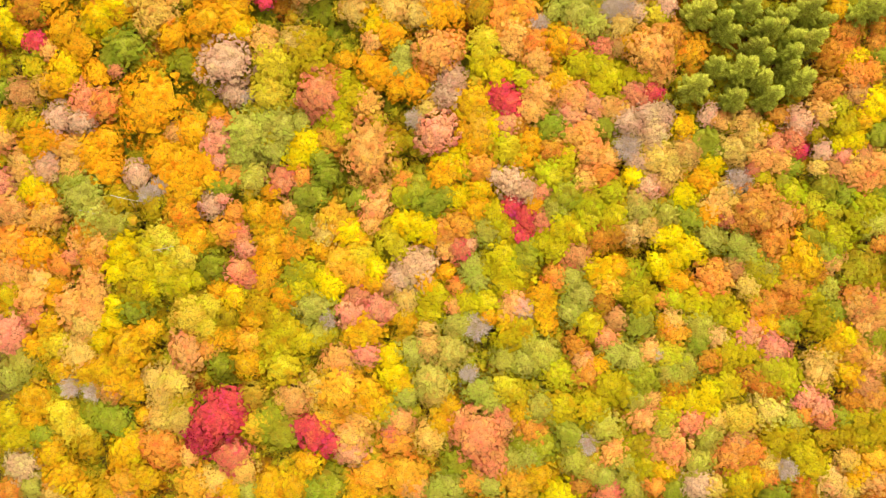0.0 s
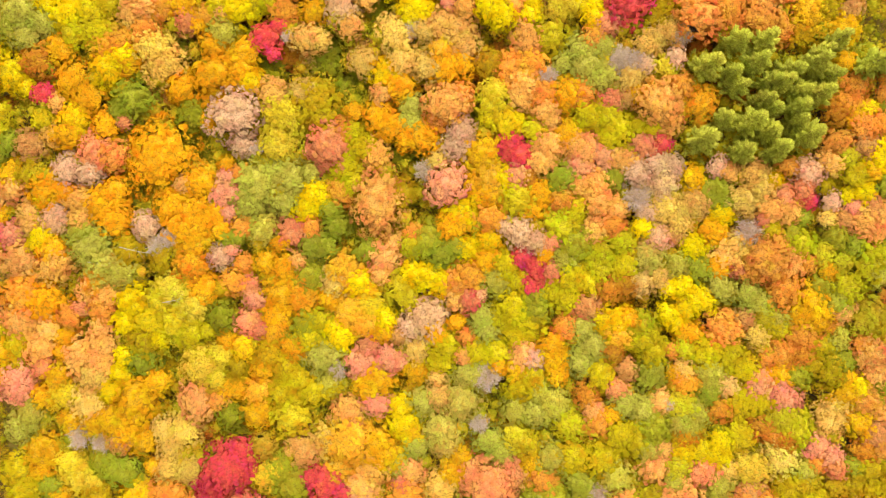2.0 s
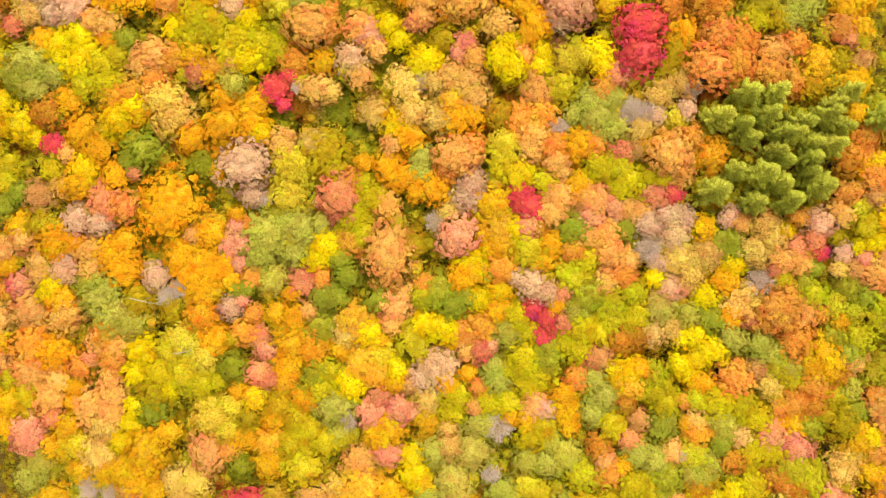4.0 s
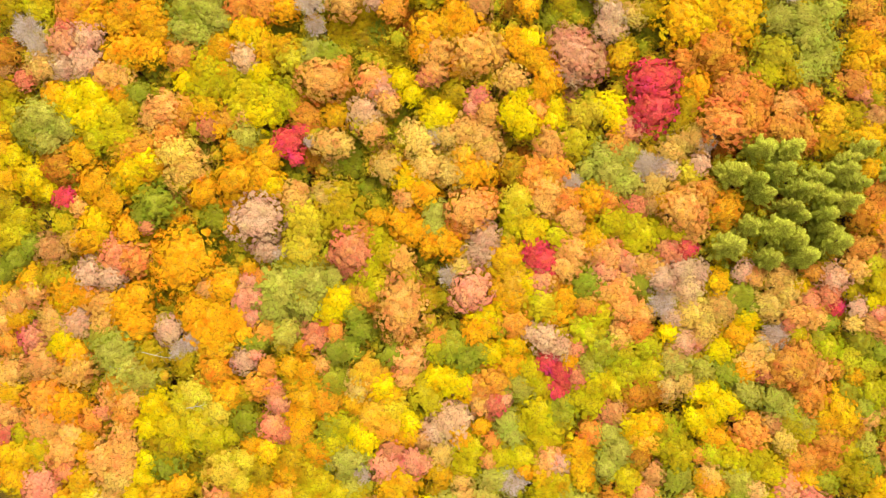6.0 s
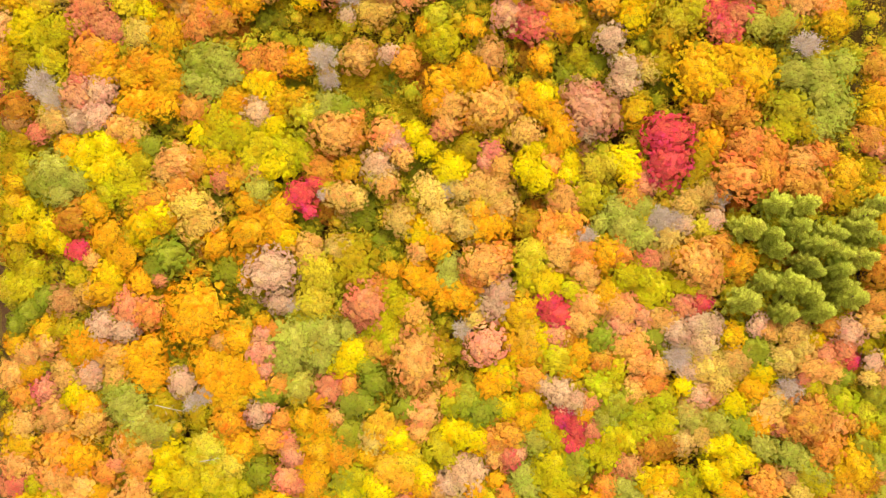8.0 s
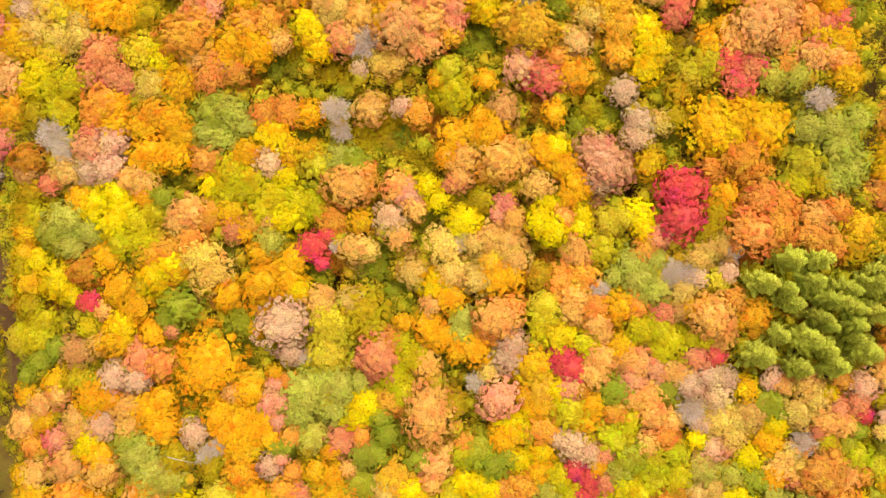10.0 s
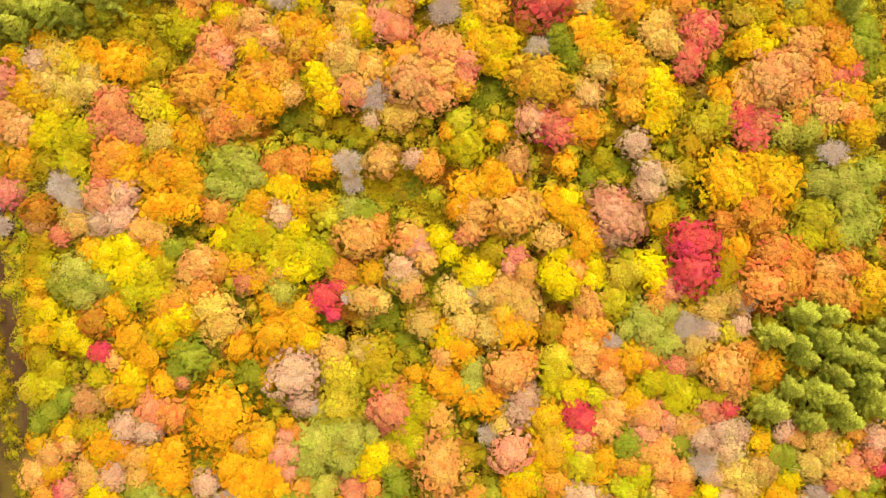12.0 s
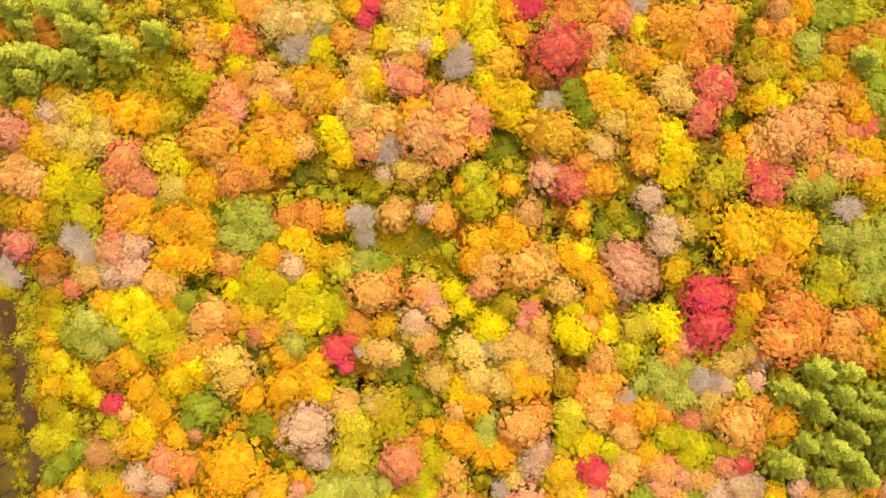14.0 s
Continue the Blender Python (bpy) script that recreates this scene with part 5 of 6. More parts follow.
plant("D", -29.1, 55.5, 2.4, 7.7)
plant("D", -26.9, 55.8, 1.9, 7.9)
plant("D", -22.0, 58.8, 1.7, 7.9)
plant("S", -18.3, 57.8, 2.2, 13.2)
plant("V", -15.5, 58.9, 1.2, 8.1)
plant("OA", -11.4, 57.1, 1.9, 13.3)
plant("F", -13.8, 57.9, 1.3, 13.5)
plant("FC", -33.2, 51.0, 2.3, 13.2)
plant("A", -36.4, 52.3, 2.0, 13.3)
plant("A", -29.7, 52.0, 1.8, 13.4)
plant("AM", -27.2, 51.9, 2.0, 13.3)
plant("LK", -26.0, 50.3, 2.6, 13.1)
plant("K", -22.7, 50.9, 2.3, 13.2)
plant("G", -20.6, 50.4, 1.9, 13.3)
plant("Y", -30.7, 48.8, 1.8, 13.4)
plant("A", -28.4, 49.5, 1.5, 8.0)
plant("L", -35.8, 47.8, 2.0, 13.3)
plant("LY", -32.5, 46.1, 2.8, 13.0)
plant("LY", -28.4, 44.7, 2.8, 13.0)
plant("LY", -34.2, 44.1, 2.2, 13.3)
plant("YL", -30.9, 42.8, 2.5, 13.1)
plant("L", -26.6, 44.6, 2.0, 13.3)
plant("SO", -21.7, 47.0, 2.9, 14.5)
plant("O", -19.8, 47.2, 2.1, 13.3)
plant("O", -18.9, 49.1, 1.3, 13.5)
plant("OA", -24.2, 42.5, 2.3, 13.2)
plant("AM", -20.0, 41.9, 1.8, 13.4)
plant("M", -16.9, 56.6, 2.4, 7.7)
plant("M", -19.5, 55.5, 2.4, 7.7)
plant("M", -18.7, 53.3, 2.0, 7.8)
plant("M", -15.2, 56.9, 2.0, 7.8)
plant("MB", -11.8, 55.6, 2.5, 7.6)
plant("B", -8.4, 56.6, 1.7, 7.9)
plant("DM", -15.3, 52.8, 2.4, 7.7)
plant("M", -12.7, 51.8, 2.0, 7.8)
plant("B", -9.3, 53.8, 1.8, 7.9)
plant("M", -11.1, 50.1, 1.9, 7.9)
plant("D", -17.1, 49.5, 1.5, 8.0)
plant("SO", -14.5, 46.9, 2.1, 13.3)
plant("PF", -12.9, 45.7, 1.9, 13.3)
plant("Y", -10.4, 46.7, 1.6, 13.4)
plant("Y", -8.8, 44.7, 1.6, 13.4)
plant("S", -12.1, 43.6, 1.6, 13.4)
plant("FS", -15.8, 42.2, 2.3, 13.2)
plant("S", -14.6, 39.7, 1.8, 13.4)
plant("M", -12.9, 42.2, 1.9, 7.9)
plant("D", -10.8, 43.0, 2.4, 7.7)
plant("D", -10.0, 40.0, 1.7, 7.9)
plant("Y", -5.3, 41.4, 2.2, 13.2)
plant("A", -6.3, 53.8, 2.2, 13.2)
plant("SA", -5.1, 51.0, 2.7, 13.0)
plant("A", -7.5, 51.0, 1.6, 13.4)
plant("S", -5.6, 47.8, 1.8, 13.4)
plant("V", -6.4, 47.0, 1.4, 13.5)
plant("CS", -20.9, 38.3, 2.3, 13.2)
plant("C", -18.8, 37.8, 1.3, 13.5)
plant("W", -23.8, 38.4, 1.0, 13.7)
plant("R", -27.2, 38.5, 2.1, 13.3)
plant("R", -25.0, 40.1, 1.1, 13.6)
plant("KL", -33.5, 39.5, 2.2, 13.3)
plant("A", -34.9, 37.5, 2.0, 13.3)
plant("A", -30.2, 36.6, 2.2, 13.3)
plant("GD", -18.2, 37.3, 2.4, 7.7)
plant("S", -13.0, 37.1, 1.9, 7.9)
plant("B", -24.4, 37.1, 1.9, 7.9)
plant("C", -7.7, 38.3, 2.7, 13.0)
plant("W", -5.3, 38.6, 1.4, 13.5)
plant("OA", -35.9, 42.0, 1.5, 13.5)
plant("S", -33.4, 42.4, 1.3, 13.5)
plant("A", -36.5, 49.0, 1.3, 13.5)
plant("D", -27.0, 36.2, 1.4, 8.0)
plant("A", -2.6, 56.3, 1.3, 13.5)
plant("A", -1.1, 54.1, 2.6, 13.1)
plant("A", -3.5, 54.1, 1.9, 13.3)
plant("TS", 0.6, 57.2, 2.2, 13.2)
plant("SA", 0.4, 50.1, 3.0, 14.4)
plant("S", 2.9, 50.3, 1.9, 13.3)
plant("AS", -1.6, 48.5, 1.9, 13.3)
plant("BM", 5.9, 58.0, 2.3, 7.7)
plant("A", 7.7, 56.5, 1.6, 13.4)
plant("A", 6.5, 51.1, 2.2, 13.2)
plant("Y", 8.0, 51.8, 1.6, 13.4)
plant("A", 9.2, 49.0, 2.2, 13.2)
plant("SC", 5.2, 46.3, 2.1, 13.3)
plant("A", 10.7, 46.6, 2.1, 13.3)
plant("A", 9.5, 44.6, 1.6, 13.4)
plant("PF", 14.2, 49.4, 3.5, 14.2)
plant("PF", 16.3, 48.4, 2.1, 13.3)
plant("P", 13.2, 51.6, 1.6, 13.4)
plant("F", 13.9, 46.8, 1.7, 13.4)
plant("MD", 13.4, 57.8, 2.5, 7.6)
plant("D", 11.3, 55.3, 2.0, 7.8)
plant("D", 16.3, 56.4, 2.0, 7.8)
plant("FW", 19.5, 55.0, 2.0, 13.3)
plant("F", 19.1, 53.0, 1.9, 13.3)
plant("C", 22.5, 54.8, 1.7, 13.4)
plant("AM", 20.9, 49.0, 1.9, 13.3)
plant("B", 20.7, 48.7, 1.8, 7.9)
plant("D", 24.8, 53.1, 2.5, 7.6)
plant("M", 24.0, 55.5, 1.6, 13.4)
plant("M", -2.4, 44.5, 1.9, 13.3)
plant("PR", 0.5, 44.0, 1.4, 13.5)
plant("P", -0.5, 42.4, 1.1, 13.6)
plant("Y", -4.1, 42.1, 1.6, 13.4)
plant("SA", 1.9, 41.6, 1.8, 13.4)
plant("Y", 5.4, 41.2, 2.0, 14.8)
plant("Y", 6.9, 40.0, 1.9, 14.8)
plant("Y", 6.7, 43.8, 1.4, 13.5)
plant("OS", 8.7, 41.8, 1.7, 13.4)
plant("Y", 11.4, 42.1, 1.3, 13.5)
plant("Y", 11.0, 40.5, 1.6, 13.4)
plant("PS", 14.0, 44.4, 2.0, 7.8)
plant("EM", 15.0, 40.9, 2.1, 13.3)
plant("EM", 16.9, 41.6, 1.7, 13.4)
plant("Y", 19.3, 42.0, 2.2, 13.2)
plant("YA", 20.0, 39.9, 1.6, 13.4)
plant("VP", 21.6, 38.7, 1.6, 13.4)
plant("LE", 13.8, 37.3, 2.4, 13.1)
plant("SC", -1.3, 39.3, 2.2, 13.2)
plant("C", -3.7, 38.5, 1.8, 13.4)
plant("SC", 1.1, 38.4, 2.4, 13.1)
plant("SC", 1.9, 36.4, 2.2, 13.2)
plant("AC", -1.3, 35.7, 2.1, 13.3)
plant("SO", 10.6, 37.0, 2.5, 13.1)
plant("B", 7.2, 36.1, 1.7, 7.9)
plant("K", 18.5, 35.3, 2.4, 13.1)
plant("K", 21.2, 35.6, 1.7, 13.4)
plant("O", 20.0, 36.8, 1.7, 13.4)
plant("W", 23.8, 34.3, 1.6, 13.4)
plant("AY", 29.2, 53.6, 3.9, 14.1)
plant("AY", 35.5, 53.0, 3.8, 14.1)
plant("AY", 32.3, 53.9, 3.2, 14.3)
plant("OA", 33.0, 49.7, 2.8, 14.5)
plant("R", 24.8, 45.4, 2.8, 14.5)
plant("R", 24.6, 41.6, 3.0, 14.4)
plant("P", 22.7, 39.5, 1.6, 13.4)
plant("O", 29.3, 48.2, 1.9, 13.3)
plant("OA", 34.2, 48.0, 2.6, 13.0)
plant("OV", 36.2, 43.4, 3.4, 12.7)
plant("OV", 34.1, 39.3, 3.1, 14.4)
plant("O", 38.3, 40.1, 2.8, 13.0)
plant("O", 38.6, 43.2, 2.2, 13.2)
plant("A", 30.8, 44.3, 2.2, 13.2)
plant("MA", 28.9, 44.7, 1.6, 13.4)
plant("M", 29.7, 41.6, 2.0, 13.3)
plant("M", 28.5, 39.7, 1.9, 13.3)
plant("W", 31.9, 36.8, 1.6, 13.4)
plant("CB", 30.8, 37.7, 2.0, 13.3)
plant("C", 28.5, 36.9, 1.7, 13.4)
plant("C", 27.4, 35.8, 1.9, 13.3)
plant("B", 35.0, 35.5, 2.0, 7.8)
plant("K", 41.5, 53.0, 2.3, 13.1)
plant("K", 44.8, 53.2, 2.3, 13.1)
plant("KG", 45.6, 50.5, 2.7, 13.0)
plant("LK", 41.2, 48.4, 2.6, 13.0)
plant("KG", 46.6, 47.4, 2.6, 13.0)
plant("K", 44.7, 45.9, 2.0, 13.3)
plant("M", 43.2, 45.6, 1.7, 13.4)
plant("L", 40.3, 45.7, 1.7, 13.4)
plant("KG", 48.0, 54.1, 1.8, 13.3)
plant("K", 41.9, 57.3, 1.6, 7.9)
plant("AM", 52.3, 49.4, 2.0, 13.3)
plant("AM", 51.9, 46.8, 1.8, 13.3)
plant("OT", 51.3, 44.2, 2.1, 13.2)
plant("V", 52.2, 42.6, 1.2, 13.5)
plant("AM", 53.7, 44.1, 1.5, 13.4)
plant("OM", 52.4, 54.0, 2.0, 13.3)
plant("OB", 53.7, 51.6, 1.5, 13.4)
plant("SO", 43.3, 41.4, 2.3, 13.1)
plant("OB", 45.4, 42.1, 1.7, 13.4)
plant("OS", 42.7, 38.4, 2.8, 13.0)
plant("O", 44.8, 37.2, 2.2, 13.2)
plant("AE", 48.5, 39.4, 2.4, 13.1)
plant("MA", 47.8, 36.7, 2.3, 13.1)
plant("AY", 52.9, 37.3, 2.3, 13.1)
plant("M", 51.2, 39.6, 1.7, 13.4)
plant("T", 53.7, 39.5, 1.5, 13.4)
plant("N", 38.6, 35.5, 2.0, 14.3)
plant("N", 42.2, 35.1, 2.0, 14.3)
plant("N", 51.5, 34.9, 1.7, 14.4)
plant("N", 49.4, 33.5, 1.5, 14.4)
plant("AM", 54.1, 47.8, 1.5, 13.4)
plant("ST", -72.1, 12.7, 2.3, 13.3)
plant("AM", -69.3, 12.7, 1.7, 13.4)
plant("OB", -71.3, 9.3, 1.7, 13.4)
plant("SC", -71.0, 4.9, 2.1, 13.3)
plant("AM", -72.7, 4.5, 1.6, 13.5)
plant("AM", -71.6, 1.4, 2.4, 13.2)
plant("ST", -72.2, -1.2, 2.4, 13.2)
plant("VR", -72.6, -4.6, 2.1, 13.3)
plant("LM", -69.4, -4.6, 1.4, 13.5)
plant("AM", -71.8, -7.7, 1.7, 13.4)
plant("AY", -69.2, -8.2, 2.4, 13.2)
plant("AM", -71.1, -11.2, 2.4, 13.2)
plant("LM", -68.9, -8.7, 1.3, 8.1)
plant("AM", -69.8, 34.1, 2.2, 13.3)
plant("LM", -70.9, 25.6, 2.2, 13.3)
plant("G", -69.2, 22.2, 1.9, 13.4)
plant("G", -71.2, 20.1, 1.7, 13.4)
plant("B", -73.3, 31.1, 1.6, 8.0)
plant("LM", -68.4, 28.1, 2.0, 13.3)
plant("AM", -71.8, 17.0, 1.7, 13.4)
plant("ST", -69.7, 15.3, 2.1, 13.3)
plant("N", -62.1, 87.8, 2.9, 14.0)
plant("N", -67.0, 88.6, 2.1, 14.3)
plant("N", -62.3, 84.1, 3.6, 13.7)
plant("N", -57.9, 82.6, 2.4, 14.1)
plant("N", -72.2, 81.8, 2.5, 14.1)
plant("N", -68.8, 81.7, 2.5, 14.1)
plant("N", -66.3, 80.4, 2.5, 14.1)
plant("N", -63.4, 80.7, 2.3, 14.2)
plant("N", -73.4, 79.8, 2.1, 14.3)
plant("N", -70.5, 78.0, 2.0, 14.3)
plant("N", -74.6, 77.7, 1.5, 14.5)
plant("N", -73.7, 88.8, 2.1, 14.3)
plant("N", -71.1, 86.2, 1.3, 14.5)
plant("N", -52.3, 84.8, 1.9, 14.3)
plant("OB", -68.8, 87.4, 2.0, 13.3)
plant("BO", -68.4, 84.9, 2.1, 13.3)
plant("B", -77.5, 86.8, 2.1, 7.8)
plant("B", -60.2, 90.6, 1.9, 7.9)
plant("A", -57.9, 86.1, 1.2, 8.1)
plant("M", -54.3, 90.7, 1.7, 7.9)
plant("Y", -48.5, 90.8, 1.5, 8.0)
plant("M", -56.4, 81.8, 2.2, 7.8)
plant("M", -52.8, 82.5, 2.2, 7.8)
plant("M", -54.7, 79.1, 2.6, 7.6)
plant("M", -52.0, 77.3, 2.6, 7.6)
plant("M", -57.3, 78.3, 2.1, 7.8)
plant("M", -50.3, 74.6, 2.4, 7.7)
plant("L", -46.2, 78.3, 2.6, 13.1)
plant("SO", -44.8, 83.1, 2.9, 13.0)
plant("A", -43.4, 84.5, 1.9, 13.3)
plant("O", -45.6, 80.2, 1.6, 13.4)
plant("Y", -46.7, 83.9, 1.3, 13.5)
plant("PV", -74.3, 71.5, 2.8, 14.5)
plant("AM", -71.3, 70.0, 3.0, 13.0)
plant("AM", -69.5, 69.1, 2.5, 13.1)
plant("AM", -67.6, 76.9, 1.8, 13.4)
plant("CY", -65.6, 74.4, 2.5, 13.1)
plant("F", -68.5, 74.0, 2.0, 13.3)
plant("YC", -63.5, 73.9, 2.3, 13.2)
plant("A", -60.9, 74.6, 2.0, 13.3)
plant("C", -67.0, 70.7, 2.5, 13.1)
plant("CM", -63.6, 69.3, 2.5, 13.1)
plant("C", -60.9, 72.1, 1.8, 13.4)
plant("C", -60.6, 70.1, 2.0, 13.3)
plant("YC", -64.8, 67.3, 2.0, 13.3)
plant("A", -56.9, 73.3, 3.0, 13.0)
plant("A", -53.5, 72.4, 2.3, 13.2)
plant("M", -50.9, 72.7, 2.0, 13.3)
plant("D", -49.4, 71.1, 1.5, 8.0)
plant("AM", -72.2, 74.9, 1.5, 13.5)
plant("ST", -73.0, 67.1, 2.2, 13.3)
plant("ST", -74.8, 65.1, 2.5, 13.1)
plant("SF", -71.9, 64.2, 2.8, 13.0)
plant("YL", -66.6, 64.9, 2.1, 13.3)
plant("YM", -67.9, 62.8, 2.0, 13.3)
plant("LY", -64.6, 62.8, 2.6, 13.1)
plant("L", -62.0, 63.1, 2.3, 13.2)
plant("M", -59.4, 63.8, 1.5, 13.5)
plant("VO", -57.4, 67.1, 2.8, 13.0)
plant("V", -59.1, 64.3, 2.3, 13.2)
plant("V", -56.1, 63.8, 2.3, 13.2)
plant("VP", -54.4, 62.9, 1.8, 13.4)
plant("YC", -51.1, 67.4, 3.0, 13.0)
plant("Y", -48.5, 66.9, 2.3, 13.2)
plant("CY", -50.4, 62.4, 2.5, 13.1)
plant("A", -46.2, 62.7, 3.0, 13.0)
plant("OA", -44.7, 69.0, 3.2, 14.4)
plant("SO", -43.8, 71.6, 2.4, 13.1)
plant("S", -43.5, 66.7, 2.3, 13.2)
plant("OA", -57.2, 60.1, 3.0, 13.0)
plant("AO", -71.1, 59.2, 2.5, 13.1)
plant("PR", -73.9, 55.1, 2.3, 13.2)
plant("MA", -74.5, 59.7, 2.0, 13.3)
plant("W", -75.0, 49.7, 1.7, 13.4)
plant("W", -76.0, 51.8, 1.5, 13.5)
plant("YM", -41.1, 87.6, 1.9, 13.3)
plant("O", -37.8, 87.9, 2.7, 13.0)
plant("Y", -42.0, 84.4, 1.6, 13.4)
plant("OV", -39.6, 82.7, 2.3, 13.2)
plant("Y", -40.1, 79.9, 1.9, 13.3)
plant("OS", -39.7, 77.5, 1.9, 13.3)
plant("SP", -36.3, 78.4, 1.8, 13.4)
plant("CW", -34.5, 85.6, 2.7, 13.0)
plant("CW", -31.2, 85.4, 2.7, 13.0)
plant("WC", -31.3, 81.8, 2.7, 13.0)
plant("CM", -27.9, 85.9, 2.2, 13.2)
plant("W", -27.9, 84.3, 1.4, 13.5)
plant("YM", -28.0, 81.6, 2.2, 13.2)
plant("OA", -24.7, 82.6, 1.9, 13.3)
plant("TO", -22.3, 82.0, 1.9, 13.3)
plant("A", -23.4, 86.8, 1.3, 13.5)
plant("R", -21.8, 85.1, 1.3, 13.5)
plant("R", -20.6, 87.1, 1.4, 13.5)
plant("YA", -19.1, 82.3, 2.0, 13.3)
plant("SC", -17.5, 86.2, 1.9, 13.3)
plant("CY", -15.1, 85.4, 2.8, 13.0)
plant("YC", -12.8, 84.5, 2.7, 13.0)
plant("CY", -16.4, 81.5, 2.7, 13.0)
plant("F", -13.2, 81.2, 1.4, 13.5)
plant("Y", -11.6, 81.2, 1.6, 13.4)
plant("CA", -22.4, 78.5, 2.4, 13.1)
plant("YA", -20.9, 76.9, 2.2, 13.2)
plant("C", -22.5, 75.8, 2.1, 13.3)
plant("PV", -16.9, 77.6, 2.7, 13.0)
plant("V", -15.3, 75.8, 1.7, 13.4)
plant("OV", -15.2, 79.0, 1.7, 13.4)
plant("M", -12.1, 78.7, 2.0, 7.8)
plant("VS", -42.0, 75.2, 2.9, 13.0)
plant("P", -40.7, 73.4, 1.5, 13.5)
plant("S", -37.2, 75.7, 1.4, 13.5)
plant("AY", -35.7, 74.4, 2.1, 13.3)
plant("SF", -33.5, 75.9, 2.1, 13.3)
plant("A", -30.6, 77.0, 2.1, 13.3)
plant("AO", -28.2, 76.5, 2.6, 13.1)
plant("OA", -29.1, 74.5, 2.7, 13.0)
plant("AY", -25.7, 75.1, 2.1, 13.3)
plant("CS", -24.2, 73.5, 2.4, 13.1)
plant("C", -22.6, 72.2, 2.1, 13.3)
plant("C", -23.8, 70.7, 1.9, 13.3)
plant("OS", -42.5, 71.5, 2.1, 13.3)
plant("O", -35.8, 70.8, 2.1, 13.3)
plant("OA", -32.5, 71.1, 2.3, 13.2)
plant("A", -36.8, 68.6, 3.6, 12.7)
plant("A", -38.5, 66.5, 2.4, 13.1)
plant("A", -35.1, 67.2, 2.6, 13.1)
plant("A", -33.4, 67.1, 1.8, 13.4)
plant("S", -30.9, 67.8, 1.6, 13.4)
plant("Y", -26.7, 70.4, 2.2, 13.2)
plant("AY", -26.0, 68.4, 2.4, 13.1)
plant("YA", -25.2, 66.4, 1.8, 13.4)
plant("SA", -19.4, 70.9, 2.2, 13.2)
plant("SP", -21.9, 67.9, 2.4, 13.1)
plant("WF", -18.7, 67.0, 2.4, 13.1)
plant("D", -18.1, 74.8, 1.7, 7.9)
plant("AS", -14.6, 72.0, 2.4, 13.1)
plant("SF", -13.9, 68.6, 3.1, 14.4)
plant("SP", -12.3, 70.7, 2.1, 13.3)
plant("A", -15.5, 69.6, 2.1, 13.3)
plant("SP", -11.6, 66.3, 2.1, 13.3)
plant("CA", -16.0, 64.1, 2.1, 13.3)
plant("CA", -14.4, 64.4, 1.7, 13.4)
plant("D", -31.5, 67.4, 1.7, 7.9)
plant("M", -28.9, 66.9, 1.9, 7.9)
plant("OT", -41.0, 65.8, 2.1, 13.3)
plant("OV", -41.5, 63.4, 2.3, 13.2)
plant("O", -37.7, 64.1, 2.1, 13.3)
plant("V", -39.3, 64.5, 1.3, 13.5)
plant("D", -32.1, 64.5, 2.2, 7.8)
plant("DM", -29.4, 64.8, 1.9, 7.9)
plant("M", -24.3, 63.8, 2.0, 7.8)
plant("M", -21.8, 62.5, 1.7, 7.9)
plant("F", -19.6, 63.4, 1.1, 13.6)
plant("B", -35.6, 62.9, 1.7, 7.9)
plant("YA", -9.6, 85.1, 2.0, 13.3)
plant("YE", -5.6, 85.1, 2.7, 13.0)
plant("YE", -4.9, 81.5, 2.2, 13.2)
plant("A", -7.2, 86.2, 1.6, 13.4)
plant("A", -1.7, 85.6, 1.9, 13.3)
plant("A", -0.6, 82.5, 2.0, 13.3)
plant("R", 1.0, 86.0, 2.3, 13.1)
plant("RV", 5.1, 79.7, 4.0, 14.0)
plant("O", 6.9, 84.9, 2.6, 13.0)
plant("OA", 9.1, 85.5, 2.0, 13.3)
plant("T", 4.8, 83.3, 1.4, 13.5)
plant("SO", 10.3, 82.0, 2.3, 13.1)
plant("OA", 9.5, 80.1, 2.2, 13.2)
plant("OV", 12.6, 85.0, 2.3, 13.1)
plant("VF", 14.4, 83.7, 1.8, 13.3)
plant("WK", 15.9, 85.4, 1.5, 13.4)
plant("Y", 15.9, 82.8, 1.4, 13.5)
plant("OA", 18.6, 83.1, 2.1, 13.2)
plant("OA", 15.6, 78.4, 2.6, 13.0)
plant("A", 17.4, 77.8, 1.9, 13.3)
plant("CW", 10.6, 78.5, 1.4, 13.5)
plant("M", 12.5, 78.0, 1.2, 13.5)
plant("W", -8.9, 78.1, 2.2, 13.2)
plant("WF", -8.5, 80.0, 1.9, 13.3)
plant("S", -9.7, 81.9, 1.3, 13.5)
plant("AC", -2.6, 78.7, 2.5, 13.1)
plant("Y", -5.0, 76.3, 1.4, 13.5)
plant("AY", -2.3, 73.2, 3.0, 12.9)
plant("YA", -0.4, 73.9, 1.9, 13.3)
plant("A", -4.3, 74.4, 2.0, 13.3)
plant("YA", -1.6, 71.2, 1.9, 13.3)
plant("SP", -10.6, 73.4, 2.4, 13.1)
plant("SP", -8.2, 73.3, 1.9, 13.3)
plant("VP", -5.9, 71.3, 2.0, 13.3)
plant("VP", -6.4, 69.3, 1.6, 13.4)
plant("S", -9.5, 69.9, 2.5, 13.1)
plant("SP", -10.0, 67.1, 2.2, 13.2)
plant("AS", -6.8, 67.8, 1.6, 13.4)
plant("WC", 4.3, 73.0, 1.9, 13.3)
plant("DG", 7.5, 73.7, 2.0, 13.3)
plant("DG", 8.6, 71.7, 1.9, 13.3)
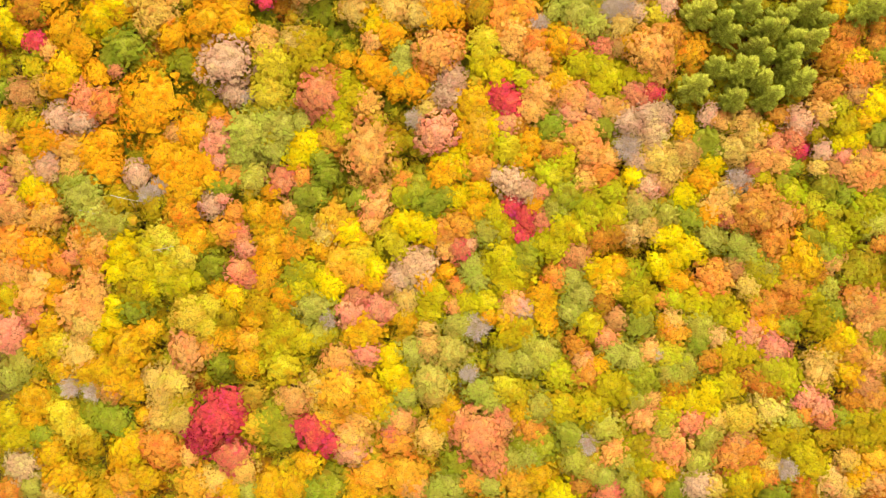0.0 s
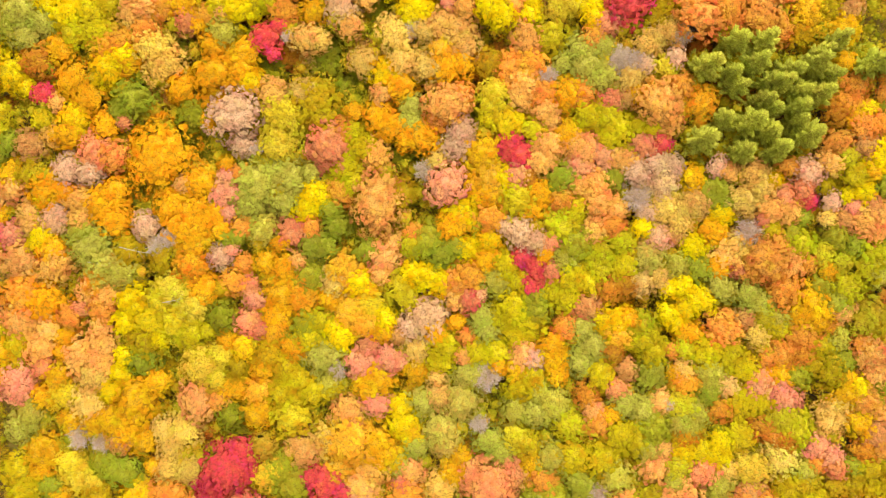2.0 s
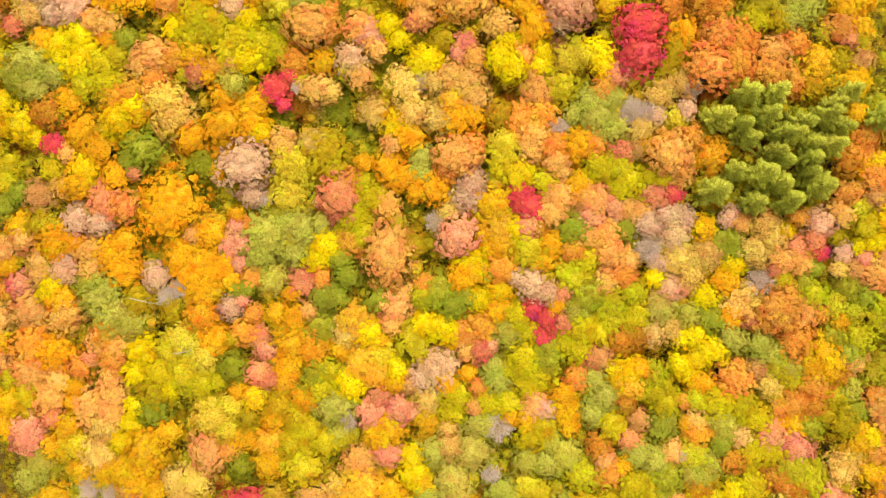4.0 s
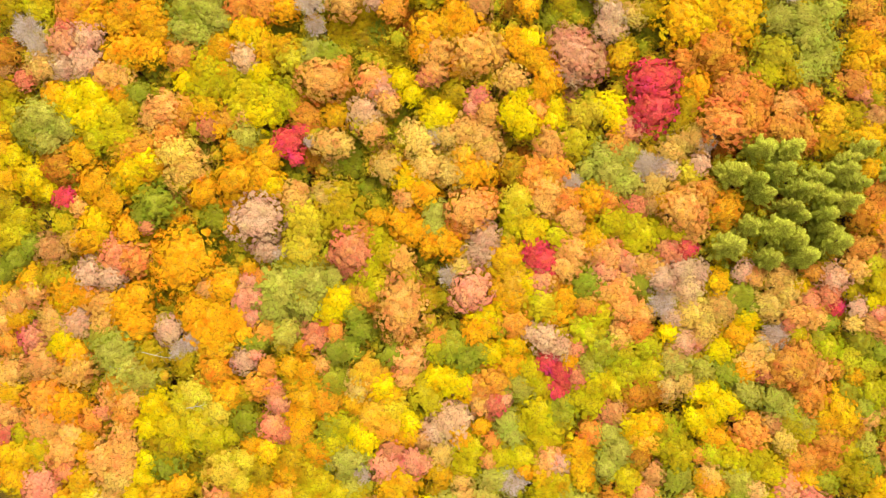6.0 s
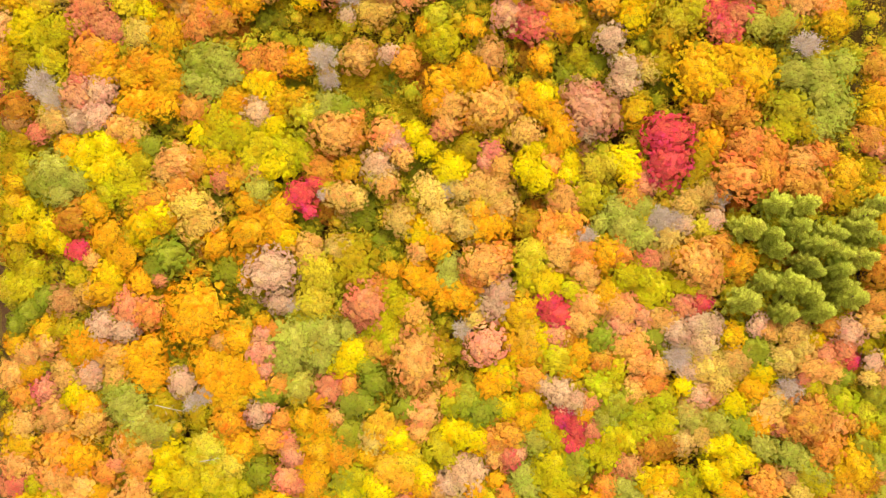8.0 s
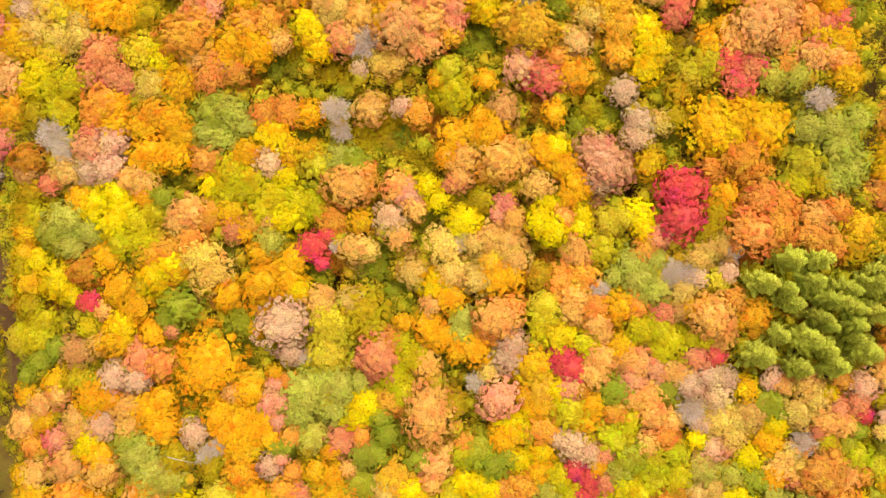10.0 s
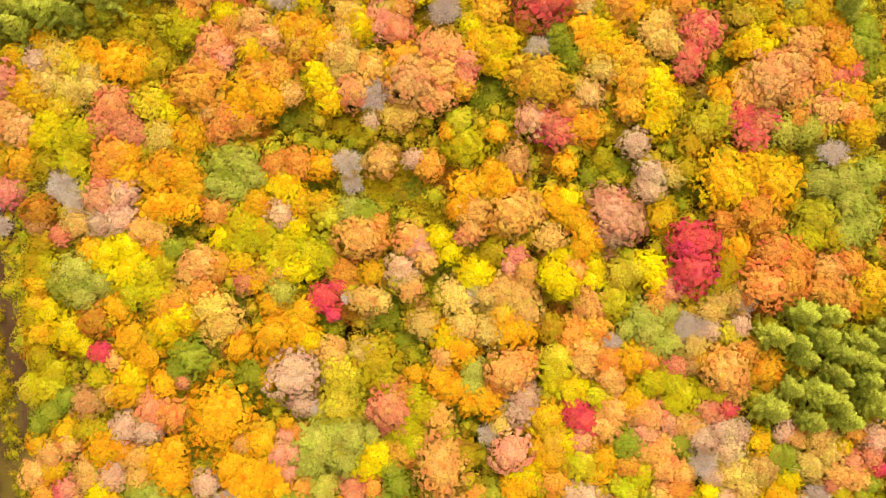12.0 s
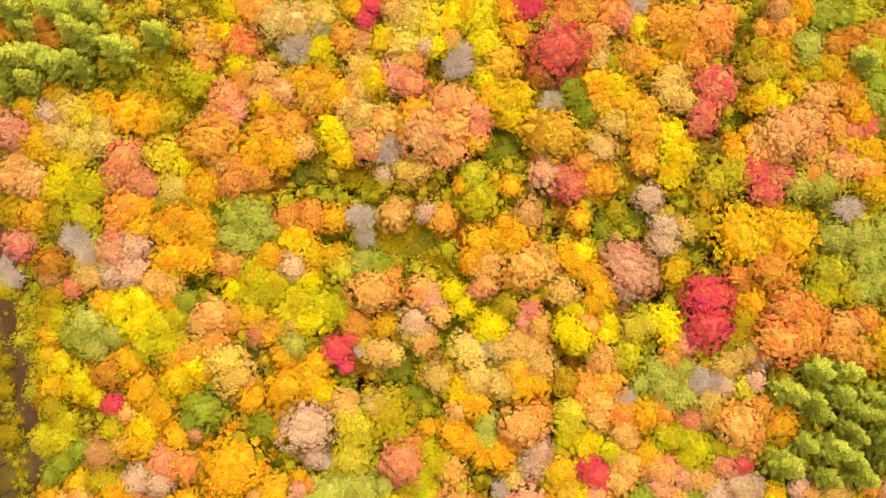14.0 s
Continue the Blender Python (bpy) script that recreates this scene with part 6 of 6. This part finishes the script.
plant("G", 6.7, 75.2, 1.4, 13.5)
plant("B", 2.0, 76.5, 1.3, 13.5)
plant("A", 10.6, 75.1, 2.7, 13.0)
plant("YA", 12.9, 75.0, 2.3, 13.1)
plant("AC", 11.4, 72.8, 2.7, 13.0)
plant("A", 14.4, 72.6, 2.0, 13.3)
plant("CM", 12.9, 70.0, 2.4, 13.1)
plant("AC", 16.7, 71.4, 2.2, 13.2)
plant("AC", 16.8, 68.7, 2.7, 13.0)
plant("C", 19.3, 74.7, 1.5, 13.4)
plant("AC", 2.8, 69.2, 2.8, 13.0)
plant("AC", 4.9, 68.1, 3.4, 14.2)
plant("D", -2.3, 67.8, 3.0, 7.5)
plant("D", -0.7, 69.3, 1.7, 7.9)
plant("D", -4.1, 66.1, 2.0, 7.8)
plant("CF", 10.9, 66.5, 2.0, 13.3)
plant("M", 15.7, 66.8, 1.6, 7.9)
plant("AC", 16.7, 64.8, 2.0, 13.3)
plant("PF", 3.5, 63.6, 2.5, 13.1)
plant("VR", 7.0, 62.0, 3.0, 12.9)
plant("AO", 10.5, 61.9, 2.4, 13.1)
plant("O", 8.1, 64.3, 1.6, 13.4)
plant("LY", -6.1, 59.9, 2.9, 13.0)
plant("LK", -6.9, 63.1, 1.7, 13.4)
plant("A", -8.9, 61.5, 1.1, 13.6)
plant("A", -1.8, 61.3, 1.4, 13.5)
plant("M", 15.7, 61.5, 2.0, 7.8)
plant("FW", 17.4, 59.3, 1.9, 13.3)
plant("C", 17.3, 63.9, 1.8, 7.9)
plant("OA", 20.8, 82.9, 2.3, 13.1)
plant("OA", 22.7, 80.6, 2.6, 13.0)
plant("OV", 25.7, 83.1, 2.6, 13.0)
plant("OV", 26.4, 81.1, 2.1, 13.2)
plant("A", 21.2, 79.5, 2.3, 13.1)
plant("O", 23.4, 78.3, 2.0, 13.3)
plant("CA", 20.5, 76.2, 2.0, 13.3)
plant("C", 20.5, 73.5, 2.2, 13.2)
plant("C", 22.0, 72.6, 1.7, 13.4)
plant("VR", 26.5, 74.4, 2.6, 13.0)
plant("VR", 24.9, 75.2, 1.8, 13.3)
plant("VR", 25.0, 71.4, 2.0, 13.3)
plant("VR", 24.2, 69.1, 1.7, 13.4)
plant("YA", 20.5, 67.8, 2.3, 13.1)
plant("YA", 21.3, 65.4, 2.2, 13.2)
plant("YA", 20.5, 62.3, 2.2, 13.2)
plant("DM", 33.0, 85.6, 2.4, 7.6)
plant("DM", 31.4, 81.7, 2.1, 7.8)
plant("D", 29.8, 80.2, 1.6, 7.9)
plant("D", 27.9, 77.9, 1.3, 8.0)
plant("M", 33.7, 82.4, 1.8, 7.9)
plant("T", 34.4, 83.7, 1.8, 13.3)
plant("OA", 35.2, 81.8, 2.1, 13.2)
plant("A", 37.3, 83.5, 1.5, 13.4)
plant("O", 32.1, 81.4, 1.1, 13.6)
plant("MA", 31.9, 78.6, 2.0, 13.3)
plant("AM", 34.5, 78.5, 2.3, 13.1)
plant("MC", 31.6, 76.0, 2.1, 13.2)
plant("MA", 34.5, 76.2, 2.0, 13.3)
plant("K", 38.2, 79.1, 2.0, 13.3)
plant("K", 38.4, 77.1, 1.4, 13.5)
plant("GK", 40.4, 83.1, 2.3, 13.1)
plant("G", 42.6, 83.0, 1.8, 13.3)
plant("LK", 44.8, 83.3, 1.8, 13.3)
plant("BO", 41.8, 78.9, 1.8, 13.3)
plant("BO", 44.2, 79.7, 2.3, 13.1)
plant("OB", 47.1, 80.3, 1.7, 13.4)
plant("LK", 46.7, 78.4, 1.7, 13.4)
plant("N", 44.2, 76.7, 1.6, 14.4)
plant("N", 45.0, 75.9, 1.8, 14.3)
plant("G", 47.4, 73.5, 1.8, 13.3)
plant("GN", 47.0, 71.2, 2.0, 13.3)
plant("AM", 41.2, 76.0, 2.3, 13.1)
plant("M", 38.9, 75.3, 2.0, 13.3)
plant("A", 43.3, 74.4, 1.8, 13.3)
plant("OA", 43.4, 72.5, 2.1, 13.2)
plant("YA", 32.6, 73.3, 1.7, 13.4)
plant("AY", 32.4, 71.8, 2.3, 13.1)
plant("Y", 34.4, 71.6, 1.4, 13.5)
plant("M", 33.0, 73.7, 1.6, 7.9)
plant("AM", 36.7, 73.8, 1.7, 13.4)
plant("D", 31.8, 76.1, 1.4, 8.0)
plant("D", 29.9, 69.9, 1.9, 7.8)
plant("B", 32.2, 70.6, 1.6, 7.9)
plant("ST", 39.0, 71.5, 2.4, 13.1)
plant("S", 40.4, 72.6, 2.0, 13.3)
plant("SF", 34.8, 67.3, 3.0, 14.4)
plant("SF", 38.3, 68.6, 2.7, 13.0)
plant("S", 32.4, 65.7, 2.6, 13.0)
plant("SO", 39.0, 65.5, 2.4, 13.1)
plant("S", 34.6, 64.5, 2.1, 13.2)
plant("OS", 41.8, 68.0, 2.0, 13.3)
plant("A", 44.8, 69.8, 2.0, 13.3)
plant("VR", 43.9, 67.1, 1.4, 13.5)
plant("VR", 46.1, 67.8, 1.4, 13.5)
plant("D", 47.6, 68.1, 1.4, 13.5)
plant("AM", 43.3, 65.7, 2.1, 13.2)
plant("AM", 46.2, 64.8, 2.1, 13.2)
plant("SP", 42.6, 63.1, 2.4, 13.1)
plant("S", 45.4, 62.5, 1.8, 13.3)
plant("M", 25.3, 66.1, 2.1, 7.8)
plant("MW", 28.0, 65.9, 2.1, 7.8)
plant("A", 28.7, 65.5, 1.7, 13.4)
plant("ME", 28.0, 62.1, 2.5, 13.1)
plant("E", 29.1, 62.8, 2.0, 13.3)
plant("EM", 26.5, 61.3, 2.0, 13.3)
plant("RV", 31.6, 62.7, 2.0, 13.3)
plant("VR", 34.2, 61.8, 2.3, 13.1)
plant("VR", 32.8, 60.0, 2.3, 13.1)
plant("A", 30.4, 67.6, 1.2, 13.5)
plant("KL", 37.1, 60.2, 2.1, 13.2)
plant("KE", 40.3, 60.4, 2.1, 13.2)
plant("WF", 43.1, 56.9, 2.0, 13.3)
plant("AM", 46.4, 59.9, 2.0, 13.3)
plant("OB", 46.1, 62.1, 1.7, 13.4)
plant("O", 38.8, 61.6, 1.5, 13.4)
plant("M", 26.1, 61.1, 2.1, 7.8)
plant("M", 25.3, 63.6, 1.8, 7.9)
plant("MA", 25.0, 59.0, 1.9, 13.3)
plant("MA", 24.9, 58.3, 2.1, 7.8)
plant("M", 46.3, 60.4, 1.4, 8.0)
plant("M", -70.1, 44.2, 1.8, 13.4)
plant("AM", -69.9, 41.7, 1.8, 13.4)
plant("M", -71.1, 36.6, 1.5, 13.5)
plant("CM", -79.6, 31.1, 1.7, 1.1)
plant("M", -70.3, 30.6, 1.9, 13.4)
plant("LE", -69.4, 26.2, 2.4, 13.2)
plant("E", -72.1, 25.4, 2.1, 13.3)
plant("M", -85.4, 31.1, 1.3, 1.2)
plant("M", -85.6, 23.4, 2.1, 1.0)
plant("M", -84.8, 35.9, 1.1, 1.3)
plant("M", -76.4, 48.5, 1.7, 13.4)
plant("M", -16.2, 54.1, 2.0, 7.8)
plant("G", -13.0, 54.4, 1.9, 7.9)

# ---------------------------------------------------------------- dead wood
def dead_branch(x, y, height, turn, length, tilt, label):
    """A pale bare branch with side twigs that sticks out of a crown, or lies on the undergrowth."""
    rng = np.random.default_rng(int(10 * abs(x) + abs(y)))
    bm = bmesh.new()

    def limb(start, way, long, thick, bend):
        rings, p, d = [], Vector(start), Vector(way).normalized()
        for k in range(6):
            a = d.orthogonal().normalized()
            b = d.cross(a)
            r = thick * (1 - 0.16 * k)
            rings.append([bm.verts.new(p + (a * math.cos(q) + b * math.sin(q)) * r) for q in (0, 1.257, 2.513, 3.77, 5.027)])
            p = p + d * long / 5
            d = (d + Vector(rng.normal(size=3)) * bend).normalized()
        for lo, hi in zip(rings, rings[1:]):
            for k in range(5):
                bm.faces.new((lo[k], lo[(k + 1) % 5], hi[(k + 1) % 5], hi[k]))
        bm.faces.new(rings[-1])
        return [sum((v.co for v in ring), Vector()) / 5 for ring in rings], d

    way = Vector((math.cos(turn), math.sin(turn), tilt))
    spine, _ = limb((0, 0, 0), way, length, 0.06, 0.10)
    main = bpy.data.meshes.new("stem")
    bm.to_mesh(main)
    bm.free()
    main.materials.append(PALE_WOOD)
    holder = tagged(new("dead_branch"), label, "branch")
    holder.location = (x, y, ground_height(x, y) + height)
    stem = new("stem", main)
    stem.parent = holder
    for k in range(4):
        bm = bmesh.new()
        side = way + Vector((-math.sin(turn), math.cos(turn), 0.3)) * (0.9 if k % 2 else -0.9)
        limb(spine[1 + k], side, length * 0.3, 0.03, 0.14)
        me = bpy.data.meshes.new("side_twig")
        bm.to_mesh(me)
        bm.free()
        me.materials.append(PALE_WOOD)
        twig = new("side_twig", me)
        twig.parent = holder


dead_branch(-49.3, 8.0, 14.5, -0.25, 5.1, 0.05, "long pale dead branch lying across a sage green crown")
dead_branch(-54.3, 5.8, 14.5, -0.15, 3.6, 0.05, "short pale dead branch in a sage green crown")
dead_branch(-42.6, -0.2, 15.0, 0.13, 3.3, 0.10, "whitish bare branch showing in a lime green crown")
dead_branch(-6.3, 19.5, 11.0, -0.18, 3.1, 0.10, "silvery bare branch over a gap in the canopy")
dead_branch(3.5, -17.8, 12.0, -1.82, 3.4, 0.00, "pale bare forked branch in a gap")
dead_branch(26.0, 38.1, 13.8, -0.20, 3.7, 0.00, "white fallen log on olive undergrowth")
dead_branch(53.9, 55.1, 12.0, -2.89, 2.7, 0.00, "pale bare branch beside mustard leaves")

# ---------------------------------------------------------------- the forest beyond, and the undergrowth
def seen_wood(x, y):
    return VIEW_W < x < VIEW_E and VIEW_S < y < VIEW_N


def crowded(x, y, r, loose):
    return any((x - a) ** 2 + (y - b) ** 2 < (loose * (r + c)) ** 2 for a, b, c in PLANTED)


OUTER = random.Random(21)
for _ in range(2600):
    x, y, r = OUTER.uniform(VIEW_W - 20, VIEW_E + 9), OUTER.uniform(VIEW_S - 9, VIEW_N + 9), OUTER.uniform(1.7, 3.6)
    if seen_wood(x, y) or abs(x - track_line(y)) < 4.6 + r or crowded(x, y, r, 0.8):
        continue
    plant(OUTER.choice("AAYOOSSCLLGKVM"), x, y, r, 14.0 + OUTER.uniform(-2, 2) - 0.35 * r)


def build_undergrowth():
    """Shrubs and saplings that fill the gaps under the crowns, and low tufts beside the track."""
    pick = random.Random(9)
    forms = [crown_arrays(200 + i, 6, 44, 9, 0.14, holes=0.4, core=0.6, inner=0, loose=0.4, cols=6) for i in range(6)]
    sprigs = [crown_arrays(220 + i, 4, 18, 8, 0.215, holes=0.4, core=0.55, inner=0, loose=0.4, cols=5) for i in range(4)]
    trees, low = np.array(PLANTED), np.array(LOW)
    verts, faces, slots, soft, at, spots = [], [], [], [], 0, np.zeros((0, 3))
    for k in range(26000):
        x, y = pick.uniform(VIEW_W - 16, VIEW_E + 3), pick.uniform(VIEW_S - 3, VIEW_N + 3)
        off = abs(x - track_line(y))
        r = pick.uniform(0.12, 0.4) if off < 3.6 else pick.uniform(0.4, 1.0) if off < 7 else pick.uniform(1.0, 1.9) if k < 13000 else pick.uniform(0.55, 1.0)
        if 0.5 < off < 3.6 and pick.random() < 0.85:
            continue
        gaps = np.hypot(trees[:, 0] - x, trees[:, 1] - y)
        if np.any(gaps < 0.69 * trees[:, 2]) or np.any(np.hypot(low[:, 0] - x, low[:, 1] - y) < low[:, 2]):
            continue
        if np.any(np.hypot(spots[:, 0] - x, spots[:, 1] - y) < 0.61 * (r + spots[:, 2])):
            continue
        clear = np.min(gaps - trees[:, 2])
        tall = 0.5 * r if off < 3.6 else pick.uniform(0.3, 1.0) if off < 7 else pick.uniform(11.0, 13.0) if clear < 0.6 else pick.uniform(10.2, 12.4)
        form, turn = pick.choice(forms if r > 1.0 else sprigs), pick.uniform(0, 6.28)
        c, s = math.cos(turn) * r * 1.2, math.sin(turn) * r * 1.2
        v = form[0] @ np.array([[c, s, 0], [-s, c, 0], [0, 0, r]]) + np.array([x, y, ground_height(x, y) + tall])
        verts.append(v)
        faces.append(form[1] + at)
        slots.append(form[2])
        soft.append(form[3] @ np.array([[c, s, 0], [-s, c, 0], [0, 0, r * 1.2]]) / (r * 1.2))
        at += len(v)
        spots = np.vstack((spots, (x, y, r)))
    ob = new("undergrowth", mesh_from("undergrowth", np.concatenate(verts), np.concatenate(faces), [BRUSH], np.concatenate(slots), normals=np.concatenate(soft)))
    tagged(ob, "olive and mustard shrubs and saplings filling the gaps between trees", "undergrowth", kind="stuff")


build_undergrowth()
